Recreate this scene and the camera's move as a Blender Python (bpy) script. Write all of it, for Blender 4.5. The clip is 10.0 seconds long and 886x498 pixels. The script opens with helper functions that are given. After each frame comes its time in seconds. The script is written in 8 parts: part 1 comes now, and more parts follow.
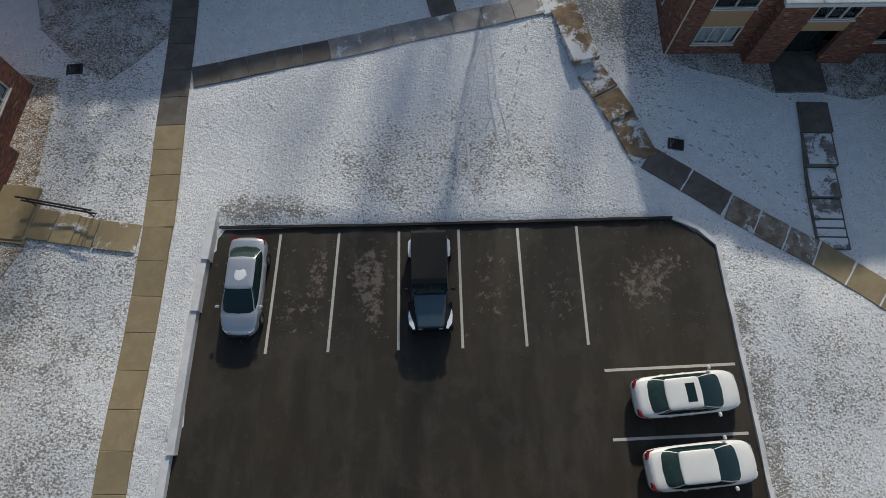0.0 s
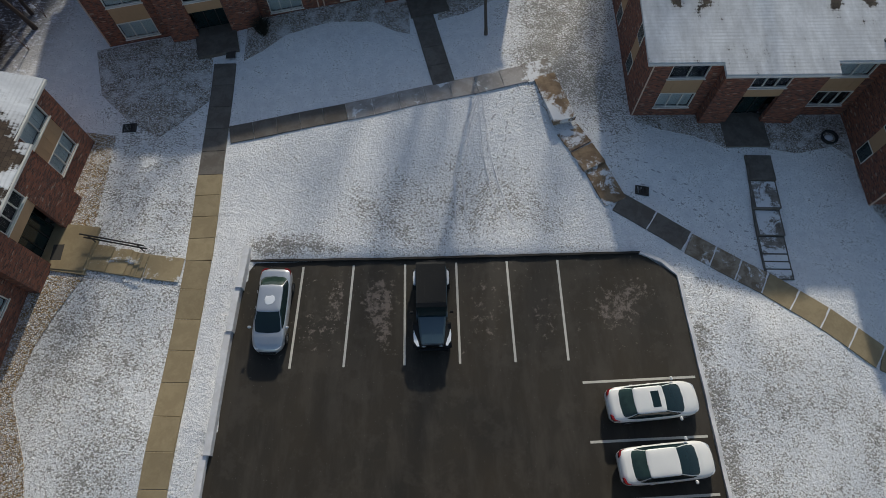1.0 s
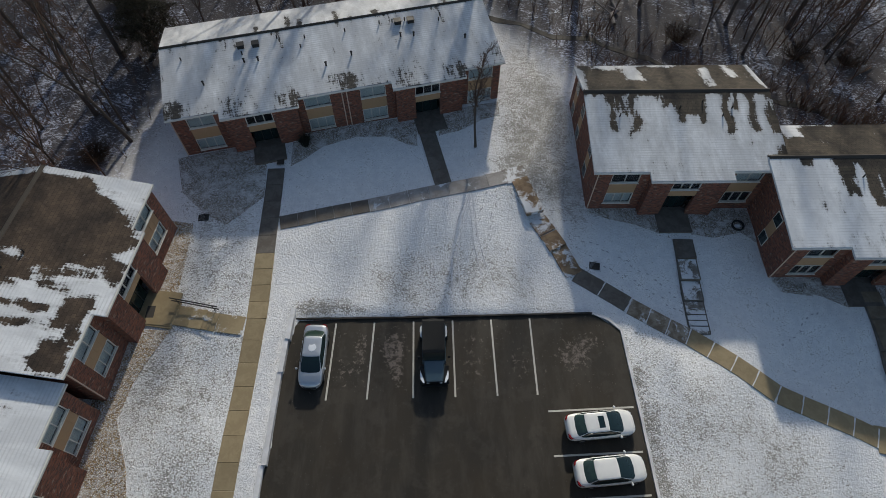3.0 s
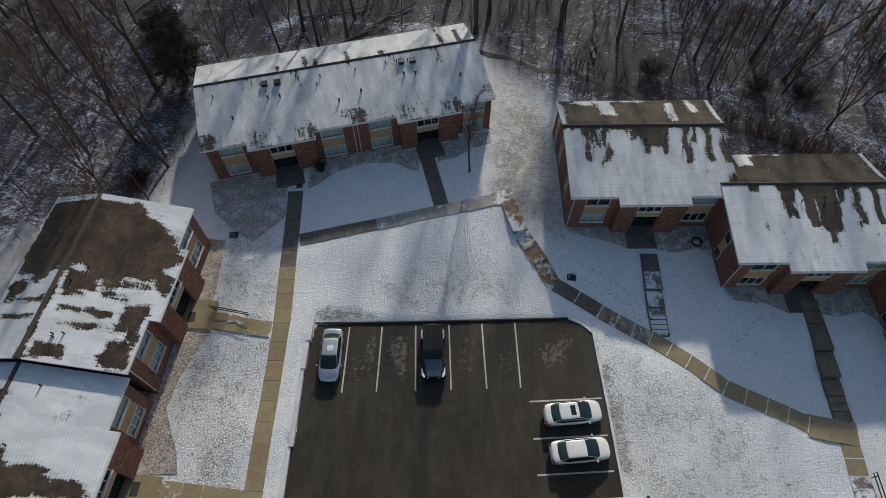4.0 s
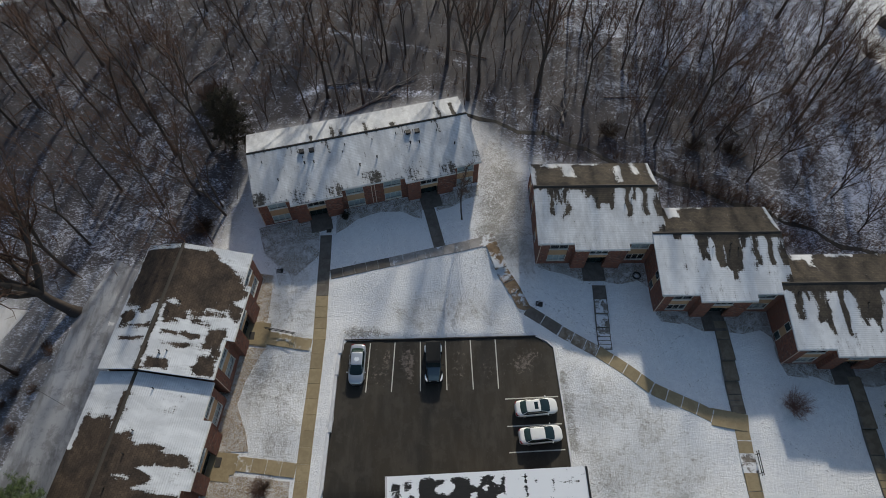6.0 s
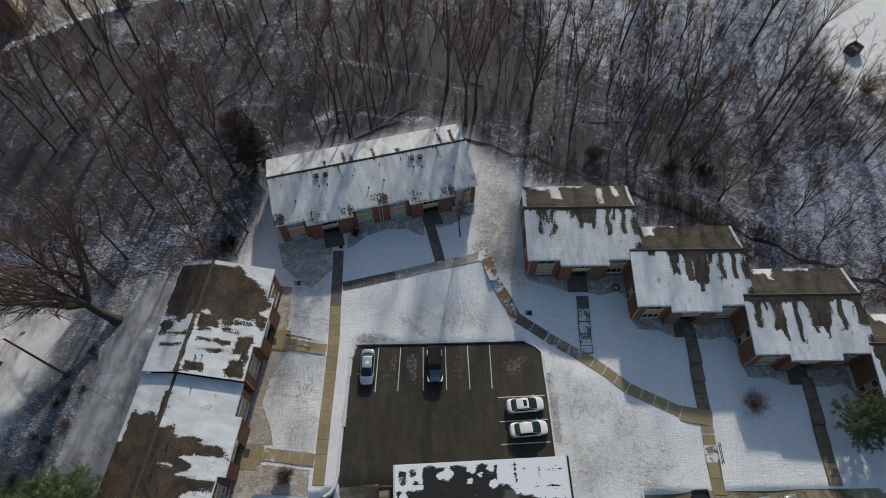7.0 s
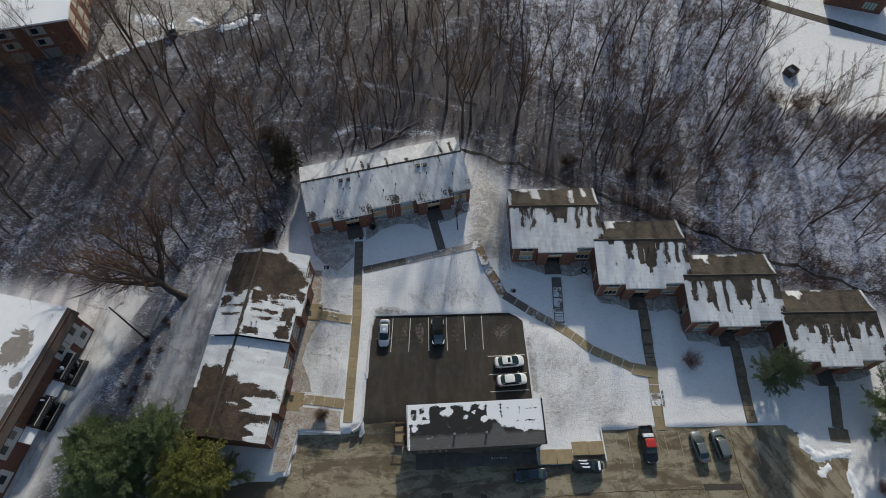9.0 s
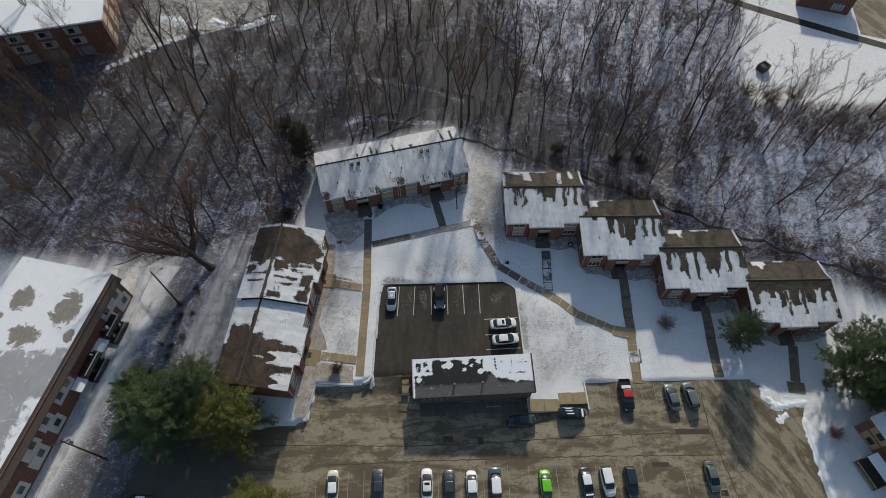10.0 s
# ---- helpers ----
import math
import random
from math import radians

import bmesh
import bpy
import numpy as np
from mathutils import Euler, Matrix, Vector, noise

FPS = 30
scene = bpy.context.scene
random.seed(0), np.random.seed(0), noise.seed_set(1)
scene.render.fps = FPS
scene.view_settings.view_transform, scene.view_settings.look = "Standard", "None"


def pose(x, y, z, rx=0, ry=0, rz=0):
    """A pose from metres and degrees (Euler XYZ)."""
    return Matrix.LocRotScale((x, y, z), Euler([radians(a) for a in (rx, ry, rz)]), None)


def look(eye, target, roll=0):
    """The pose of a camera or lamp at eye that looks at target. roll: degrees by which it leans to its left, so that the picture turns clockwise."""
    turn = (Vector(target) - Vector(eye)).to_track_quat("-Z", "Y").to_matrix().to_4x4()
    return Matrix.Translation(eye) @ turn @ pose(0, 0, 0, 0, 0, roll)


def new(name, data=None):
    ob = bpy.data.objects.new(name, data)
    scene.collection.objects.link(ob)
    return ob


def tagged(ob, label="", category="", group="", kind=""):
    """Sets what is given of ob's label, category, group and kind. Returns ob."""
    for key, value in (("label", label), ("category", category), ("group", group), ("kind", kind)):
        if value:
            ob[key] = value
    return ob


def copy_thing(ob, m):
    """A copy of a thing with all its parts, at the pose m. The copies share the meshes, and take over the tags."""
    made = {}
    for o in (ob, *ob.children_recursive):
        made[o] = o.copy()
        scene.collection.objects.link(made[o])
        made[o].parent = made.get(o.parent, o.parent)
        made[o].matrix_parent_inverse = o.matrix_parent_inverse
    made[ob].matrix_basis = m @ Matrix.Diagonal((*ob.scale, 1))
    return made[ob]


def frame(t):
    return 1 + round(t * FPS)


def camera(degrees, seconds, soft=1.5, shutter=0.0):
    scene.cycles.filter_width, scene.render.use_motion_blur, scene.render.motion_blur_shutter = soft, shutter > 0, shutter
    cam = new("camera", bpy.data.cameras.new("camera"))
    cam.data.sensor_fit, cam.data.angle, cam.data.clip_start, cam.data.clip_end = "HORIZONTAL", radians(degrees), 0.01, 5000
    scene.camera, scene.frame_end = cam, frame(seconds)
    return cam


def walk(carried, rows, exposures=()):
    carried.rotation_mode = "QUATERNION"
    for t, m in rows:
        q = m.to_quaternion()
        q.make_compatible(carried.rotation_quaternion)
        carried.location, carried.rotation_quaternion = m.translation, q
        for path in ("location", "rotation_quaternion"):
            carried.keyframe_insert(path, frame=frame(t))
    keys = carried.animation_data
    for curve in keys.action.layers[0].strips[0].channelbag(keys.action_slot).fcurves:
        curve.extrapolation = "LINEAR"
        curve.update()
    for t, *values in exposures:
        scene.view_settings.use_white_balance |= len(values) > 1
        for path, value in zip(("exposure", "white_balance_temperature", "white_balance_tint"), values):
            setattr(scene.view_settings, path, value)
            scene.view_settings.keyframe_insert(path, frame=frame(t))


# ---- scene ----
cam = camera(75.0, 10.0, soft=0.5)
PATH = [
    (0, (-0.994, -10.484, 27.137), (-0.876, -3.790, 8.290), -0.64),
    (0.5, (-1.071, -12.095, 29.017), (-0.913, -4.425, 10.547), -0.53),
    (1, (-1.098, -13.298, 31.160), (-0.904, -4.920, 13.000), -0.38),
    (1.5, (-1.122, -14.663, 33.079), (-0.888, -5.511, 15.297), -0.21),
    (2, (-1.219, -15.872, 34.977), (-0.937, -6.011, 17.579), -0.05),
    (2.5, (-1.342, -17.216, 37.713), (-1.026, -6.666, 20.724), 0.06),
    (4, (-1.172, -21.372, 47.980), (-0.873, -10.877, 30.958), 0.02),
    (4.5, (-1.104, -22.638, 52.328), (-0.814, -12.214, 35.261), 0.02),
    (5, (-1.058, -23.773, 56.433), (-0.764, -13.389, 39.343), 0.02),
    (5.5, (-1.065, -24.971, 60.713), (-0.756, -14.609, 43.609), 0.05),
    (6, (-1.135, -26.054, 64.865), (-0.816, -15.734, 47.736), 0.10),
    (7.5, (-1.380, -30.167, 77.888), (-1.050, -19.943, 60.702), 0.15),
    (8, (-1.583, -32.495, 81.780), (-1.224, -22.266, 64.598), 0.28),
    (8.5, (-1.860, -35.805, 85.840), (-1.472, -25.584, 68.653), 0.38),
    (9, (-2.216, -39.798, 89.721), (-1.811, -29.583, 72.531), 0.40),
    (9.5, (-2.519, -44.732, 93.507), (-2.111, -34.473, 76.344), 0.38),
    (10, (-2.745, -49.938, 96.959), (-2.343, -39.661, 79.806), 0.33),
]
EXPOSURES = [(0, 0.03), (5, 0.03), (7.5, 0.09), (10, 0.10)]
walk(cam, [(t, look(eye, target, roll)) for t, eye, target, roll in PATH], EXPOSURES)

# ---------- world, sun, exposure ----------
SUN_AZ, SUN_EL = 11.0, 25.0          # degrees clockwise from +y, degrees up
world = bpy.data.worlds.new("sky")
scene.world = world
world.use_nodes = True
wn = world.node_tree.nodes
wn.clear()
sky = wn.new("ShaderNodeTexSky")
sky.sky_type = "NISHITA"
sky.sun_disc = False
sky.sun_elevation = radians(SUN_EL)
sky.sun_rotation = radians(SUN_AZ)
sky.air_density, sky.dust_density, sky.ozone_density = 1.0, 1.2, 1.0
bg = wn.new("ShaderNodeBackground")
bg.inputs["Strength"].default_value = 0.106
wo = wn.new("ShaderNodeOutputWorld")
world.node_tree.links.new(sky.outputs[0], bg.inputs["Color"])
world.node_tree.links.new(bg.outputs[0], wo.inputs["Surface"])
sun_data = bpy.data.lights.new("sun", "SUN")
sun_data.energy, sun_data.angle, sun_data.color = 3.05, radians(2.0), (1.0, 0.93, 0.815)
sun = new("sun", sun_data)
sdir = Vector((math.sin(radians(SUN_AZ)) * math.cos(radians(SUN_EL)), math.cos(radians(SUN_AZ)) * math.cos(radians(SUN_EL)), math.sin(radians(SUN_EL))))
sun.matrix_world = look(sdir * 200, (0, 0, 0))
scene.view_settings.use_white_balance = True
scene.view_settings.white_balance_temperature = 6620
scene.view_settings.white_balance_tint = 7


# ---------- material helpers ----------
class Mat:
    """A node material with short helpers."""

    def __init__(self, name, rough=0.8, metal=0.0, spec=0.5):
        self.m = bpy.data.materials.new(name)
        self.m.use_nodes = True
        self.nt = self.m.node_tree
        self.b = self.nt.nodes["Principled BSDF"]
        self.b.inputs["Roughness"].default_value = rough
        self.b.inputs["Metallic"].default_value = metal
        self.b.inputs["Specular IOR Level"].default_value = spec
        self.tc = None

    def node(self, kind, **inputs):
        n = self.nt.nodes.new(kind)
        for k, v in inputs.items():
            self.put(n.inputs[k.replace("_", " ")], v)
        return n

    def put(self, socket, v):
        if isinstance(v, bpy.types.NodeSocket):
            self.nt.links.new(v, socket)
        else:
            socket.default_value = v

    def coord(self, scale=(1, 1, 1), where="Object", turn=0.0):
        if self.tc is None:
            self.tc = self.nt.nodes.new("ShaderNodeTexCoord")
            self.geo = self.nt.nodes.new("ShaderNodeNewGeometry")
        src = self.geo.outputs["Position"] if where == "World" else self.tc.outputs[where]
        mp = self.node("ShaderNodeMapping", Vector=src, Scale=scale)
        mp.inputs["Rotation"].default_value = (0, 0, radians(turn))
        return mp.outputs[0]

    def noise(self, vec, scale, detail=4.0, rough=0.6, distort=0.0):
        return self.node("ShaderNodeTexNoise", Vector=vec, Scale=scale, Detail=detail, Roughness=rough, Distortion=distort).outputs["Fac"]

    def voronoi(self, vec, scale, out="Distance"):
        return self.node("ShaderNodeTexVoronoi", Vector=vec, Scale=scale).outputs[out]

    def ramp(self, fac, *stops):
        n = self.nt.nodes.new("ShaderNodeValToRGB")
        self.nt.links.new(fac, n.inputs[0])
        e = n.color_ramp.elements
        while len(e) < len(stops):
            e.new(0.5)
        for s, (p, c) in zip(e, stops):
            s.position = p
            s.color = (*c, 1) if isinstance(c, tuple) else (c, c, c, 1)
        return n.outputs["Color"]

    def mix(self, fac, a, b, blend="MIX"):
        n = self.nt.nodes.new("ShaderNodeMix")
        n.data_type, n.blend_type = "RGBA", blend
        for s, v in ((n.inputs[0], fac), (n.inputs[6], a), (n.inputs[7], b)):
            self.put(s, (*v, 1) if isinstance(v, tuple) and len(v) == 3 else v)
        return n.outputs[2]

    def calc(self, op, a, b=0.0, clamp=False):
        n = self.nt.nodes.new("ShaderNodeMath")
        n.operation, n.use_clamp = op, clamp
        self.put(n.inputs[0], a)
        self.put(n.inputs[1], b)
        return n.outputs[0]

    def attr(self, name):
        n = self.nt.nodes.new("ShaderNodeAttribute")
        n.attribute_name = name
        return n.outputs["Fac"]

    def split(self, vec):
        return self.node("ShaderNodeSeparateXYZ", Vector=vec).outputs

    def bump(self, height, strength=0.4, dist=0.05):
        n = self.node("ShaderNodeBump", Height=height, Strength=strength, Distance=dist)
        self.nt.links.new(n.outputs[0], self.b.inputs["Normal"])

    def color(self, v):
        self.put(self.b.inputs["Base Color"], (*v, 1) if isinstance(v, tuple) else v)
        return self

    def rough(self, v):
        self.put(self.b.inputs["Roughness"], v)


def plain(name, col, rough=0.6, metal=0.0, spec=0.5, grain=0.12, scale=6.0):
    """A plain surface with slight uneven tone."""
    M = Mat(name, rough, metal, spec)
    n = M.noise(M.coord(), scale, 5)
    M.color(M.mix(n, tuple(c * (1 - grain) for c in col), tuple(min(1, c * (1 + grain)) for c in col)))
    return M.m


def snow_lawn():
    """Thin crusted snow on winter grass; woods floor where the attribute says so."""
    M = Mat("snow_lawn", 0.75, 0, 0.3)
    w = M.coord(where="World")
    big = M.noise(w, 0.22, 3, 0.55)
    mid = M.noise(w, 1.5, 5, 0.65)
    crust = M.noise(w, 4.6, 5, 0.72)
    fine = M.noise(w, 9.0, 4, 0.7)
    blades = M.noise(M.coord((1.0, 1.3, 1.0), "World", 24), 8.5, 4, 0.72, 0.3)
    thin = M.attr("thin")
    snow = M.mix(M.ramp(mid, (0.3, 0.0), (0.7, 1.0)), (0.70, 0.705, 0.72), (0.90, 0.90, 0.90))
    snow = M.mix(M.calc("MULTIPLY", M.ramp(fine, (0.52, 0.0), (0.72, 1.0)), 0.40), snow, (0.46, 0.45, 0.44))
    # tufts poke through where the cover is thin
    poke = M.calc("ADD", M.calc("MULTIPLY", blades, 0.60), M.calc("MULTIPLY", fine, 0.18))
    poke = M.calc("ADD", poke, M.calc("MULTIPLY", mid, 0.22))
    lim = M.calc("SUBTRACT", 0.600, M.calc("MULTIPLY", thin, 0.145))
    lim = M.calc("ADD", lim, M.calc("MULTIPLY", M.calc("SUBTRACT", 0.5, big), 0.15))
    bare = M.calc("MULTIPLY", M.calc("SUBTRACT", poke, lim), 17.0, True)
    grass = M.mix(M.noise(w, 2.2, 4, 0.7), (0.045, 0.042, 0.034), (0.18, 0.15, 0.10))
    lawn = M.mix(M.calc("MULTIPLY", bare, 0.78), snow, grass)
    dots = M.noise(M.coord((1.25, 1.0, 1.0), "World", -20), 12.0, 3, 0.75)
    dots = M.calc("MULTIPLY", M.calc("SUBTRACT", M.calc("ADD", dots, M.calc("MULTIPLY", M.calc("SUBTRACT", mid, 0.5), 0.30)), 0.635), 22.0, True)
    lawn = M.mix(M.calc("MULTIPLY", dots, 0.8), lawn, (0.075, 0.065, 0.05))
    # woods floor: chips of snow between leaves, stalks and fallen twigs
    # the blue shade under the trees is put into leaf and snow colours
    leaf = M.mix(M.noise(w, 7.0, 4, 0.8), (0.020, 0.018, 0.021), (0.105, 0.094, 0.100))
    wbig = M.noise(w, 0.11, 4, 0.65)
    wmid = M.noise(w, 0.8, 4, 0.7, 0.4)
    wfine = M.noise(M.coord((1.0, 1.9, 1.0), "World", 20), 3.1, 5, 0.78, 0.9)
    wm = M.calc("ADD", M.calc("MULTIPLY", wfine, 0.62), M.calc("MULTIPLY", wbig, 0.22))
    wm = M.calc("ADD", wm, M.calc("MULTIPLY", wmid, 0.22))
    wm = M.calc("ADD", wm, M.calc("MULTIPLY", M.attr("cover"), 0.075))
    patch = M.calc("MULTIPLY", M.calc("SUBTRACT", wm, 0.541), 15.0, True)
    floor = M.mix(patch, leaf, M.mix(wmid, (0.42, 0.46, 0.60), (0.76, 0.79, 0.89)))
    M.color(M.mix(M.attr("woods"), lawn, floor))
    h = M.calc("ADD", M.calc("MULTIPLY", crust, 1.0), M.calc("MULTIPLY", fine, 0.30))
    h = M.calc("ADD", h, M.calc("MULTIPLY", mid, 0.5))
    M.bump(h, 0.8, 0.13)
    return M.m


def asphalt(name, base, warm, wet, gritty=False):
    M = Mat(name, 0.75, 0, 0.4)
    w = M.coord(where="World")
    big = M.noise(w, 0.16, 5, 0.6, 0.1)
    st = M.noise(M.coord((1.0, 0.25, 1), "World"), 0.7, 5, 0.65)
    fine = M.noise(w, 38.0, 3, 0.7)
    c = M.mix(M.ramp(big, (0.35, 0.0), (0.65, 1.0)), base, warm)
    c = M.mix(M.calc("MULTIPLY", M.ramp(st, (0.47, 0.0), (0.62, 1.0)), 0.6), c, wet)
    c = M.mix(M.calc("MULTIPLY", M.ramp(M.noise(w, 0.45, 6, 0.7, 0.15), (0.52, 0.0), (0.60, 1.0)), 0.45), c, wet)
    c = M.mix(0.35, c, M.mix(fine, (0.5, 0.5, 0.5), (1.0, 1.0, 1.0)), "MULTIPLY")
    if gritty:
        # dried grit and salt left by ploughed snow
        g = M.calc("ADD", M.calc("MULTIPLY", M.attr("grit"), 0.27), M.calc("MULTIPLY", M.noise(w, 2.6, 8, 0.75, 0.3), 1.0))
        g = M.calc("MULTIPLY", M.calc("SUBTRACT", g, 0.68), 10.0, True)
        c = M.mix(M.calc("MULTIPLY", g, 0.75), c, (0.19, 0.155, 0.135))
        sp = M.node("ShaderNodeTexVoronoi", Vector=w, Scale=7.0)
        dot = M.calc("MULTIPLY", M.calc("LESS_THAN", sp.outputs["Distance"], 0.17), M.calc("GREATER_THAN", M.split(sp.outputs["Color"])[0], 0.9))
        c = M.mix(M.calc("MULTIPLY", dot, M.attr("grit")), c, (0.34, 0.30, 0.28))
    M.color(c)
    M.rough(M.calc("ADD", 0.55, M.calc("MULTIPLY", big, 0.35)))
    M.bump(fine, 0.25, 0.02)
    return M.m


def concrete(name, a, b, wet=(0.10, 0.075, 0.05), amount=0.4, snow=0.0):
    M = Mat(name, 0.8, 0, 0.35)
    w = M.coord(where="World")
    n = M.noise(w, 1.3, 5, 0.65, 0.3)
    c = M.mix(M.noise(w, 7.0, 5, 0.7), a, b)
    c = M.mix(M.calc("MULTIPLY", M.ramp(n, (0.42, 0.0), (0.58, 1.0)), amount), c, wet)
    info = M.nt.nodes.new("ShaderNodeObjectInfo")
    c = M.mix(0.30, c, M.mix(info.outputs["Random"], (0.55, 0.52, 0.5), (1.0, 1.0, 1.0)), "MULTIPLY")
    if snow:
        # snow left lying in ragged patches
        k = M.calc("ADD", M.calc("MULTIPLY", M.noise(w, 0.75, 6, 0.7, 0.5), 0.8), M.calc("MULTIPLY", M.noise(w, 6.0, 4, 0.75), 0.2))
        k = M.calc("MULTIPLY", M.calc("SUBTRACT", k, 0.60 - snow), 16.0, True)
        c = M.mix(M.calc("MULTIPLY", k, 0.9), c, (0.72, 0.73, 0.75))
    M.color(c)
    M.bump(M.noise(w, 40.0, 2), 0.15, 0.01)
    return M.m


def brick(name):
    M = Mat(name, 0.85, 0, 0.3)
    o = M.split(M.coord())
    side = M.calc("ADD", o[0], o[1])
    v = M.node("ShaderNodeCombineXYZ", X=side, Y=o[2], Z=0.0).outputs[0]
    b = M.node("ShaderNodeTexBrick", Vector=v, Scale=1.0, Mortar_Size=0.009, Brick_Width=0.24, Row_Height=0.08, Bias=0.0)
    b.inputs["Color1"].default_value = (0.31, 0.112, 0.066, 1)
    b.inputs["Color2"].default_value = (0.088, 0.041, 0.035, 1)
    b.inputs["Mortar"].default_value = (0.15, 0.115, 0.10, 1)
    big = M.noise(M.coord(), 0.6, 4)
    c = M.mix(0.4, b.outputs["Color"], M.mix(big, (0.45, 0.42, 0.42), (1.15, 1.05, 1.0)), "MULTIPLY")
    # odd pale bricks
    cell = M.node("ShaderNodeTexVoronoi", Vector=M.node("ShaderNodeMapping", Vector=v, Scale=(4.5, 13.0, 1.0)).outputs[0], Scale=1.0).outputs["Color"]
    odd = M.calc("GREATER_THAN", M.split(cell)[0], 0.965)
    c = M.mix(M.calc("MULTIPLY", odd, 0.4), c, (0.46, 0.36, 0.28))
    M.color(c)
    M.bump(b.outputs["Fac"], -0.3, 0.01)
    return M.m


def roof(name, base=(0.085, 0.07, 0.055), veil=6.0):
    """Brown shingles in courses under wind-worn snow; the attribute "bare" says where it has gone."""
    M = Mat(name, 0.85, 0, 0.25)
    c = M.coord()
    row = M.node("ShaderNodeTexWave", Vector=M.coord((1, 1, 1)), Scale=1.35, Distortion=0.8, Detail=2.0)
    row.bands_direction = "Y"
    tab = M.node("ShaderNodeTexBrick", Vector=c, Scale=1.0, Mortar_Size=0.012, Brick_Width=0.33, Row_Height=0.28)
    tab.inputs["Color1"].default_value = (*base, 1)
    tab.inputs["Color2"].default_value = (*(v * 0.72 for v in base), 1)
    tab.inputs["Mortar"].default_value = (*(v * 0.45 for v in base), 1)
    stain = M.noise(c, 0.45, 6, 0.65, 0.5)
    sh = M.mix(0.75, tab.outputs["Color"], M.ramp(stain, (0.35, (0.42, 0.42, 0.45)), (0.62, (1.7, 1.55, 1.35))), "MULTIPLY")
    streak = M.noise(M.coord((1.0, 0.14, 1.0)), 1.6, 5, 0.65, 0.2)
    fine = M.noise(M.coord((1.0, 0.6, 1.0)), 4.2, 4, 0.75)
    big = M.noise(c, 0.4, 4, 0.6)
    comb = M.noise(M.coord((0.25, 3.3, 1.0)), 2.0, 3, 0.6)
    k = M.calc("ADD", M.calc("MULTIPLY", streak, 0.74), M.calc("MULTIPLY", fine, 0.36))
    k = M.calc("ADD", k, M.calc("MULTIPLY", big, 0.50))
    k = M.calc("ADD", k, M.calc("MULTIPLY", comb, 0.16))
    k = M.calc("ADD", M.calc("SUBTRACT", k, 0.385), M.calc("MULTIPLY", M.calc("SUBTRACT", row.outputs["Fac"], 0.5), -0.035))
    lim = M.calc("ADD", 0.26, M.calc("MULTIPLY", M.attr("bare"), 0.48))
    mask = M.calc("MULTIPLY", M.calc("SUBTRACT", k, lim), 14.0, True)
    # worn grey where the cover is nearly gone
    thick = M.calc("MULTIPLY", M.calc("SUBTRACT", k, lim), veil, True)
    snow = M.mix(M.noise(c, 0.7, 5, 0.6), (0.62, 0.64, 0.67), (0.84, 0.85, 0.86))
    snow = M.mix(M.calc("MULTIPLY", M.calc("SUBTRACT", 1.0, thick), 0.75), snow, (0.36, 0.36, 0.36))
    snow = M.mix(M.calc("MULTIPLY", M.calc("MULTIPLY", M.ramp(row.outputs["Fac"], (0.5, 0.0), (1.0, 1.0)), M.ramp(big, (0.44, 0.1), (0.58, 1.0))), 0.26), snow, (0.27, 0.27, 0.275))
    snow = M.mix(M.calc("MULTIPLY", M.ramp(M.noise(M.coord((1, 0.35, 1)), 0.5, 5, 0.65, 0.4), (0.42, 1.0), (0.6, 0.0)), 0.45), snow, (0.42, 0.43, 0.45))
    M.color(M.mix(mask, sh, snow))
    M.bump(M.calc("ADD", M.calc("MULTIPLY", tab.outputs["Fac"], -0.3), M.calc("MULTIPLY", mask, 0.8)), 0.5, 0.04)
    return M.m


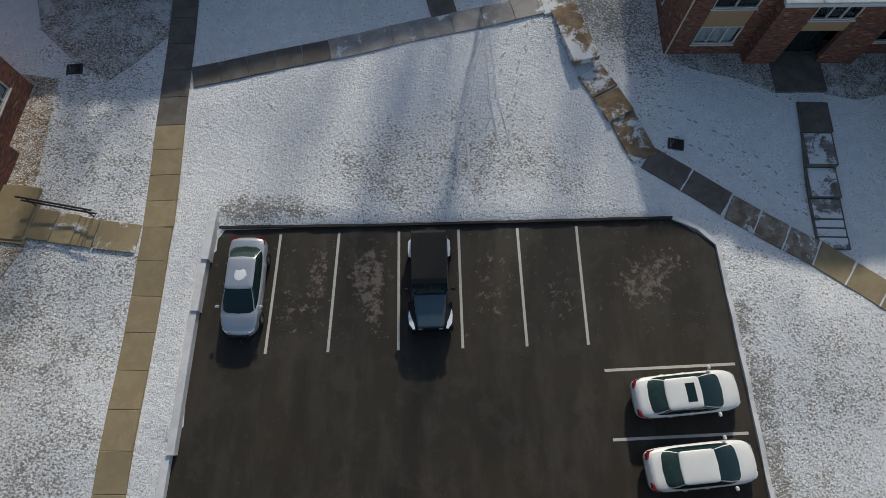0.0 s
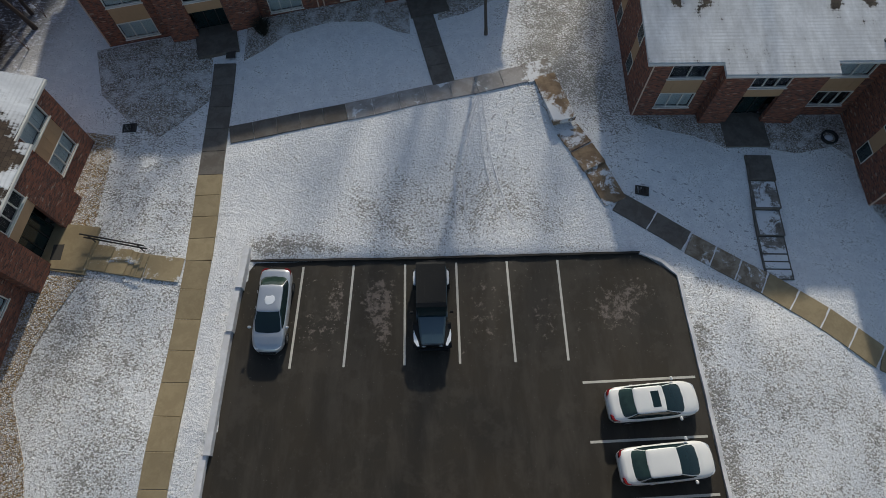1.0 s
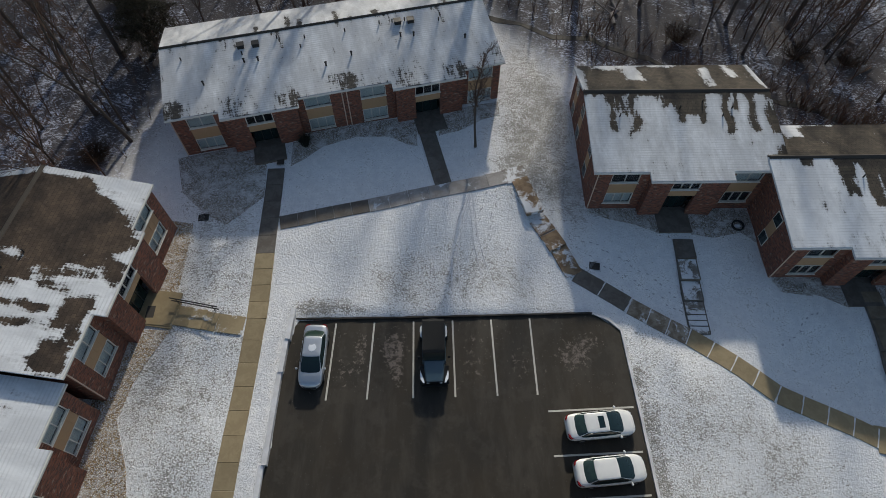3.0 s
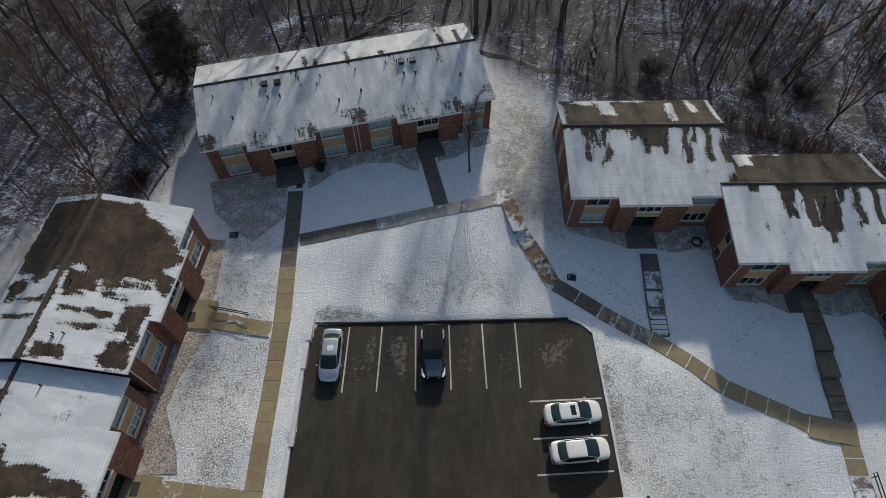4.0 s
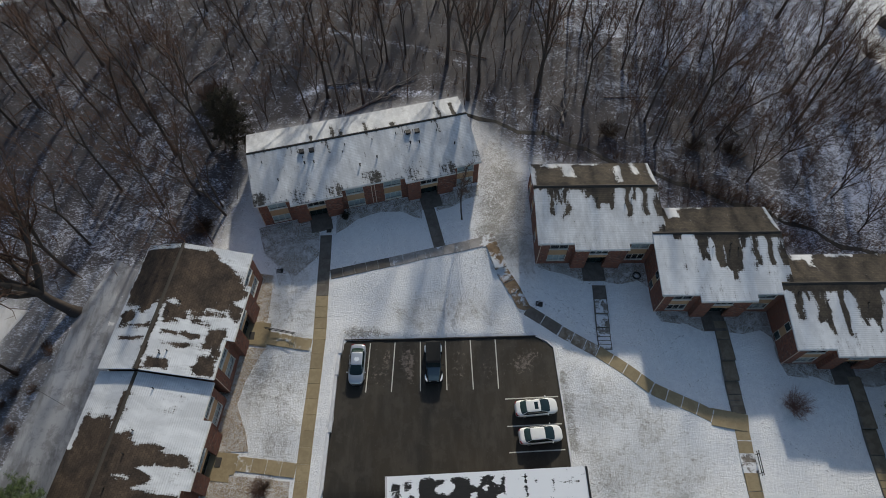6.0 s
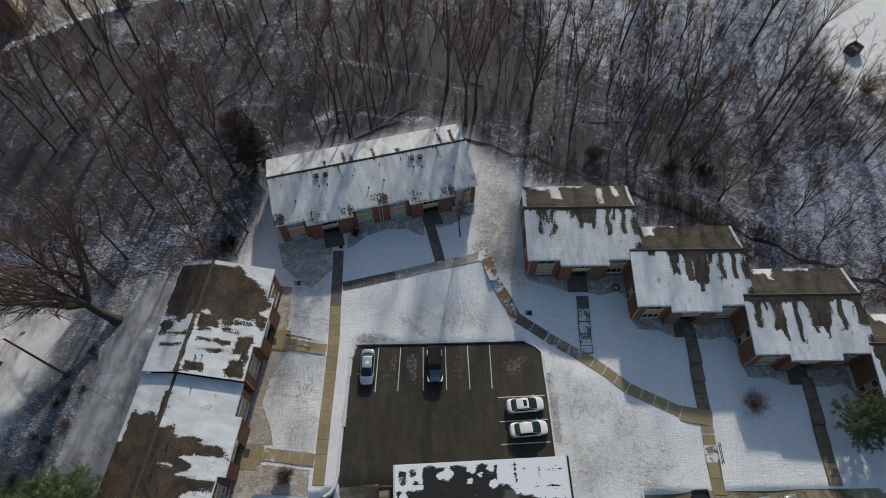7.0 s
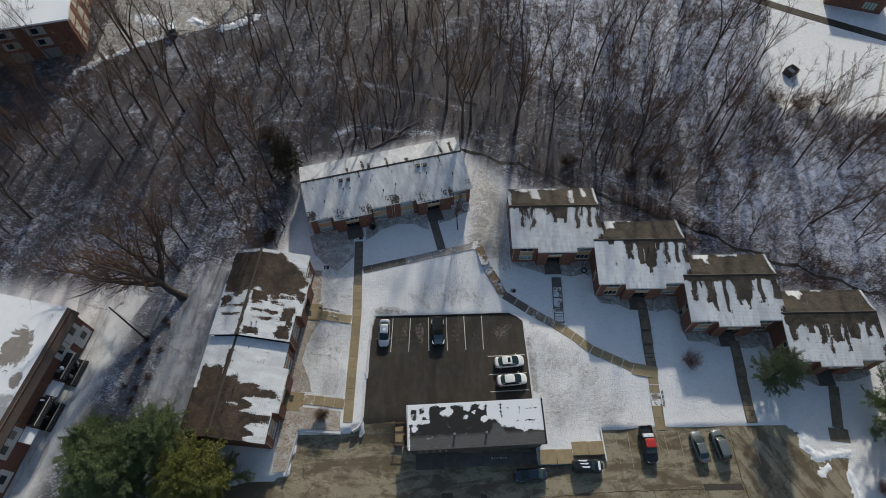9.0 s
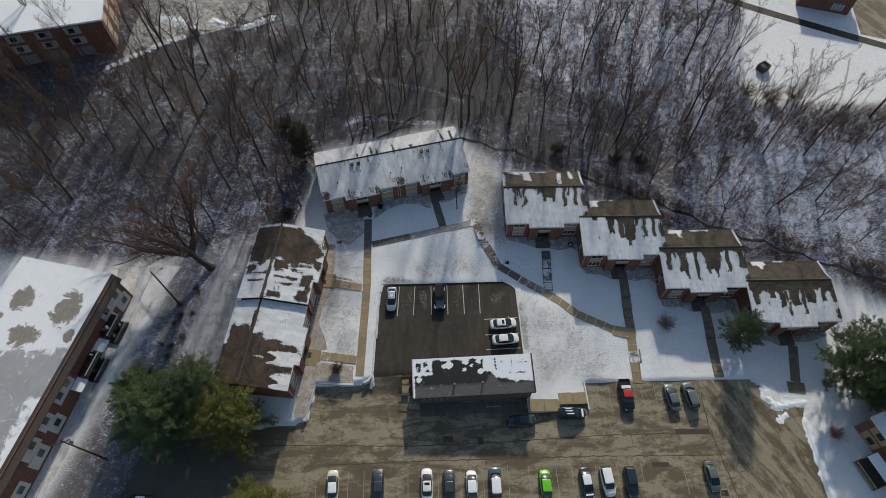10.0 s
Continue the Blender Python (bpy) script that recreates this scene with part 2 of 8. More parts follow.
def old_asphalt(name):
    """Tan worn paving with wet bands along the bays and runs of melt water at its east end."""
    M = Mat(name, 0.8, 0, 0.4)
    w = M.coord(where="World")
    o = M.split(w)
    band = M.noise(M.coord((0.24, 0.75, 1), "World"), 0.62, 7, 0.66, 0.5)
    turned = M.coord(where="World", turn=-28)
    diag = M.noise(M.node("ShaderNodeMapping", Vector=turned, Scale=(0.7, 0.16, 1)).outputs[0], 0.8, 7, 0.64, 0.4)
    run = M.calc("MULTIPLY", M.calc("SUBTRACT", M.calc("ADD", o[0], M.calc("MULTIPLY", o[1], 0.25)), 36.5), 0.5, True)
    k = M.calc("ADD", M.calc("MULTIPLY", band, M.calc("SUBTRACT", 1.0, run)), M.calc("MULTIPLY", diag, run))
    rag = M.noise(w, 0.8, 8, 0.72, 0.4)
    k = M.calc("ADD", M.calc("MULTIPLY", k, 0.72), M.calc("MULTIPLY", rag, 0.28))
    # towards the west the paving is wetter, and darkened for pine shade
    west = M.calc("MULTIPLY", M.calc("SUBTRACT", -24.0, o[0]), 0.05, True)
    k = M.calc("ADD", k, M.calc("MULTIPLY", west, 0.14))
    fine = M.noise(w, 30.0, 3, 0.75)
    dry = M.mix(M.noise(w, 0.22, 5, 0.6), (0.355, 0.315, 0.22), (0.25, 0.215, 0.15))
    dry = M.mix(M.calc("MULTIPLY", M.ramp(M.noise(w, 2.4, 6, 0.8), (0.5, 0.0), (0.62, 1.0)), 0.45), dry, (0.16, 0.13, 0.09))
    wet = M.mix(M.noise(w, 0.35, 4, 0.6), (0.085, 0.066, 0.042), (0.175, 0.135, 0.08))
    c = M.mix(M.ramp(k, (0.476, 0.0), (0.492, 0.5), (0.525, 0.62), (0.54, 1.0)), dry, wet)
    # pine shade over the west end, mixed in as dark grey
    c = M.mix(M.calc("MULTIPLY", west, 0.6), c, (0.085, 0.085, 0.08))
    warp = M.nt.nodes.new("ShaderNodeVectorMath")
    M.nt.links.new(w, warp.inputs[0])
    M.nt.links.new(M.node("ShaderNodeTexNoise", Vector=w, Scale=0.5, Detail=6.0, Roughness=0.7).outputs["Color"], warp.inputs[1])
    far = M.node("ShaderNodeMapping", Vector=warp.outputs[0], Scale=(0.7, 1.6, 1)).outputs[0]
    crack = M.node("ShaderNodeTexVoronoi", Vector=far, Scale=0.3)
    crack.feature = "DISTANCE_TO_EDGE"
    c = M.mix(M.calc("MULTIPLY", M.ramp(crack.outputs["Distance"], (0.0, 0.9), (0.02, 0.0)), M.ramp(M.noise(w, 0.12, 3), (0.5, 0.0), (0.58, 0.8))), c, (0.06, 0.045, 0.03))
    c = M.mix(0.45, c, M.mix(fine, (0.45, 0.45, 0.45), (1.2, 1.2, 1.2)), "MULTIPLY")
    M.color(c)
    M.rough(M.ramp(k, (0.48, 0.85), (0.60, 0.45)))
    M.bump(fine, 0.3, 0.02)
    return M.m


def gravel(name, low=(0.15, 0.12, 0.09), mid=(0.42, 0.37, 0.31), frost=0.6):
    M = Mat(name, 0.85, 0, 0.3)
    w = M.coord(where="World")
    n = M.node("ShaderNodeTexVoronoi", Vector=w, Scale=15.0)
    r = M.split(n.outputs["Color"])[0]
    c = M.ramp(r, (0.0, low), (0.35, mid), (0.62, (0.56, 0.54, 0.52)), (1.0, (0.80, 0.80, 0.80)))
    c = M.mix(M.ramp(n.outputs["Distance"], (0.42, 0.0), (0.70, 0.6)), c, (0.09, 0.075, 0.07))
    dust = M.ramp(M.noise(w, 1.1, 4), (0.48, 0.0), (0.66, frost))
    c = M.mix(dust, c, (0.8, 0.8, 0.81))
    M.color(c)
    M.bump(M.calc("SUBTRACT", 0.6, n.outputs["Distance"]), 0.9, 0.06)
    return M.m


def glassy(name, col=(0.9, 0.95, 0.97)):
    M = Mat(name, 0.03, 0, 0.5)
    M.color(col)
    M.b.inputs["Transmission Weight"].default_value = 1.0
    M.b.inputs["IOR"].default_value = 1.15
    return M.m


def paint(name, col, rough=0.28, metal=0.0):
    M = Mat(name, rough, metal, 0.5)
    n = M.noise(M.coord(), 2.5, 4)
    M.color(M.mix(n, tuple(c * 0.92 for c in col), col))
    M.b.inputs["Coat Weight"].default_value = 0.5
    M.b.inputs["Coat Roughness"].default_value = 0.12
    return M.m


def bark(name, a, b):
    M = Mat(name, 0.9, 0, 0.2)
    n = M.noise(M.coord((6, 6, 1.2)), 2.0, 5, 0.7)
    info = M.nt.nodes.new("ShaderNodeObjectInfo")
    c = M.mix(n, a, b)
    M.color(M.mix(0.5, c, M.mix(info.outputs["Random"], (0.6, 0.55, 0.52), (1.15, 1.1, 1.1)), "MULTIPLY"))
    M.bump(n, 0.5, 0.03)
    return M.m


SNOWLAWN = snow_lawn()
ASPHALT = asphalt("asphalt_dark", (0.022, 0.0185, 0.013), (0.038, 0.0295, 0.019), (0.058, 0.049, 0.038), True)
ASPHALT_OLD = old_asphalt("asphalt_old")
# dark bluish tones carry the shade that lies over the west drive
DRIVE = asphalt("drive_icy_shade", (0.30, 0.31, 0.335), (0.48, 0.49, 0.52), (0.13, 0.125, 0.13))
LANE = asphalt("lane_snowy", (0.60, 0.60, 0.61), (0.78, 0.78, 0.79), (0.38, 0.36, 0.34))
WALK = concrete("walk_concrete", (0.30, 0.235, 0.135), (0.37, 0.295, 0.18), (0.2, 0.15, 0.085), amount=0.35)
WALK_DIRTY = concrete("walk_wet", (0.27, 0.225, 0.17), (0.36, 0.31, 0.25), (0.13, 0.085, 0.05), 0.7, snow=0.06)
WALK_SNOWY = concrete("walk_snowy", (0.20, 0.175, 0.15), (0.29, 0.26, 0.23), (0.08, 0.065, 0.055), 0.65, snow=0.13)
WALK_BROWN = concrete("walk_brown", (0.185, 0.15, 0.108), (0.26, 0.215, 0.16), (0.11, 0.08, 0.05), 0.5)
# wet concrete; also the dark edging that imitates shadow around entry treads
WALK_WET_SHADE = concrete("walk_dark", (0.12, 0.108, 0.095), (0.19, 0.17, 0.15), (0.075, 0.062, 0.05), 0.5)
WALK_RUST = concrete("walk_rusty", (0.21, 0.135, 0.075), (0.33, 0.235, 0.15), (0.10, 0.06, 0.035), 0.6, snow=0.10)
WALK_ICY = concrete("walk_icy", (0.30, 0.275, 0.26), (0.42, 0.40, 0.385), (0.20, 0.18, 0.165), 0.5, snow=0.04)
WALK_DUSTED = concrete("walk_dusted", (0.30, 0.235, 0.135), (0.37, 0.295, 0.18), (0.2, 0.15, 0.085), amount=0.35, snow=0.045)
WHITE_CONC = concrete("kerb_snowy", (0.62, 0.62, 0.63), (0.78, 0.78, 0.8), (0.4, 0.38, 0.36), 0.3)
LINE = plain("line_paint", (0.52, 0.50, 0.45), 0.7, grain=0.25, scale=9)
BRICK = brick("brick_red")
PANEL = plain("panel_tan", (0.40, 0.25, 0.14), 0.7, grain=0.1)
TRIM = plain("trim_white", (0.62, 0.60, 0.56), 0.5)
TRIM_TAN = plain("downspout_tan", (0.55, 0.42, 0.33), 0.5)
DARK = plain("dark_metal", (0.03, 0.028, 0.027), 0.5, 0.3)
BLIND = plain("blind_pale", (0.42, 0.45, 0.46), 0.7, grain=0.2, scale=1.5)
# near-black colour that stands for unlit interiors
INSIDE = plain("inside_unlit", (0.03, 0.03, 0.035), 0.8)
GLASS = glassy("window_glass")
ROOF = roof("roof_shingle", (0.066, 0.058, 0.049))
ROOF_N = roof("roof_shingle_grey", (0.062, 0.060, 0.058), 2.6)
ROOF_B = roof("roof_shingle_thin_snow", (0.066, 0.058, 0.049), 2.8)
ROOF_L = roof("roof_shingle_brown", (0.066, 0.051, 0.041))
GRAVEL = gravel("gravel_bed")
RUBBER = plain("rubber", (0.02, 0.02, 0.02), 0.8)
RIM = plain("wheel_alloy", (0.35, 0.35, 0.36), 0.35, 0.8)
REARGLASS = plain("car_glass_rear", (0.030, 0.055, 0.045), 0.07, 0.0, 0.6, grain=0.6, scale=2.5)
CARGLASS = plain("car_glass", (0.010, 0.024, 0.026), 0.06, 0.0, 0.6)
WOODBARK = bark("bark_grey", (0.052, 0.044, 0.039), (0.135, 0.112, 0.097))
TWIG = bark("twig_brown", (0.07, 0.045, 0.035), (0.175, 0.110, 0.083))


# ---------- mesh helpers ----------
def box(bm, x0, y0, z0, x1, y1, z1, m=None):
    vs = [bm.verts.new((x, y, z)) for z in (z0, z1) for y in (y0, y1) for x in (x0, x1)]
    for q in ((0, 2, 3, 1), (4, 5, 7, 6), (0, 1, 5, 4), (1, 3, 7, 5), (3, 2, 6, 7), (2, 0, 4, 6)):
        bm.faces.new([vs[i] for i in q])
    if m is not None:
        bmesh.ops.transform(bm, matrix=m, verts=vs)
    return vs


def prism(bm, outline, axis, a, b):
    """A closed prism: outline of (u, v) pushed from a to b along the axis (0 x, 1 y, 2 z)."""
    def at3(u, v, w):
        return {0: (w, u, v), 1: (u, w, v), 2: (u, v, w)}[axis]
    lo = [bm.verts.new(at3(u, v, a)) for u, v in outline]
    hi = [bm.verts.new(at3(u, v, b)) for u, v in outline]
    n = len(outline)
    bm.faces.new(lo)
    bm.faces.new(hi[::-1])
    for i in range(n):
        bm.faces.new((lo[i], hi[i], hi[(i + 1) % n], lo[(i + 1) % n]))


def tube(bm, p0, p1, r0, r1, n=6):
    """A tapered tube between two points."""
    p0, p1 = Vector(p0), Vector(p1)
    d = (p1 - p0)
    if d.length < 1e-5:
        return
    q = d.to_track_quat("Z", "Y").to_matrix()
    rings = []
    for p, r in ((p0, r0), (p1, r1)):
        rings.append([bm.verts.new(p + q @ Vector((r * math.cos(6.28318 * i / n), r * math.sin(6.28318 * i / n), 0))) for i in range(n)])
    for i in range(n):
        bm.faces.new((rings[0][i], rings[0][(i + 1) % n], rings[1][(i + 1) % n], rings[1][i]))
    if n > 3:
        bm.faces.new(rings[0][::-1])
        bm.faces.new(rings[1])


def mesh_of(name, bm, material, smooth=False, bevel=0.0):
    if bevel:
        bmesh.ops.bevel(bm, geom=bm.edges[:], offset=bevel, segments=1, affect="EDGES", clamp_overlap=True)
    bmesh.ops.recalc_face_normals(bm, faces=bm.faces[:])
    me = bpy.data.meshes.new(name)
    bm.to_mesh(me)
    bm.free()
    if smooth:
        me.polygons.foreach_set("use_smooth", [True] * len(me.polygons))
    me.materials.append(material)
    return me


def part(name, bm, material, parent=None, label="", smooth=False, bevel=0.0):
    """Links a bmesh as one mesh object under its thing."""
    ob = new(name, mesh_of(name, bm, material, smooth, bevel))
    ob.parent = parent
    if label:
        tagged(ob, label)
    return ob


def thing(name, m, label, category, group="", kind=""):
    ob = new(name)
    ob.matrix_basis = m
    return tagged(ob, label, category, group, kind)


# ---------- terrain ----------
COURT = [(-12.5, 3, .15), (0, 3, .15), (11, 3, .05), (14, -5, -.15), (14, -14, -.45), (-14, -5, .08), (-15, -15, .05), (-15, 10, .4),
         (0, 12, .75), (-8, 11, .5), (6, 14, 1.0), (-24, 16, .75), (-10, 18, .85), (6, 22, .9), (-21, 5, .8), (-21, -8, .6), (-23, -14, .5), (-30, 12, 1.2),
         (9, 8, .4), (12, 4, -.35), (13, 10, -.05), (19, 9.5, -.05), (25, 9, -.2), (19, 0, -.85), (-22.5, 0.5, .95)]
EAST = [(26, 5, -.6), (27, -8, -1.5), (34, 3, -.95), (33, -9, -2.0), (33, -16, -2.2), (23, -17, -1.6), (48, -4, -1.9), (48, -16, -2.5),
        (62, -11, -2.85), (62, -20, -3.0), (40, 12, -1.2), (25, 24, -.3), (15, 30, .3), (58, 8, -2.6), (75, 0, -3.2), (50, 40, -2), (90, 60, -2.5), (90, -30, -3.5)]
AROUND = [(-5, 38, 1.2), (-45, 0, 1.5), (-60, -10, 1.7), (-60, -35, 1.4), (-40, -30, -.3), (-50, 40, 2.2), (-80, 70, 2.5), (-20, 60, 1.5), (20, 60, 0),
          (0, -40, -1.3), (40, -45, -2.5), (-20, -45, -.7)]
CTRL = np.array(COURT + EAST + AROUND, float)


def ground_z(x, y):
    """Height of the ground, smooth between known spots. Arrays or numbers."""
    x, y = np.asarray(x, float), np.asarray(y, float)
    d = (x[..., None] - CTRL[:, 0]) ** 2 + (y[..., None] - CTRL[:, 1]) ** 2
    w = 1.0 / (d + 6.0) ** 2
    return (w * CTRL[:, 2]).sum(-1) / w.sum(-1)


def gz(x, y):
    return float(ground_z(x, y))


def front_z(x, y):
    """Height of the lower car park."""
    return -0.65 - 0.03 * (np.asarray(x, float) + 20) + 0 * np.asarray(y, float)


def lot_z(x, y):
    """Height of the upper car park, with the ramp down at its south-west corner."""
    x, y = np.asarray(x, float), np.asarray(y, float)
    k = np.clip((-16.0 - y) / 4.5, 0, 1)
    k = k * k * (3 - 2 * k)
    return -0.02 * (1 - k) + front_z(x, y) * k


LOT = [(-12.3, 0.56), (-4.0, 0.44), (10.95, 0.42), (12.75, -1.0), (13.0, -20.6), (-8.5, -20.6), (-8.5, -17.0), (-13.5, -17.3), (-13.5, -16.3), (-12.9, -8.0)]
RAMP = [(-13.5, -17.3), (-8.5, -17.0), (-8.5, -20.6), (-13.6, -20.6)]
FRONT = [(-13.4, -20.3), (13.2, -20.3), (13.2, -23.9), (18.4, -23.8), (18.5, -22.7), (23.2, -22.6), (23.4, -18.7), (52.6, -18.6), (53.8, -19.5), (55.2, -20.6), (54.8, -22.0), (55.8, -24.3), (61.3, -24.0),
         (60.4, -26.1), (60.3, -34.0), (60.0, -40.0), (60.5, -70.0), (-62.0, -70.0), (-50.0, -27.5), (-24.4, -24.4), (-23.2, -18.0), (-16.6, -18.4), (-15.2, -18.2), (-13.9, -17.4)]


def inside(poly, x, y):
    """Which of the points lie in the polygon."""
    x, y = np.asarray(x, float), np.asarray(y, float)
    hit = np.zeros(x.shape, bool)
    for (x0, y0), (x1, y1) in zip(poly, poly[1:] + poly[:1]):
        if y0 != y1:
            hit ^= ((y0 > y) != (y1 > y)) & (x < (x1 - x0) * (y - y0) / (y1 - y0) + x0)
    return hit


def smooth_inside(poly, x, y, d=2.5, n=12):
    """A soft share of inside-ness."""
    s = 0
    for k in range(n):
        a = 6.28318 * k / n
        for r in (0.35, 0.8):
            s = s + inside(poly, x + d * r * math.cos(a), y + d * r * math.sin(a))
    return s / (2.0 * n)


# ---------- ground ----------
def axis_steps(lo, hi, step, far):
    core = list(np.arange(lo, hi + step / 2, step))
    out, d = [], step
    while len(out) < 60 and (not out or out[-1] < far):
        d *= 1.35
        out.append((out[-1] if out else 0) + d)
    return np.array([lo - o for o in out[::-1]] + core + [hi + o for o in out])


WOODS = [(-140, 12), (-52, 6), (-42, 9), (-35, 10), (-29, 13.5), (-26.8, 24), (-26, 33), (3, 39), (8, 32.5), (13, 27), (27, 24), (29, 18), (41, 17), (43, 10.5), (56, 10), (58, 4.5), (71, 3.5), (84, -5), (95, -6), (140, 20),
         (118, 45), (90, 46), (72, 47), (74, 62), (84, 90), (90, 160), (-140, 160)]


def build_ground():
    xs, ys = axis_steps(-85, 105, 0.6, 1500), axis_steps(-42, 92, 0.6, 1500)
    X, Y = np.meshgrid(xs, ys)
    Z = ground_z(X, Y)
    rng = np.random.default_rng(3)
    Z = Z + rng.normal(0, 0.008, Z.shape)
    inlot = inside(LOT, X, Y) | inside(RAMP, X, Y)
    infront = inside(FRONT, X, Y)
    Z = np.where(inlot, np.minimum(Z, lot_z(X, Y)) - 0.25, Z)
    Z = np.where(infront, front_z(X, Y) - 0.3, Z)
    # the lawn dips to the kerb at the head of the bays
    Z = np.where(inside(LOT, X, Y - 0.6) & ~inlot & (Y > 0), np.minimum(Z, 0.03), Z)
    ny, nx = X.shape
    i = np.arange(ny * nx).reshape(ny, nx)
    quads = np.stack([i[:-1, :-1], i[:-1, 1:], i[1:, 1:], i[1:, :-1]], -1).reshape(-1, 4)
    me = bpy.data.meshes.new("ground")
    me.from_pydata(np.stack([X, Y, Z], -1).reshape(-1, 3).tolist(), [], quads.tolist())
    me.polygons.foreach_set("use_smooth", [True] * len(me.polygons))
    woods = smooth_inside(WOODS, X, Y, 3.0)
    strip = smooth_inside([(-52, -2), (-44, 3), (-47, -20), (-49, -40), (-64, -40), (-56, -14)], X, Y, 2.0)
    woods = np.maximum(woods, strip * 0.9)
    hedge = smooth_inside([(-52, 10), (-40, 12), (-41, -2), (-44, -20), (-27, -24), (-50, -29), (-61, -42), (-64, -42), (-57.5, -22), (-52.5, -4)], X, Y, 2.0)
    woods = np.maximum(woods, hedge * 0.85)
    thin = 0.25 + 0.5 * smooth_inside([(-23, 14), (-15, 10), (-16, -16), (-25, -16)], X, Y) + 0.45 * smooth_inside([(13, -1), (18, -3), (30, -13), (30, -20), (14, -20)], X, Y) \
        + 0.78 * smooth_inside([(4, 13), (13, 7), (12, 25), (7, 34), (5, 22)], X, Y) + 0.15 * smooth_inside([(-12, 6), (8, 7), (9, 1), (-12, 1.5)], X, Y) + 0.35 * smooth_inside([(-7, 6.5), (5, 7.5), (8.5, 1.2), (-6, 1.2)], X, Y) + 0.8 * smooth_inside([(-12.2, 2.4), (-6.5, 1.5), (-6.5, 0.9), (-12.2, 0.9)], X, Y, 0.6) + 0.8 * smooth_inside([(13.2, -4), (13.9, -4), (14.2, -13), (13.3, -13)], X, Y, 0.6) \
        - 0.40 * smooth_inside([(72, 47), (118, 45), (150, 120), (82, 90)], X, Y)
    # less snow cover also stands for darker, shaded stretches of the wood
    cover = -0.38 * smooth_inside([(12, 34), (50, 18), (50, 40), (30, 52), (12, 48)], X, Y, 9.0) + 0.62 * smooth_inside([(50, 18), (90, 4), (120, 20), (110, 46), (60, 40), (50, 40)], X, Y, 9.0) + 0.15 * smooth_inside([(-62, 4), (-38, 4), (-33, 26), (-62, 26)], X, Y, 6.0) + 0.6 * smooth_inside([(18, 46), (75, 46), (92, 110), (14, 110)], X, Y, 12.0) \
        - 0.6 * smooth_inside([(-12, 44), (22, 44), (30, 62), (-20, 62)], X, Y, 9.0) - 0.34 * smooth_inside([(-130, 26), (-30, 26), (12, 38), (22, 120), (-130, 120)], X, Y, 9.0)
    # snow lies thicker along two trails behind the north block
    for xs_, ys_ in (([-18, -9.5, -2.5, 6.0], [54.8, 52.6, 50.8, 47.0]), ([-22.0, -18.5, -14.3, -6.4, 0.0], [39.6, 41.8, 42.3, 40.4, 40.2])):
        d = np.abs(Y - np.interp(X, xs_, ys_))
        cover = cover + 1.0 * np.clip(1.3 - d, 0, 1) * ((X > xs_[0]) & (X < xs_[-1]))
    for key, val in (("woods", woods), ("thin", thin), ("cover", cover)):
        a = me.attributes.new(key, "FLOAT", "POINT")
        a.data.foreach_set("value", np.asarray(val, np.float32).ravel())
    me.materials.append(SNOWLAWN)
    return tagged(new("ground", me), "thin snow over winter lawn and leaf-strewn woods floor", "ground", kind="structure")


build_ground()


def sheet(name, poly, zfun, material, label, category, step=0.5, lift=0.0, skirt=0.3, round_=0.0):
    """A sheet of ground cover: the polygon cut from a grid, laid on zfun, with a skirt."""
    bm = bmesh.new()
    f = bm.faces.new([bm.verts.new((x, y, 0)) for x, y in poly])
    xs = [p[0] for p in poly]
    ys = [p[1] for p in poly]
    for ax, lo, hi in ((0, min(xs), max(xs)), (1, min(ys), max(ys))):
        v = math.ceil(lo / step) * step + 0.013
        while v < hi:
            no = (1, 0, 0) if ax == 0 else (0, 1, 0)
            bmesh.ops.bisect_plane(bm, geom=bm.verts[:] + bm.edges[:] + bm.faces[:], plane_co=[v * c for c in no], plane_no=no)
            v += step
    for v in bm.verts:
        v.co.z = float(zfun(v.co.x, v.co.y)) + lift
    edge = [e for e in bm.edges if len(e.link_faces) == 1]
    ret = bmesh.ops.extrude_edge_only(bm, edges=edge)
    for v in ret["geom"]:
        if isinstance(v, bmesh.types.BMVert):
            v.co.z -= skirt
    ob = part(name, bm, material)
    return tagged(ob, label, category, kind="structure")


lot = sheet("car_park", LOT, lot_z, ASPHALT, "dark damp asphalt of the upper car park", "car park", 0.4)
grit = lot.data.attributes.new("grit", "FLOAT", "POINT")
for v in lot.data.vertices:
    g = 0.0
    for cx, cy, rx, ry, most in ((-7.0, -2.2, 0.4, 2.3, 0.75), (-7.9, -3.7, 1.0, 1.5, 0.55), (-4.5, -2.2, 1.2, 2.0, 0.9), (-4.3, -3.9, 0.6, 1.2, 1.0), (1.5, -2.8, 1.1, 2.2, 0.5), (4.7, -3.4, 0.8, 1.5, 0.5), (8.9, -2.9, 1.5, 1.4, 0.8), (10.0, -1.9, 1.4, 0.9, 0.7)):
        g = max(g, min(most, 1.15 - ((v.co.x - cx) / rx) ** 2 - ((v.co.y - cy) / ry) ** 2))
    g = max(g, 0.3 if v.co.y > -5.5 and -12 < v.co.x < 12 else 0.12)
    grit.data[v.index].value = max(0.0, min(1.0, g))
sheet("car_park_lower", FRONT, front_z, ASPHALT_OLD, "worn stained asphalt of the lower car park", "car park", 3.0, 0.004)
sheet("car_park_ramp", RAMP, lot_z, ASPHALT_OLD, "worn tan paving ramping between the car parks", "car park", 0.4)
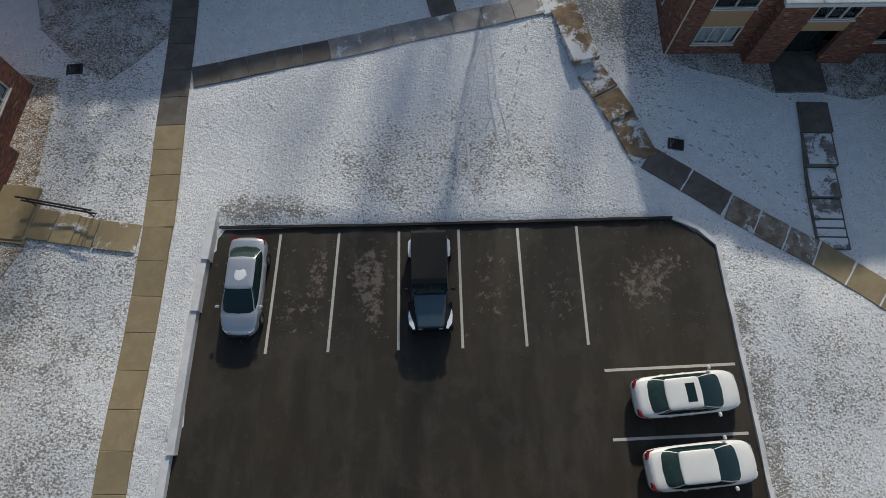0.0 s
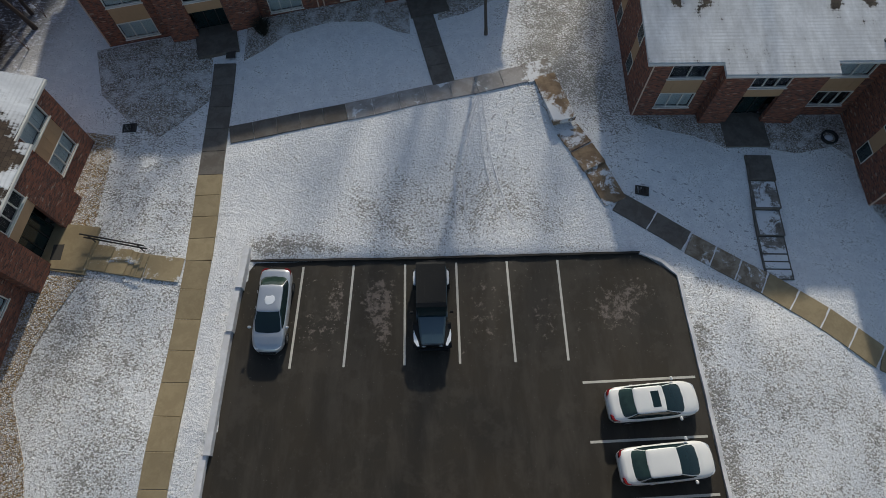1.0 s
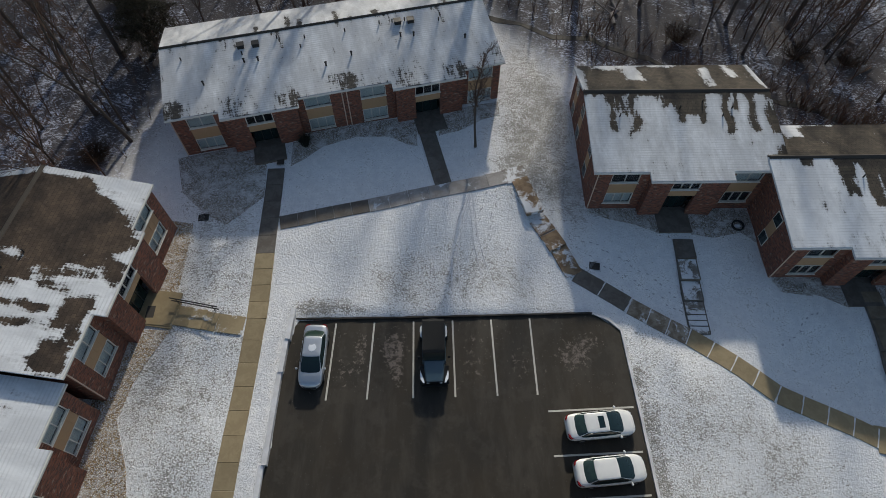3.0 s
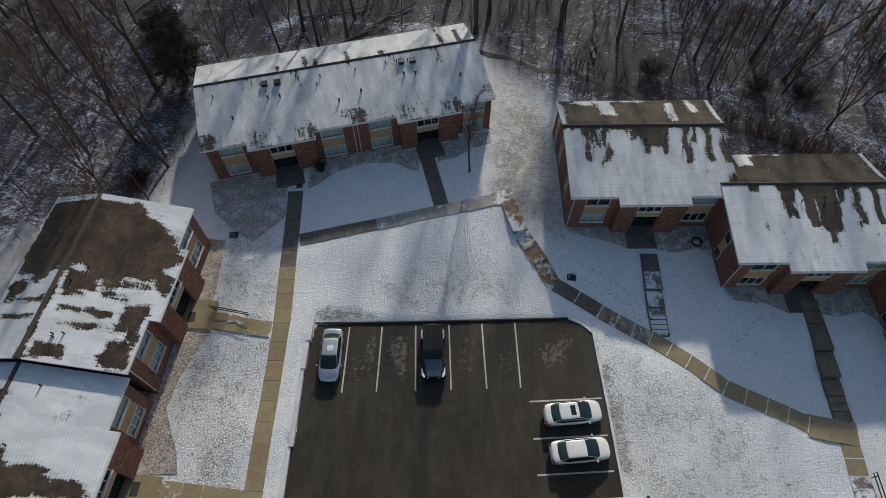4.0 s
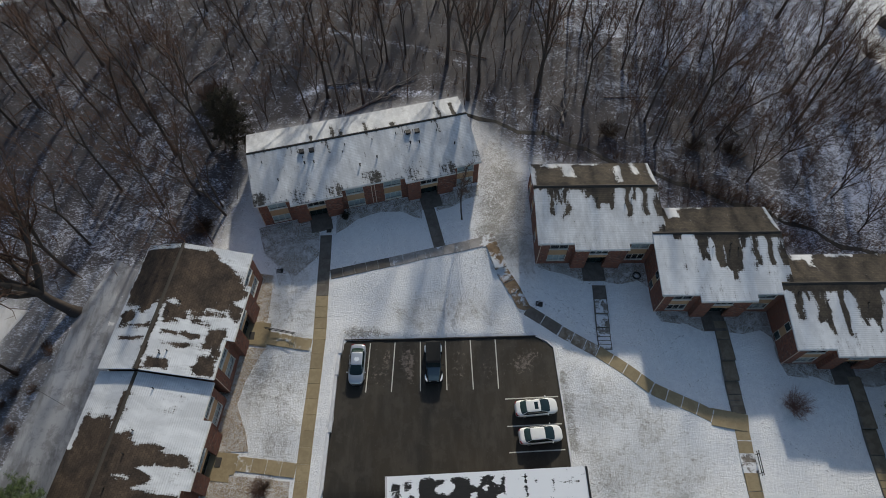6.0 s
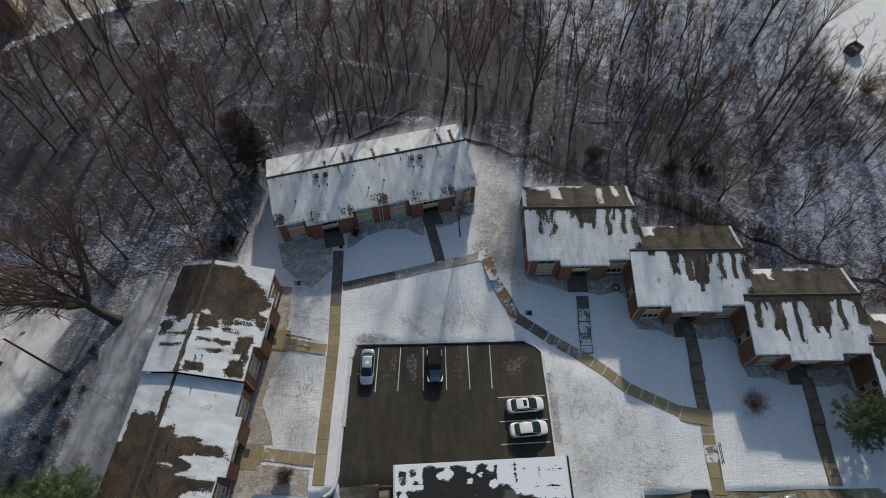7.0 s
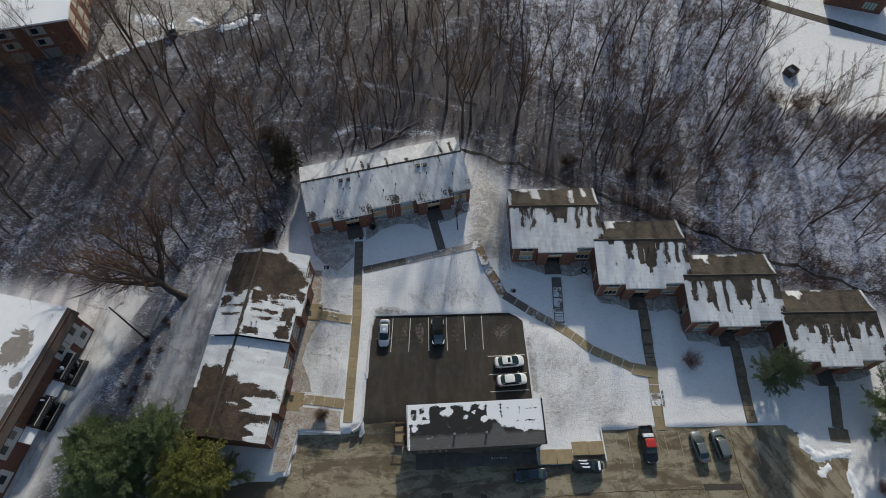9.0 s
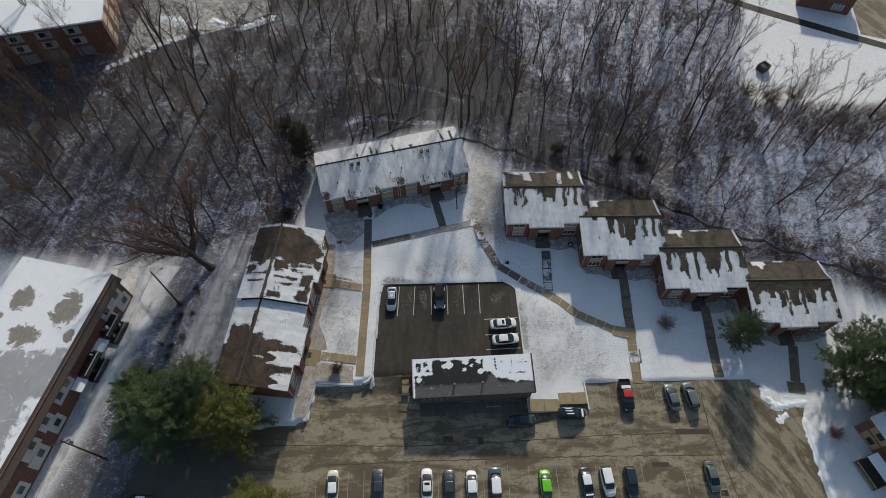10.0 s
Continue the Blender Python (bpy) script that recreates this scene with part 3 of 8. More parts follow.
sheet("drive_west", [(-36.6, 9), (-41.5, 12), (-44.0, 4), (-46.0, -8), (-48.5, -22), (-45.0, -26), (-41.0, -20), (-39.2, -6)], ground_z, DRIVE, "snow-dusted rutted drive behind the west block", "drive", 1.5, 0.02)
sheet("drive_far", [(-50.0, 5.0), (-62.0, 6.0), (-61.5, 2.5), (-57.6, -1.5), (-63.5, -22), (-68.5, -40), (-64.5, -40), (-58.6, -18), (-53.5, -2)], ground_z, LANE, "snowy lane beside the flat-roofed block", "drive", 1.5, 0.02)
sheet("field_path", [(78, 88.2), (80.5, 86.2), (96.8, 77.3), (115, 67.2), (140, 52), (140, 50), (114, 65.0), (95.8, 74.9), (79.5, 83.9), (77, 85.6)], ground_z, ASPHALT, "dark path across the snowy field", "path", 3.0, 0.03)


# ---------- walks ----------
JOINT_SNOW = plain("joint_snow", (0.66, 0.66, 0.67), 0.75, grain=0.15)


def slab_run(walk_ob, p0, p1, width, n, material, z=None, gap=0.045, thick=0.2, lip=False):
    """n slabs from p0 to p1 as pieces, with snow caught at their lower ends if lip; z gives the heights at both ends, else the ground's."""
    p0, p1 = Vector(p0), Vector(p1)
    d = (p1 - p0)
    ln = d.length / n
    bm = bmesh.new()
    box(bm, -width / 2, gap / 2, -thick, width / 2, ln - gap / 2, 0)
    me = mesh_of("slab", bm, material, bevel=0.012)
    bm = bmesh.new()
    for u0, u1, dp in ((-0.5, -0.16, 0.06), (-0.16, 0.2, 0.02), (0.2, 0.5, 0.04)):
        box(bm, width * u0, ln - gap / 2 - dp, -0.02, width * u1 - 0.003, ln + gap / 2, 0.012)
    ridge = mesh_of("snow_ridge", bm, JOINT_SNOW) if lip else None
    if not lip:
        bm.free()
    ang = math.atan2(d.y, d.x) - math.pi / 2
    for k in range(n):
        a, b = p0 + d * (k / n), p0 + d * ((k + 1) / n)
        nn = Vector((-d.y, d.x)).normalized() * width * 0.5
        top = lambda p: max(gz(p.x + f * nn.x, p.y + f * nn.y) for f in (-1, -0.5, 0, 0.5, 1)) + 0.06
        za, zb = (top(a), top(b)) if z is None else (z[0] + (z[1] - z[0]) * k / n, z[0] + (z[1] - z[0]) * (k + 1) / n)
        ob = new("slab", me)
        ob.parent = walk_ob
        ob.matrix_basis = Matrix.Translation((a.x, a.y, za)) @ Matrix.Rotation(ang, 4, "Z") @ Matrix.Rotation(math.atan2(zb - za, ln), 4, "X")
        if lip:
            new("snow_ridge", ridge).parent = ob


def tread(walk_ob, p0, p1, width, material, lift=0.05, gap=0.03):
    """One level slab, set at the height of the ground's upper end."""
    d = Vector(p1) - Vector(p0)
    nn = Vector((-d.y, d.x)).normalized() * width * 0.5
    z = max(gz(p0[0] + d.x * f + nn.x * g, p0[1] + d.y * f + nn.y * g) for f in (0, 0.5, 1) for g in (-1, 0, 1)) + lift
    slab_run(walk_ob, p0, p1, width, 1, material, (z, z - 0.03), gap, 0.4)


def step_run(walk_ob, p0, p1, width, z0, z1, n, material, name="step"):
    """n steps between two heights, each a solid block."""
    p0, p1 = Vector(p0), Vector(p1)
    d = p1 - p0
    ln = d.length / n
    hgt = max(abs(z1 - z0) / n, 0.1)
    bm = bmesh.new()
    box(bm, -width / 2, 0, -hgt - 0.25, width / 2, ln + 0.03, 0)
    me = mesh_of(name, bm, material, bevel=0.015)
    ang = math.atan2(d.y, d.x) - math.pi / 2
    for k in range(n):
        a = p0 + d * (k / n)
        zt = z0 + (z1 - z0) * (k + 0.5) / n
        ob = new(name, me)
        ob.parent = walk_ob
        ob.matrix_basis = Matrix.Translation((a.x, a.y, zt)) @ Matrix.Rotation(ang, 4, "Z")


def walk_thing(name, label):
    return thing(name, Matrix(), label, "walk", kind="structure")


w = walk_thing("walk_west", "long tan concrete walk in scored slabs")
slab_run(w, (-15.25, 15.2), (-15.13, 6.4), 1.5, 5, WALK_WET_SHADE, gap=0.02)
slab_run(w, (-15.13, 6.4), (-15.05, 0.6), 1.5, 4, WALK, gap=0.02)
slab_run(w, (-15.05, 0.6), (-15.75, -17.0), 1.45, 10, WALK, gap=0.02)
step_run(w, (-15.75, -17.0), (-15.85, -18.3), 1.5, 0.02, front_z(-15.8, 0), 3, WALK)
w = walk_thing("walk_cross", "grey concrete walk across the court")
slab_run(w, (-14.3, 9.4), (-6.8, 10.94), 1.35, 5, WALK_WET_SHADE, gap=0.025)
slab_run(w, (-6.8, 10.94), (5.2, 13.4), 1.4, 7, WALK_ICY, gap=0.02)
slab_run(w, (5.0, 13.35), (7.0, 13.9), 1.6, 1, WALK_SNOWY)
slab_run(w, (-0.35, 12.9), (-1.75, 19.4), 1.5, 4, WALK_WET_SHADE, gap=0.02)
w = walk_thing("walk_east", "stepped concrete walk running down past the east blocks")
tread(w, (6.3, 13.2), (7.35, 9.5), 1.5, WALK_RUST, 0.10, 0.06)
tread(w, (7.5, 9.2), (8.25, 7.8), 1.6, WALK_RUST, 0.10, 0.06)
tread(w, (8.25, 7.75), (8.95, 6.3), 1.6, WALK_RUST, 0.10, 0.06)
slab_run(w, (8.95, 6.4), (10.0, 3.9), 1.5, 1, WALK_RUST)
slab_run(w, (10.1, 4.0), (13.9, 1.2), 1.45, 2, WALK_WET_SHADE, lip=True)
slab_run(w, (13.95, 1.1), (18.2, -1.4), 1.45, 3, WALK_DIRTY, lip=True)
slab_run(w, (18.2, -1.4), (24.0, -5.9), 1.5, 4, WALK, lip=True)
slab_run(w, (24.0, -5.9), (30.4, -9.2), 1.5, 4, WALK, lip=True)
slab_run(w, (30.2, -9.2), (34.4, -10.1), 2.0, 1, WALK)
slab_run(w, (33.4, -10.6), (33.2, -13.4), 1.6, 2, WALK, lip=True)
STEPS_C = (gz(33.2, -13.4) + 0.05, float(front_z(33, 0)) + 0.15)
step_run(w, (33.2, -13.4), (33.1, -15.4), 1.7, STEPS_C[0], STEPS_C[1] + 0.1, 3, WALK_SNOWY)
slab_run(w, (33.1, -15.4), (32.9, -19.2), 1.6, 2, WALK, (STEPS_C[1] + 0.1, STEPS_C[1] - 0.08))


def entry_walk(name, x0, y0, x1, y1, material):
    """The stepped path from an east block's door: treads with risers between, each on a wider slab dark as edge shadow.
    """
    ob = walk_thing(name, "narrow concrete path with single steps down from the entrance")
    cuts = (0.0, 0.22, 0.45, 0.66, 0.80, 0.86, 0.92, 1.0)
    for a, b in zip(cuts, cuts[1:]):
        p0, p1 = (x0 + (x1 - x0) * a, y0 + (y1 - y0) * a), (x0 + (x1 - x0) * b, y0 + (y1 - y0) * b)
        # the lowest treads of walk_d get the tan concrete to look sunlit
        tread(ob, p0, p1, 1.45, WALK_WET_SHADE if a == 0 and name == "walk_b" else WALK if a > 0.79 and name == "walk_d" else material, 0.14, 0.10)
        # a wider dark slab below draws the shadow along the tread's edges
        tread(ob, p0, p1, 1.66, WALK_WET_SHADE, 0.10, 0.0)


entry_walk("walk_b", 19.6, 7.1, 19.2, -1.2, WALK_SNOWY)
entry_walk("walk_c", 33.9, 2.2, 33.6, -9.0, WALK_BROWN)
entry_walk("walk_d", 48.4, -5.0, 47.7, -18.5, WALK_BROWN)
entry_walk("walk_e", 63.0, -12.9, 61.3, -19.6, WALK_BROWN)
tread(walk_thing("landing", "plain brown concrete landing at the foot of the path"), (61.2, -19.65), (60.9, -21.7), 3.0, WALK_BROWN, 0.08)
w = walk_thing("walk_l", "short concrete walk with steps up to the west entrance")
slab_run(w, (-15.9, 0.0), (-17.9, 0.2), 1.5, 1, WALK_DUSTED)
ZL = gz(-17.9, 0.2) + 0.05
ZT = gz(-22.2, 1.0) + 0.1
step_run(w, (-17.9, 0.2), (-18.8, 0.35), 1.5, ZL, ZL + 0.55 * (ZT - ZL), 3, WALK_DUSTED)
step_run(w, (-18.8, 0.35), (-20.9, 0.75), 1.6, ZL + 0.55 * (ZT - ZL), ZT, 2, WALK_DUSTED)
slab_run(w, (-20.9, 0.75), (-23.6, 1.2), 2.3, 1, WALK_DUSTED, (ZT, ZT + 0.02), thick=0.5)
slab_run(w, (-16.4, -14.1), (-22.6, -13.3), 1.5, 4, WALK_DUSTED)
slab_run(w, (-22.6, -13.4), (-25.2, -13.1), 2.2, 1, WALK_DUSTED)


# ---------- apartment blocks ----------
UL, UD, RIDGE, EAVE, RISE = 15.5, 12.5, 7.85, 5.0, 1.22
WF, WB = 0.08, -0.62                # faces of the wall and of the entrance bay, behind the eaves line
SL = RISE / (RIDGE)


def ring(bm, x0, x1, z0, z1, f, ya, yb):
    """A rectangular frame standing in the x-z plane."""
    out = [(x0, z0), (x1, z0), (x1, z1), (x0, z1)]
    inn = [(x0 + f, z0 + f), (x1 - f, z0 + f), (x1 - f, z1 - f), (x0 + f, z1 - f)]
    v = {(s, d): [bm.verts.new((px, (ya, yb)[d], pz)) for px, pz in (out, inn)[s]] for s in (0, 1) for d in (0, 1)}
    for i in range(4):
        j = (i + 1) % 4
        for q in ((v[0, 0], v[1, 0]), (v[0, 1], v[1, 1]), (v[0, 0], v[0, 1]), (v[1, 0], v[1, 1])):
            bm.faces.new((q[0][i], q[0][j], q[1][j], q[1][i]))


def window_unit(parent, x, w, z0, z1, y, name="window", panes=2, pale=True):
    """A sliding window set in an opening of the wall whose face is at y."""
    bm = bmesh.new()
    f = 0.06
    ring(bm, x - w / 2, x + w / 2, z0, z1, f, y + 0.02, y + 0.14)
    fr = part(name, bm, TRIM, parent, "white framed sliding window")
    for k in range(1, panes):
        xx = x - w / 2 + (w - f) * k / panes
        bm = bmesh.new()
        box(bm, xx, y + 0.025, z0 + f, xx + f, y + 0.135, z1 - f)
        part("mullion", bm, TRIM, fr)
    bm = bmesh.new()
    box(bm, x - w / 2 - 0.05, y - 0.06, z0 - 0.07, x + w / 2 + 0.05, y + 0.1, z0 - 0.002)
    part("sill", bm, TRIM, fr)
    for k in range(panes):
        a, b = x - w / 2 + f + (w - f) * k / panes, x - w / 2 + (w - f) * (k + 1) / panes
        bm = bmesh.new()
        box(bm, a, y + 0.07, z0 + f, b, y + 0.085, z1 - f)
        part("pane", bm, GLASS, fr)
    bm = bmesh.new()
    n = 14
    for k in range(n):
        a = x - w / 2 + 0.08 + (w - 0.16) * k / n
        box(bm, a, y + 0.2 + 0.02 * (k % 2), z0 + 0.03, a + (w - 0.16) / n, y + 0.215 + 0.02 * (k % 2), z1 - 0.03)
    # where no pale blind hangs, the slats are near-black for an unlit room
    part("blind_backing", bm, BLIND if pale else INSIDE, fr)


def front_bays(L):
    return [(0.35, 4.7, WF), (4.7, 10.9, WB), (10.9, L - 0.3, WF)]


RIDGE_MAT = plain("ridge_shingle", (0.055, 0.045, 0.036), 0.85, grain=0.3)


def unit_block(name, m, label, roof_mat, bare, depth_below=1.6, gable_left=True, seed=0, downspout=True, gable_windows=False, L=UL, e=EAVE, stoop=None, fill=False):
    """One two-storey brick block with an entrance bay. Origin at the front left eave corner, on the ground."""
    rnd = random.Random(seed)
    t = thing(name, m, label, "apartment block", "brick apartment blocks")
    zs = lambda y: e + SL * y - 0.22
    zb = lambda y: e + RISE - (RISE + 0.1) * (y - RIDGE) / (UD - RIDGE) - 0.22
    # gable walls and back wall
    for nm, xa in (("gable_wall", 0.35), ("gable_wall", L - 0.6)):
        bm = bmesh.new()
        prism(bm, [(WF, -depth_below), (UD - 0.35, -depth_below), (UD - 0.35, zb(UD - 0.35)), (RIDGE, e + RISE - 0.22), (WF, zs(WF))], 0, xa, xa + 0.25)
        part(nm, bm, BRICK, t)
    bm = bmesh.new()
    box(bm, 0.602, UD - 0.6, -depth_below, L - 0.602, UD - 0.35, zb(UD - 0.35))
    part("back_wall", bm, BRICK, t)
    # front walls with openings
    wins = [(2.75, 2.3, WF), (12.75, 2.3, WF)]
    th = 0.28

    def pier(*c, mat=BRICK):
        bm = bmesh.new()
        box(bm, *c)
        part("wall_panel", bm, mat, t)

    for (xa, xb, y), mid in zip(front_bays(L), (2.75, None, 12.75)):
        top = zs(y) - 0.02
        if mid is None:
            cx, hw = 7.6, 1.15
            for a, b in ((xa, cx - hw), (cx + hw, xb)):
                pier(a, y, -depth_below, b, y + th, top)
            # cheeks of the projecting bay
            pier(xa, y + th + 0.002, -depth_below, xa + 0.25, WF + th, top)
            pier(xb - 0.25, y + th + 0.002, -depth_below, xb, WF + th, top)
            # near-black panel behind the doorway stands for the shade indoors
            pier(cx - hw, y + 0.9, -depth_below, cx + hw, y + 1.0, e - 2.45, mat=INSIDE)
        else:
            hw = 1.15
            a0 = xa + (0.252 if xa < 1 else 0.002)
            b0 = xb - (0.302 if xb > L - 1 else 0.002)
            pier(a0, y, -depth_below, mid - hw, y + th, top)
            pier(mid + hw, y, -depth_below, b0, y + th, top)
            pier(mid - hw, y, -depth_below, mid + hw, y + th, e - 4.2)
    if fill:
        # the party wall shows as a strip of brick between the two halves
        pier(L - 0.348, WF, -depth_below, L + 0.348, WF + th, zs(WF) - 0.02)
        bm = bmesh.new()
        tube(bm, (L, WF - 0.06, 0.1), (L, WF - 0.06, e - 0.2), 0.05, 0.05, 6)
        part("downspout", bm, TRIM_TAN, t, "tan downspout")
    for mid, wd, y in wins:
        window_unit(t, mid, 2.3, e - 4.2, e - 2.85, y, pale=rnd.random() < (0.35 if L == 15.8 else 0.95), panes=3)
        window_unit(t, mid, 2.3, e - 1.5, e - 0.24, y, pale=rnd.random() < (0.35 if L == 15.8 else 0.95))
        bm = bmesh.new()
        box(bm, mid - 1.15, y + 0.05, e - 2.85, mid + 1.15, y + 0.2, e - 1.57)
        for k in range(1, 4):
            box(bm, mid - 1.15 + 0.575 * k - 0.012, y + 0.035, e - 2.85, mid - 1.15 + 0.575 * k + 0.012, y + 0.049, e - 1.57)
        part("spandrel", bm, PANEL, t, "tan spandrel panel")
    # entrance
    y = WB
    window_unit(t, 7.6, 2.3, e - 1.6, e - 0.5, y, panes=3, pale=False)
    bm = bmesh.new()
    box(bm, 6.45, y + 0.05, e - 2.45, 8.75, y + 0.2, e - 1.67)
    part("spandrel", bm, PANEL, t, "tan spandrel panel")
    bm = bmesh.new()
    for a in (6.45, 7.2, 8.0, 8.69):
        box(bm, a, y + 0.75, 0, a + 0.06, y + 0.85, e - 2.55)
    box(bm, 6.45, y + 0.752, e - 2.55, 8.75, y + 0.848, e - 2.46)
    d = part("entrance_door", bm, DARK, t, "dark glazed entrance screen")
    bm = bmesh.new()
    box(bm, 6.5, y + 0.79, 0.02, 8.7, y + 0.80, e - 2.55)
    part("door_glass", bm, CARGLASS, d)
    bm = bmesh.new()
    box(bm, 6.2, y - 1.9, -0.6, 9.0, y + 0.74, 0.08)
    part("stoop", bm, stoop or WALK_WET_SHADE, t, "concrete stoop")
    # floors and a screen inside, near-black to stand for rooms without light
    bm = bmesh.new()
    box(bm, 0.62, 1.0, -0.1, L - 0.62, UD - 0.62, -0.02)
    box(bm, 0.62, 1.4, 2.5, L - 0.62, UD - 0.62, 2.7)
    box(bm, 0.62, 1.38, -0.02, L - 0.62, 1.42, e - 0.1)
    part("dark_interior", bm, INSIDE, t)
    # roof: front slope with the bay's apron, and back slope
    tk = 0.2
    bm = bmesh.new()
    ny = 30
    def strip(xa, xb, ya, yb, fn, n):
        xs = np.linspace(xa, xb, max(2, int((xb - xa) / 0.27)))
        yy = np.linspace(ya, yb, n)
        top = [[bm.verts.new((x, v, fn(v))) for x in xs] for v in yy]
        for r0, r1 in zip(top, top[1:]):
            for k in range(len(xs) - 1):
                bm.faces.new((r0[k], r0[k + 1], r1[k + 1], r1[k]))
        lo = [[bm.verts.new((xs[0], v, fn(v) - tk)) for v in yy], [bm.verts.new((xs[-1], v, fn(v) - tk)) for v in yy]]
        for side, col in ((0, 0), (1, -1)):
            for k in range(n - 1):
                bm.faces.new((top[k][col], top[k + 1][col], lo[side][k + 1], lo[side][k]))
        for k, row in ((0, top[0]), (-1, top[-1])):
            bm.faces.new([lo[0][k]] + row + [lo[1][k]])
        for k in range(n - 1):
            bm.faces.new((lo[0][k], lo[0][k + 1], lo[1][k + 1], lo[1][k]))
    strip(0, L, 0, RIDGE, lambda v: e + SL * v, ny)
    strip(4.45, 11.15, -0.85, -0.004, lambda v: e + SL * v, 3)
    r = part("roof", bm, roof_mat, t, "shingled roof slope with thin snow")
    bm = bmesh.new()
    strip(0, L, RIDGE + 0.004, UD, lambda v: e + RISE - (RISE + 0.1) * (v - RIDGE) / (UD - RIDGE), 20)
    rb = part("roof_back", bm, roof_mat, t, "back roof slope")
    for ob in (r, rb):
        a = ob.data.attributes.new("bare", "FLOAT", "POINT")
        co = np.empty(len(ob.data.vertices) * 3)
        ob.data.vertices.foreach_get("co", co)
        co = co.reshape(-1, 3)
        a.data.foreach_set("value", np.asarray(bare(co[:, 0], co[:, 1]), np.float32))
    bm = bmesh.new()
    prism(bm, [(RIDGE - 0.2, e + RISE - 0.02), (RIDGE, e + RISE + 0.1), (RIDGE + 0.2, e + RISE - 0.03), (RIDGE, e + RISE + 0.0)], 0, 0.02, L - 0.02)
    part("ridge_cap", bm, RIDGE_MAT, t)
    # gutters
    bm = bmesh.new()
    for xa, xb, y in ((0, 4.44, 0.0), (11.16, L, 0.0), (4.45, 11.15, -0.85)):
        z = e + SL * y
        box(bm, xa, y - 0.11, z - 0.19, xb, y - 0.003, z - 0.05)
    part("gutter", bm, TRIM, t, "pale gutter along the eaves")
    if downspout:
        bm = bmesh.new()
        tube(bm, (0.42, WF - 0.05, 0.1), (0.42, WF - 0.05, e - 0.25), 0.05, 0.05, 6)
        tube(bm, (0.42, WF - 0.05, e - 0.25), (0.42, -0.06, e - 0.1), 0.05, 0.05, 6)
        part("downspout", bm, TRIM_TAN, t)
    # vents on the roof
    for k in range(5):
        x, y = rnd.uniform(1.5, L - 1.5), rnd.uniform(5.2, 7.0)
        bm = bmesh.new()
        tube(bm, (x, y, e + SL * y - 0.05), (x, y, e + SL * y + 0.35), 0.06, 0.06, 8)
        part("vent_pipe", bm, DARK, t)
    if gable_windows:
        for y in (3.2, 7.6, 10.6):
            for z0, z1 in ((e - 4.1, e - 2.9), (e - 1.5, e - 0.4)):
                bm = bmesh.new()
                box(bm, 0.31, y - 0.5, z0, 0.36, y + 0.5, z1)
                fr = part("side_window", bm, TRIM, t, "white framed side window")
                bm = bmesh.new()
                box(bm, 0.30, y - 0.44, z0 + 0.06, 0.325, y + 0.44, z1 - 0.06)
                part("pane", bm, CARGLASS, fr)
            bm = bmesh.new()
            box(bm, 0.335, y - 0.5, e - 2.9, 0.349, y + 0.5, e - 1.5)
            part("spandrel", bm, PANEL, t)
    return t


def soft(u, v, u0, u1, v0, v1, s=0.9):
    """1 inside a patch of the roof, 0 outside, soft at its edge."""
    return np.clip(np.minimum(np.minimum(u - u0, u1 - u), np.minimum(v - v0, v1 - v)) / s + 0.5, 0, 1)


def row_roof(ridge, runs, left, snow, base=0.0, L=15.8):
    """East row: runs of bare shingles (u, width, length) down from the ridge; back slope bare but for patches of snow."""
    def f(u, v):
        wob = 0.25 * np.sin(u * 2.1) + 0.18 * np.sin(u * 5.3)
        b = base + 0 * u
        b = np.maximum(b, soft(u, v, left, L + 1, RIDGE - ridge + wob * ridge * 0.6, RIDGE + 1, 0.7))
        for c, w, ln in runs:
            taper = w / 2 * np.clip(1.25 - 0.5 * (RIDGE - v) / ln, 0.55, 1.1)
            b = np.maximum(b, np.clip(np.minimum(taper - np.abs(u - c - 0.12 * np.sin(v * 2 + c)), v - (RIDGE - ln)) / 0.7 + 0.5, 0, 1))
        b = np.maximum(b, 0.9 * soft(u, v, L - 0.75, L + 1, 0.6, RIDGE + 1, 0.9) * (0.75 + 0.25 * np.sin(v * 1.7)))
        b = b + 0.14 * np.clip((1.2 - v) / 1.2, 0, 1)
        back = np.clip(0.86 + 0.1 * np.sin(u * 1.3 + v) + 0 * u, 0, 1)
        for u0, u1, v0, v1 in snow:
            back = back * (1 - soft(u, v, u0, u1, v0, v1, 0.8))
        back = np.where(v > RIDGE, back, 0)
        return np.where(v > RIDGE, back, np.clip(b, 0, 1))
    return f


def north_roof(marks, L=14.97):
    """North block: snow over all, worn grey runs, a few bare marks below the ridge at the back."""
    def f(u, v):
        b = 0.02 + 0.05 * np.sin(u * 1.9) * np.sin(u * 0.7 + 1) + (0.26 + 0.16 * np.sin(u * 1.3 + 0.4)) * np.clip((3.0 - v) / 3.0, 0, 1) + 0.06 * np.sin(u * 0.9 + v * 0.6)
        b = b + 0.25 * soft(u, v, -1, L + 1, RIDGE - 0.35, RIDGE + 0.3, 0.4)
        for c, w, ln in marks:
            b = np.maximum(b, 0.85 * soft(u, v, c - w / 2, c + w / 2, RIDGE - 0.2, RIDGE + ln, 0.6))
        return np.clip(b, 0, 1)
    return f


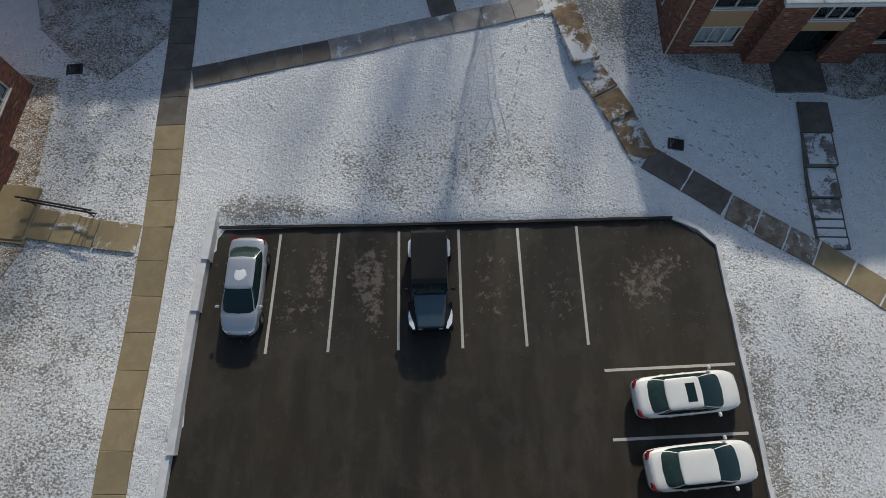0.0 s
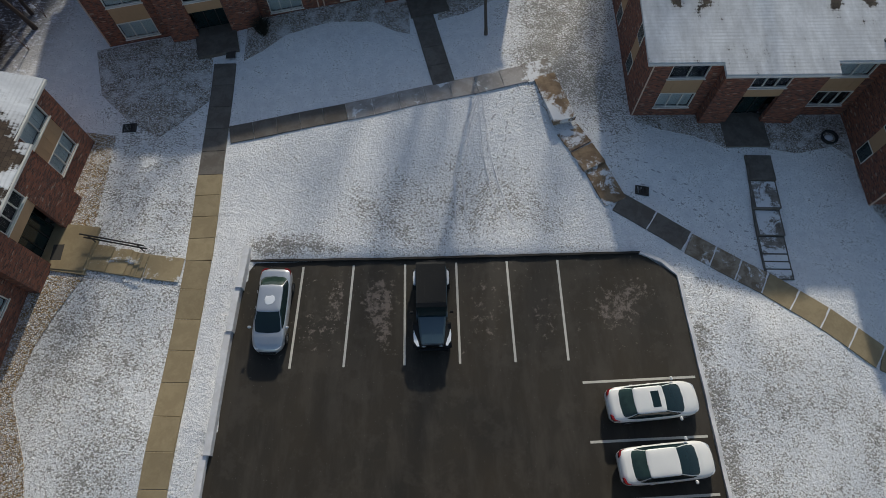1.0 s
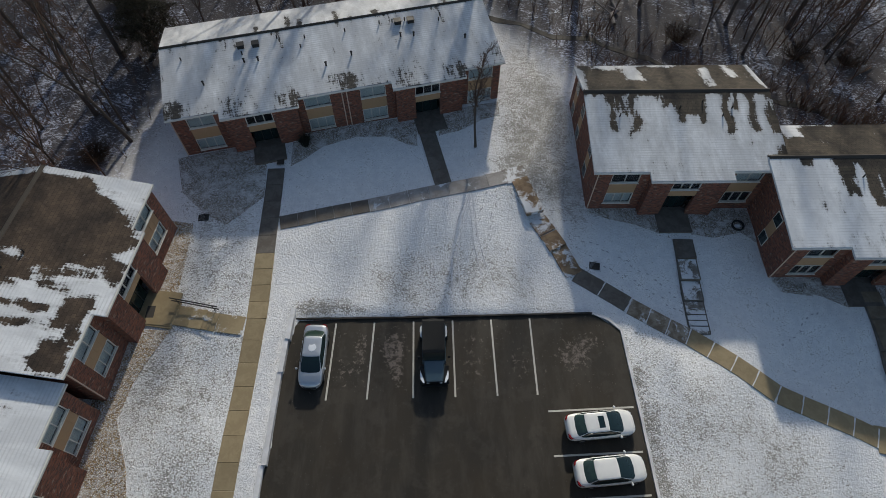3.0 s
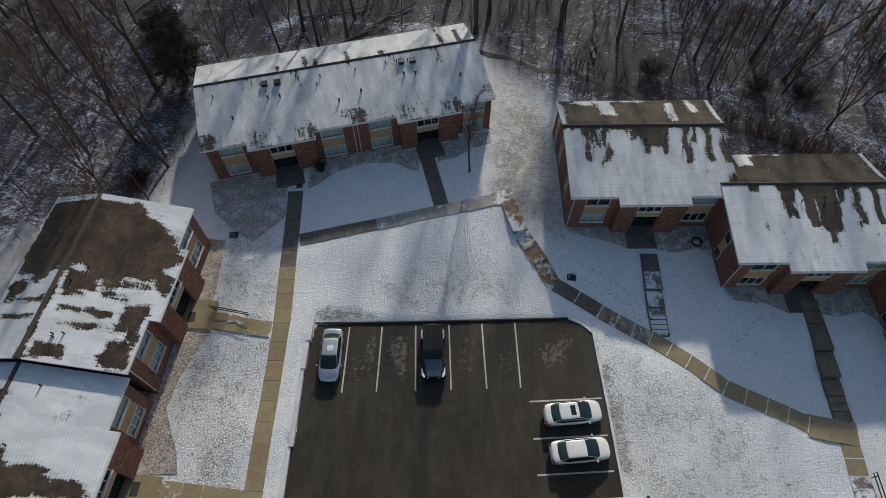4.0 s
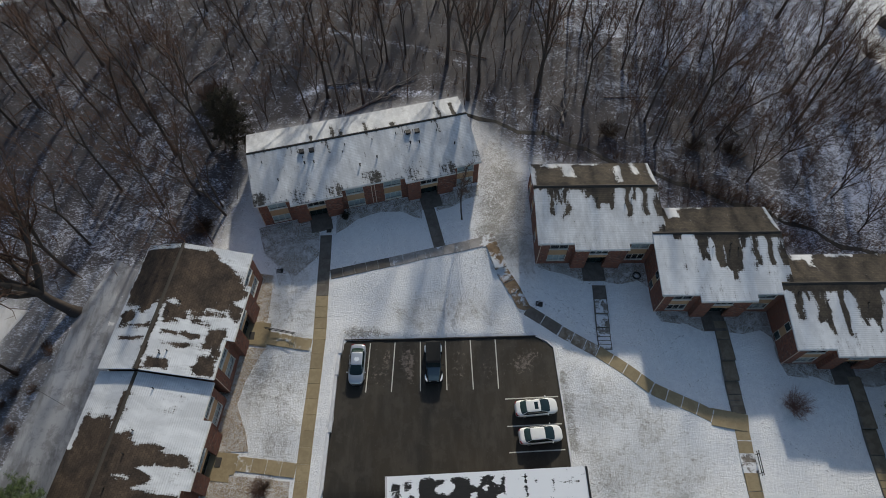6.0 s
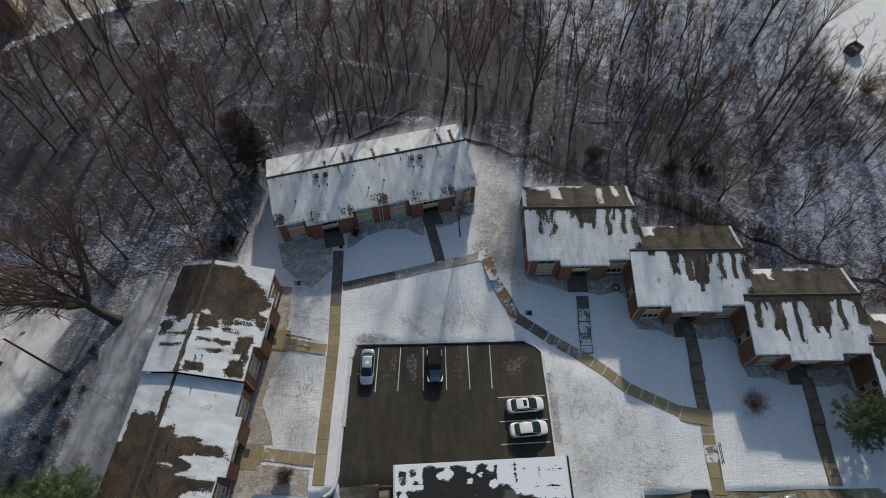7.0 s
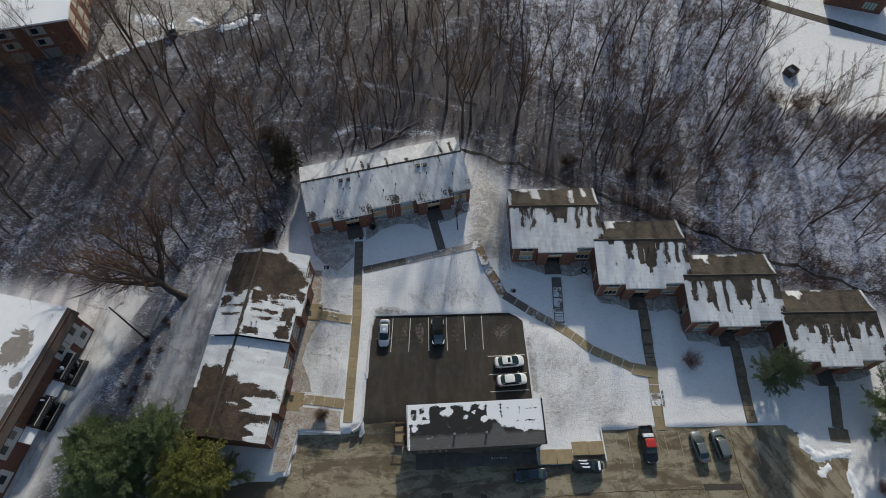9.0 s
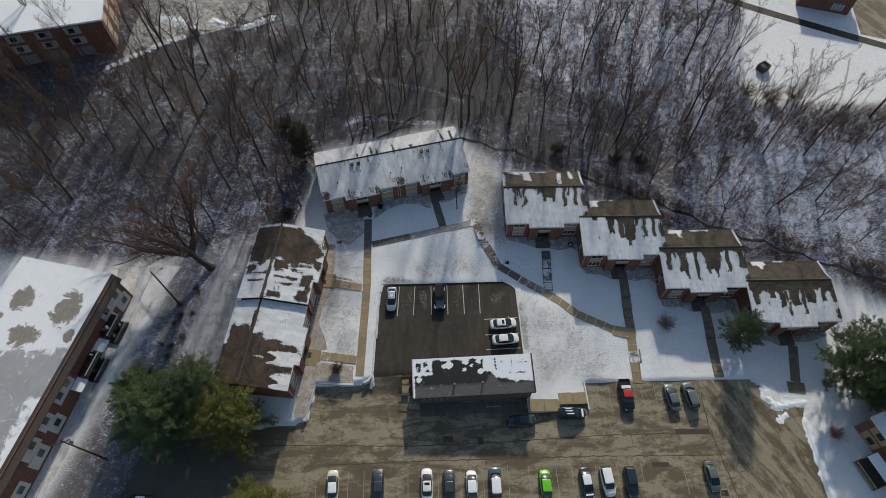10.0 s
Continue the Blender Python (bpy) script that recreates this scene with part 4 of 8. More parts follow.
def west_upper(u, v):
    """Bare at its north end on both sides of the ridge, snow with bare runs over the south half."""
    b = soft(u, v, 7.5 + 0.6 * np.sin(v * 1.1) + 0.3 * np.sin(v * 3.1), 15.2, -0.5 + 0.6 * np.sin(u * 2.3), 14, 1.9)
    b = b * (1 - soft(u, v, 12.2 + 0.35 * v, 16, -1, 3.6, 1.2))
    for u0, u1, v0, v1 in ((4.25, 4.55, 2.8, 6.7), (5.6, 6.0, 5.4, 6.8), (3.0, 3.2, 3.8, 6.3), (5.8, 6.0, 2.0, 4.0), (3.4, 5.4, 0.25, 1.9), (0.2, 2.3, 0.2, 2.2), (0.5, 1.5, 5.0, 7.1), (6.3, 7.6, 4.9, 7.2), (7.0, 7.2, 1.0, 3.0), (2.6, 3.4, 0.2, 1.0),
                           (5.3, 6.5, 10.6, 12.0), (4.85, 5.05, 8.2, 12.4), (3.35, 3.55, 8.4, 11.4)):
        b = np.maximum(b, soft(u, v, u0, u1, v0, v1, 0.8))
    b = np.maximum(b, soft(u, v, 0, 15, RIDGE - 0.25, RIDGE + 0.12, 0.4))
    b = b * (1 - soft(u, v, 14.7, 16, -1, 14, 0.4)) * (1 - 0.8 * soft(u, v, -1, 16, 12.3, 14, 0.3))
    return np.clip(b, 0, 1)


def west_lower(u, v):
    """Snow over the north end, then bare brown but for runs along the east eaves."""
    b = soft(u, v, -1, 7.0 + 0.28 * v + 0.25 * np.sin(v * 2.2) + 0.5 * np.clip(v - RIDGE, 0, 1), -1, 14, 1.5)
    b = b * (1 - soft(u, v, 3.9, 6.5, -1, 3.7 + 0.8 * np.sin(u * 3.4), 0.9))
    b = b * (1 - 0.8 * soft(u, v, -1, 3.2, -1, 2.6 + 0.8 * np.sin(u * 3.7), 1.0))
    b = b * (1 - 0.6 * soft(u, v, 4.6, 5.4, 4.8, 7.0, 0.6))
    b = b * (1 - soft(u, v, 7.0, 12, 11.9, 14, 0.5))
    b = np.maximum(b, 0.6 * soft(u, v, 8.6, 13.0, RIDGE - 0.7, RIDGE + 0.15, 0.7) * (0.6 + 0.4 * np.sin(u * 3)))
    b = np.maximum(b, soft(u, v, -1, 13, RIDGE - 0.12, RIDGE + 0.5, 0.3))
    return np.clip(b, 0, 1)


def at_block(x, y, z, turn):
    return pose(x, y, z, 0, 0, turn)


EDGE = [(-1, 0.35, 8, 13), (15.45, 17, 7.6, 13)]
ROW_B = row_roof(0.35, [(2.2, .5, 4.0), (2.9, .5, 2.3), (4.0, .5, 4.0), (8.6, 2.8, 2.5), (8.0, .6, 3.2), (9.6, .6, 3.3), (6.8, .5, 1.6), (11.8, .6, 4.1), (13.8, .6, 4.1), (12.6, .4, 2.0)], -1,
                 EDGE + [(4.2, 5.6, 9.8, 13), (4.0, 9.6, 12.2, 13), (11.0, 11.8, 8.5, 12), (13.2, 14.0, 10, 13), (1.5, 3.5, 11.8, 13)])
ROW_C = row_roof(0.6, [(5.9, 1.0, 3.4), (7.8, 1.1, 4.4), (9.3, 2.2, 4.9), (9.0, .6, 6.0), (12.2, .6, 4.3), (13.9, .6, 4.2), (11.0, .5, 2.0), (3.0, .8, .8)], 5.2,
                 EDGE + [(2.9, 4.3, 10.6, 13), (1.4, 2.1, 9.4, 12), (0.3, 0.9, 11, 13), (4.4, 7.5, 12.3, 13)])
ROW_D = row_roof(0.9, [(1.5, .8, 4.5), (4.0, .8, 4.6), (2.7, .5, 2.2), (9.6, 3.2, 4.3), (8.6, .6, 5.2), (10.2, .6, 5.9), (12.5, .7, 4.8), (14.9, .8, 4.3), (6.6, .5, 6.4), (4.6, .4, 6.2)], -1,
                 EDGE + [(3.2, 6.0, 11.7, 13), (4.6, 5.2, 10.6, 12), (7.4, 11.0, 12.1, 13), (13.6, 14.4, 12.2, 13)])
ROW_E = row_roof(2.1, [(1.4, 1.0, 4.6), (4.2, 1.0, 3.2), (6.0, .9, 5.0), (8.3, 1.8, 4.8), (11.2, 2.0, 4.2), (13.6, .7, 4.0), (9.8, .5, 6.3), (7.0, .4, 6.5)], 0.4,
                 EDGE + [(3.0, 5.4, 11.6, 13), (4.0, 4.6, 10.6, 12), (7.0, 9.5, 12.3, 13)])
for bx, by, bz, field, seed, label in ((11.6, 10.4, 0.0, ROW_B, 1, "two-storey red brick apartment block, snow on its front roof slope"),
                                       (25.6, 3.5, -0.9, ROW_C, 2, "two-storey red brick apartment block with melting snow on the roof"),
                                       (39.8, -3.3, -1.9, ROW_D, 3, "two-storey red brick apartment block with streaked roof snow"),
                                       (54.6, -10.2, -2.9, ROW_E, 4, "two-storey red brick apartment block at the end of the row")):
    unit_block("apartment_block", at_block(bx, by, bz, -0.9), label, ROOF_B if bx < 20 else ROOF, field, seed=seed, gable_windows=True, L=15.8)
AT = math.degrees(math.atan2(6.5, 29.2))
unit_block("apartment_block", at_block(-23.7, 16.7, 0.8, AT), "two-storey red brick apartment block under a snowy roof, its west half", ROOF_N, north_roof([(8.5, .5, 1.4), (11.5, .55, 3.4), (12.6, .3, 1.8)]), seed=5, L=14.97, e=4.5, fill=True)
unit_block("apartment_block", at_block(-23.7 + 14.97 * math.cos(radians(AT)), 16.7 + 14.97 * math.sin(radians(AT)), 0.8, AT), "two-storey red brick apartment block under a snowy roof, its east half", ROOF_N, north_roof([(1.0, .4, 2.2), (4.6, .6, 1.2), (11.4, .5, 4.4), (13.3, .5, 3.4)]), seed=6, L=14.97, e=4.5)
LT = 90 - 7.5
unit_block("apartment_block", at_block(-24.5, -6.0, 1.0, LT), "two-storey red brick block with patchy roof snow, west of the walk", ROOF_L, west_upper, seed=7, L=15.3, e=5.3, stoop=WALK)
unit_block("apartment_block", at_block(-26.6, -21.0, 0.5, LT), "two-storey red brick block stepping down, brown roof half bare", ROOF_L, west_lower, seed=8, L=15.1, e=5.1, stoop=WALK)




# ---------- trees ----------
def tubes_mesh(name, segs, material, sides=3):
    """Many tapered tubes (p0, p1, r0, r1) as one open mesh."""
    a = np.array([s[0] for s in segs], float)
    b = np.array([s[1] for s in segs], float)
    ra = np.array([s[2] for s in segs], float)[:, None]
    rb = np.array([s[3] for s in segs], float)[:, None]
    d = b - a
    d /= np.linalg.norm(d, axis=1, keepdims=True) + 1e-9
    ref = np.where(np.abs(d[:, 2:3]) < 0.9, np.array([[0, 0, 1.0]]), np.array([[1.0, 0, 0]]))
    u = np.cross(d, ref)
    u /= np.linalg.norm(u, axis=1, keepdims=True) + 1e-9
    v = np.cross(d, u)
    vs = []
    for k in range(sides):
        t = 2 * math.pi * k / sides
        vs.append(a + (u * math.cos(t) + v * math.sin(t)) * ra)
    for k in range(sides):
        t = 2 * math.pi * k / sides
        vs.append(b + (u * math.cos(t) + v * math.sin(t)) * rb)
    n = len(segs)
    verts = np.stack(vs, 1).reshape(-1, 3)
    base = (np.arange(n) * 2 * sides)[:, None]
    quads = np.concatenate([base + np.array([[k, (k + 1) % sides, sides + (k + 1) % sides, sides + k]]) for k in range(sides)])
    me = bpy.data.meshes.new(name)
    me.from_pydata(verts.tolist(), [], quads.tolist())
    me.polygons.foreach_set("use_smooth", [True] * len(me.polygons))
    me.materials.append(material)
    return me


def grow(rnd, height, r0, spread, limbs, twigs, lean=0.05, fork=0.35, stems=3, rise=0.9, splay=(0.14, 0.42)):
    """Trunk and branch segments of a bare broadleaf tree that forks into rising stems."""
    trunk, crown = [], []

    def shake(d, a, up=0.0):
        return (d + Vector((rnd.gauss(0, a), rnd.gauss(0, a), rnd.gauss(0, a * 0.5) + up))).normalized()

    def bough(p, d, ln, r, level):
        n = (6, 4, 3, 1)[level]
        for j in range(n):
            ra, rb = r * (1 - 0.8 * j / n), r * (1 - 0.8 * (j + 1) / n)
            q = p + d * ln / n
            (trunk if level == 0 and ra > 0.06 else crown).append((p[:], q[:], max((0.03, 0.024, 0.017, 0.011)[level], ra), max((0.022, 0.017, 0.012, 0.008)[level], rb)))
            if level < 3 and (level > 0 or j > 0):
                for _ in range((limbs, twigs, 2)[level] // n + (rnd.random() < ((limbs, twigs, 2)[level] % n) / n)):
                    a = rnd.uniform(0, 6.28318)
                    side = d.orthogonal().normalized()
                    side.rotate(Matrix.Rotation(a, 3, d))
                    o = (d * (0.9, 0.8, 0.9)[level] + side * rnd.uniform(0.6, 1.1) + Vector((0, 0, 0.35 * rise))).normalized()
                    f = (spread * height * (1.1 - 0.7 * j / n), ln * 0.55, ln * 0.6)[level] * rnd.uniform(0.55, 1.15)
                    bough(p.lerp(q, rnd.random()), o, f, max(0.012, ra * (0.5, 0.55, 0.6)[level]), level + 1)
            p = q
            d = shake(d, (0.14, 0.22, 0.25, 0)[level], 0.07 if level else 0.06)

    p, d, n = Vector((0, 0, -0.3)), Vector((rnd.uniform(-lean, lean), rnd.uniform(-lean, lean), 1)).normalized(), 4
    hf = height * fork
    for k in range(n):
        q = p + d * (hf + 0.3) / n
        trunk.append((p[:], q[:], r0 * (1.35 if k == 0 else 1 - 0.06 * k), r0 * (1 - 0.06 * (k + 1))))
        p, d = q, shake(d, 0.05, 0.05)
    a0 = rnd.uniform(0, 6.28)
    for s in range(stems):
        a = a0 + 6.28318 * s / stems + rnd.uniform(-0.4, 0.4)
        w = rnd.uniform(*splay) if stems > 1 else 0.0
        bough(p, (d + Vector((math.cos(a) * w, math.sin(a) * w, 0))).normalized(), (height - hf) * rnd.uniform(0.75, 1.05), r0 * (0.88 if stems == 1 else rnd.uniform(0.5, 0.72)), 0)
    return trunk, crown


def tree_kind(seed, height, r0, spread, limbs, twigs, label, **kw):
    rnd = random.Random(seed)
    trunk, crown = grow(rnd, height, r0, spread, limbs, twigs, **kw)
    t = new("tree")
    tagged(t, label, "tree", "bare trees of the wood")
    for nm, segs, mat, sides in (("trunk", trunk, WOODBARK, 7), ("crown", crown, TWIG, 3)):
        ob = new(nm, tubes_mesh(nm, segs, mat, sides))
        ob.parent = t
    return t


FOREST = [tree_kind(11, 20, 0.17, 0.17, 16, 6, "tall slender bare tree with grey-brown bark", stems=2, fork=0.4),
          tree_kind(12, 24, 0.21, 0.15, 22, 6, "tall straight bare tree of the wood", stems=1, fork=0.35),
          tree_kind(13, 16, 0.13, 0.20, 14, 6, "young bare tree with thin upright limbs", rise=0.8, stems=3, fork=0.2),
          tree_kind(14, 21, 0.16, 0.16, 16, 6, "slender leaning bare tree", lean=0.16, stems=2, fork=0.3),
          tree_kind(15, 12, 0.11, 0.27, 14, 6, "small bare tree with a twiggy brown crown", fork=0.15, stems=4, rise=0.6),
          tree_kind(16, 24, 0.27, 0.18, 16, 6, "stout tall bare tree with a forked crown", fork=0.3, stems=3),
          tree_kind(17, 18, 0.14, 0.19, 14, 6, "bare tree with ascending twiggy limbs", lean=0.1, rise=0.8, stems=4, fork=0.12)]


def plant(kind, x, y, s, turn, tilt=0.0):
    """A copy of one of the kinds of tree, set on the ground."""
    return copy_thing(kind, Matrix.Translation((x, y, gz(x, y) - 0.15)) @ Matrix.Rotation(turn, 4, "Z") @ Matrix.Rotation(tilt, 4, "X") @ Matrix.Scale(s, 4))


def too_near(x, y, spots, d):
    return any((x - a) ** 2 + (y - b) ** 2 < d * d for a, b in spots)


YARD = [(-92, 56), (-58, 62), (-42, 78), (-46, 104), (-108, 104), (-108, 60)]
rt = random.Random(77)
spots = []
placed = 0
for tries in range(6000):
    if placed >= 265:
        break
    x, y = rt.uniform(-108, 118), rt.uniform(4, 104)
    if not inside(WOODS, x, y) or too_near(x, y, spots, 3.5 + 0.02 * max(0, y - 40)):
        continue
    # the creek and its bank stay open
    creek = np.interp(x, [8, 22, 37, 58, 74, 95], [34.5, 28.0, 20.0, 11.0, 5.0, -4.0])
    if x > 6 and y < creek + 6.5:
        continue
    if inside(YARD, x, y) or (-72 < x < -50 and y < 32):
        continue
    if x > 44 and y < 32 and rt.random() < 0.2:
        continue
    i = rt.randrange(len(FOREST))
    if x > 30 and rt.random() < 0.45:
        i = rt.choice((2, 4, 6))
    plant(FOREST[i], x, y, rt.uniform(0.72, 1.12), rt.uniform(0, 6.28), rt.uniform(0, 0.04))
    spots.append((x, y))
    placed += 1
for (x, y, i, s, tl) in ((16.3, 44.2, 5, 1.05, 0.0), (-7.8, 47.6, 1, 0.8, 0.02), (-4.9, 49.3, 1, 0.75, 0.03), (-16.8, 39.9, 5, 0.85, 0.06), (-14.6, 36.6, 1, 0.9, 0.02), (-19.2, 36.0, 0, 0.9, 0.05), (40.9, 29.5, 6, 0.95, 0.1), (57.8, 15.6, 6, 0.85, 0.15), (70.5, 18.6, 5, 0.8, 0.2), (-29.5, 20.0, 0, 0.75, 0.05), (-33.0, 22.0, 5, 0.75, 0.06)):
    plant(FOREST[i], x, y, s, x * 1.7, tl)
for k, f in enumerate(FOREST):
    f.matrix_basis = Matrix.Translation((-60 - 7 * k, 60 + 5 * (k % 3), gz(-60 - 7 * k, 60) - 0.1))

old = tree_kind(31, 22, 0.66, 0.42, 14, 7, "old spreading bare tree with a thick trunk", fork=0.2, stems=6, rise=0.4, lean=0.05, splay=(0.5, 1.1))
old.name = "old_tree"
old.matrix_basis = Matrix.Translation((-44.4, 4.6, gz(-44.4, 4.6))) @ Matrix.Rotation(radians(-24), 4, "Y") @ Matrix.Rotation(radians(-6), 4, "X")
court_tree = tree_kind(32, 11.0, 0.12, 0.20, 16, 6, "small bare tree in the lawn before the north block", fork=0.3, stems=2, rise=1.3)
court_tree.matrix_basis = Matrix.Translation((2.7, 17.1, gz(2.7, 17.1)))


def shrub(name, x, y, height, width, label, material, seed, stems=60):
    rnd = random.Random(seed)
    segs = []
    for _ in range(stems):
        a, q = rnd.uniform(0, 6.28), rnd.random() ** 0.5
        d = Vector((math.cos(a) * q * width / height, math.sin(a) * q * width / height, 1)).normalized()
        p = Vector((rnd.gauss(0, 0.1), rnd.gauss(0, 0.1), -0.05))
        ln = height * rnd.uniform(0.6, 1.1)
        m = p + d * ln * 0.5
        e = m + (d + Vector((rnd.gauss(0, 0.2), rnd.gauss(0, 0.2), 0.1))).normalized() * ln * 0.5
        segs += [(p[:], m[:], 0.014, 0.011), (m[:], e[:], 0.011, 0.006)]
        for _ in range(5):
            s = m.lerp(e, rnd.random())
            o = (d + Vector((rnd.gauss(0, 0.6), rnd.gauss(0, 0.6), rnd.gauss(0, 0.3)))).normalized()
            segs.append((s[:], (s + o * ln * 0.28)[:], 0.009, 0.005))
    t = thing(name, Matrix.Translation((x, y, gz(x, y))), label, "shrub")
    ob = new("twiggy_body", tubes_mesh("twiggy_body", segs, material, 3))
    ob.parent = t
    return t


TWIG_RED = bark("twig_red", (0.22, 0.13, 0.11), (0.36, 0.23, 0.20))
shrub("shrub", 40.2, -8.4, 2.1, 3.7, "leafless reddish shrub on the snowy lawn", TWIG_RED, 41, 210)
shrub("shrub", -19.6, -16.0, 1.7, 2.2, "leafless brown shrub in the gravel bed", TWIG, 42, 240)
shrub("shrub", 64.4, -28.8, 2.0, 2.4, "leafless reddish shrub beside the lower car park", TWIG_RED, 43, 200)
shrub("shrub", -12.8, 17.6, 1.3, 0.7, "dark evergreen shrub beside the entrance", plain("yew_dark", (0.018, 0.022, 0.014), 0.8), 44, 160)


TWIG_DARK = bark("twig_dark", (0.035, 0.026, 0.020), (0.085, 0.060, 0.045))
for x, y, h, wd, st, lab in ((-31.2, 16.4, 1.7, 3.4, 260, "low dark thicket between the north and west blocks"), (25.3, 32.3, 2.2, 3.6, 220, "dark leafless thicket beside the creek"), (37.5, 29.9, 2.0, 3.4, 200, "dark leafless thicket beside the creek"),
                             (43.4, 29.6, 2.0, 3.8, 200, "dark leafless thicket beside the creek"), (-34.1, 39.2, 3.4, 4.0, 260, "tall brown thicket in the wood"), (73.4, 50.2, 3.4, 6.0, 190, "brown leafless thicket at the edge of the field"),
                             (78.6, 48.0, 3.2, 6.4, 190, "brown leafless thicket at the edge of the field"), (84.4, 49.2, 3.2, 6.0, 190, "brown leafless thicket at the edge of the field")):
    shrub("thicket", x, y, h, wd, lab, TWIG_DARK if y < 36 else TWIG, int(x * 7 + 900), st)

for k in range(16):
    f = (k + 0.5) / 16
    x, y = -46.3 - 5.6 * f + 1.6 * math.sin(k * 2.4), 1.0 - 24.0 * f + 0.8 * math.sin(k * 1.7)
    shrub("scrub", x, y, 0.8 + 0.5 * math.sin(k * 3.1) ** 2, 1.7, "low brown scrub between the two lanes", TWIG, 300 + k, 70)

LOGBARK = bark("log_grey", (0.16, 0.14, 0.125), (0.36, 0.33, 0.31))


def fallen_log(x0, y0, x1, y1, r, seed):
    """A fallen trunk with a few broken boughs."""
    rnd = random.Random(seed)
    a, b = Vector((x0, y0, gz(x0, y0) + r * 0.6)), Vector((x1, y1, gz(x1, y1) + r * 1.6))
    pts = [a.lerp(b, k / 6) + Vector((rnd.gauss(0, 0.18), rnd.gauss(0, 0.18), 0.12 * rnd.random())) for k in range(7)]
    t = thing("fallen_log", Matrix(), "grey weathered fallen tree lying on the woods floor", "log", "fallen logs")
    segs = [(p[:], q[:], r * (1 - 0.1 * k), r * (0.9 - 0.1 * k)) for k, (p, q) in enumerate(zip(pts, pts[1:]))]
    ob = new("trunk", tubes_mesh("trunk", segs, LOGBARK, 7))
    ob.parent = t
    for k in range(4):
        p = pts[2 + k]
        d = ((b - a).normalized() + Vector((rnd.gauss(0, 0.8), rnd.gauss(0, 0.8), rnd.uniform(0.0, 0.5)))).normalized()
        q = p + d * rnd.uniform(1.0, 2.6)
        ob = new("bough", tubes_mesh("bough", [(p[:], q[:], r * 0.4, r * 0.2), (q[:], (q + d * 0.8 + Vector((rnd.gauss(0, 0.3), rnd.gauss(0, 0.3), 0)))[:], r * 0.2, r * 0.08)], LOGBARK, 5))
        ob.parent = t


for k, (x0, y0, x1, y1, r) in enumerate(((-13.6, 36.2, -2.7, 44.6, 0.20), (-11.4, 37.6, -6.0, 40.6, 0.14), (18.6, 34.4, 19.4, 39.3, 0.26), (16.9, 68.0, 13.1, 72.0, 0.22), (-17.0, 42.3, -9.0, 43.9, 0.15), (46.0, 33.0, 43.5, 37.0, 0.18), (-38.0, 43.0, -33.5, 49.0, 0.16))):
    fallen_log(x0, y0, x1, y1, r, 60 + k)


def brush():
    """Undergrowth of the wood: thousands of thin stems, and fallen boughs."""
    rnd = random.Random(5)
    segs = []
    n = 0
    while n < 4600:
        x, y = rnd.uniform(-112, 122), rnd.uniform(5, 112)
        if n % 6 == 0:
            x, y = rnd.uniform(62, 118), rnd.uniform(34, 47)
        elif n % 6 == 1:
            x = rnd.uniform(15, 90)
            y = float(np.interp(x, [8, 22, 37, 58, 74, 95], [34.5, 28.0, 20.0, 11.0, 5.0, -4.0])) + rnd.choice((-2.2, 2.2)) + rnd.gauss(0, 0.7)
        if not inside(WOODS, x, y):
            continue
        creek = np.interp(x, [8, 22, 37, 58, 74, 95], [34.5, 28.0, 20.0, 11.0, 5.0, -4.0])
        if x > 6 and abs(y - creek) < 1.3:
            continue
        if noise.noise((x * 0.06, y * 0.06, 3.0)) < -0.05 and rnd.random() < 0.75:
            continue
        z = gz(x, y)
        for _ in range(4):
            h = rnd.uniform(0.7, 2.8)
            a = rnd.uniform(0, 6.28)
            dx, dy = math.cos(a) * h * 0.35, math.sin(a) * h * 0.35
            p, m, e = (x, y, z - 0.05), (x + dx * 0.4, y + dy * 0.4, z + h * 0.55), (x + dx, y + dy, z + h)
            segs += [(p, m, 0.022, 0.017), (m, e, 0.017, 0.008)]
            for _ in range(2):
                f = rnd.uniform(0.3, 1)
                s = (m[0] + dx * 0.6 * f, m[1] + dy * 0.6 * f, m[2] + h * 0.45 * f)
                segs.append((s, (s[0] + rnd.gauss(0, 0.3), s[1] + rnd.gauss(0, 0.3), s[2] + rnd.uniform(0.1, 0.5)), 0.009, 0.005))
        n += 1
    for _ in range(60):
        x, y = rnd.uniform(-112, 122), rnd.uniform(10, 112)
        if inside(WOODS, x, y):
            a, ln = rnd.uniform(0, 6.28), rnd.uniform(3, 9)
            e = (x + math.cos(a) * ln, y + math.sin(a) * ln)
            segs.append(((x, y, gz(x, y) + 0.15), (*e, gz(*e) + 0.25), 0.1, 0.04))
    tagged(new("undergrowth", tubes_mesh("undergrowth", segs, TWIG, 3)), "brown leafless undergrowth and fallen boughs of the wood", "undergrowth", kind="stuff")


brush()


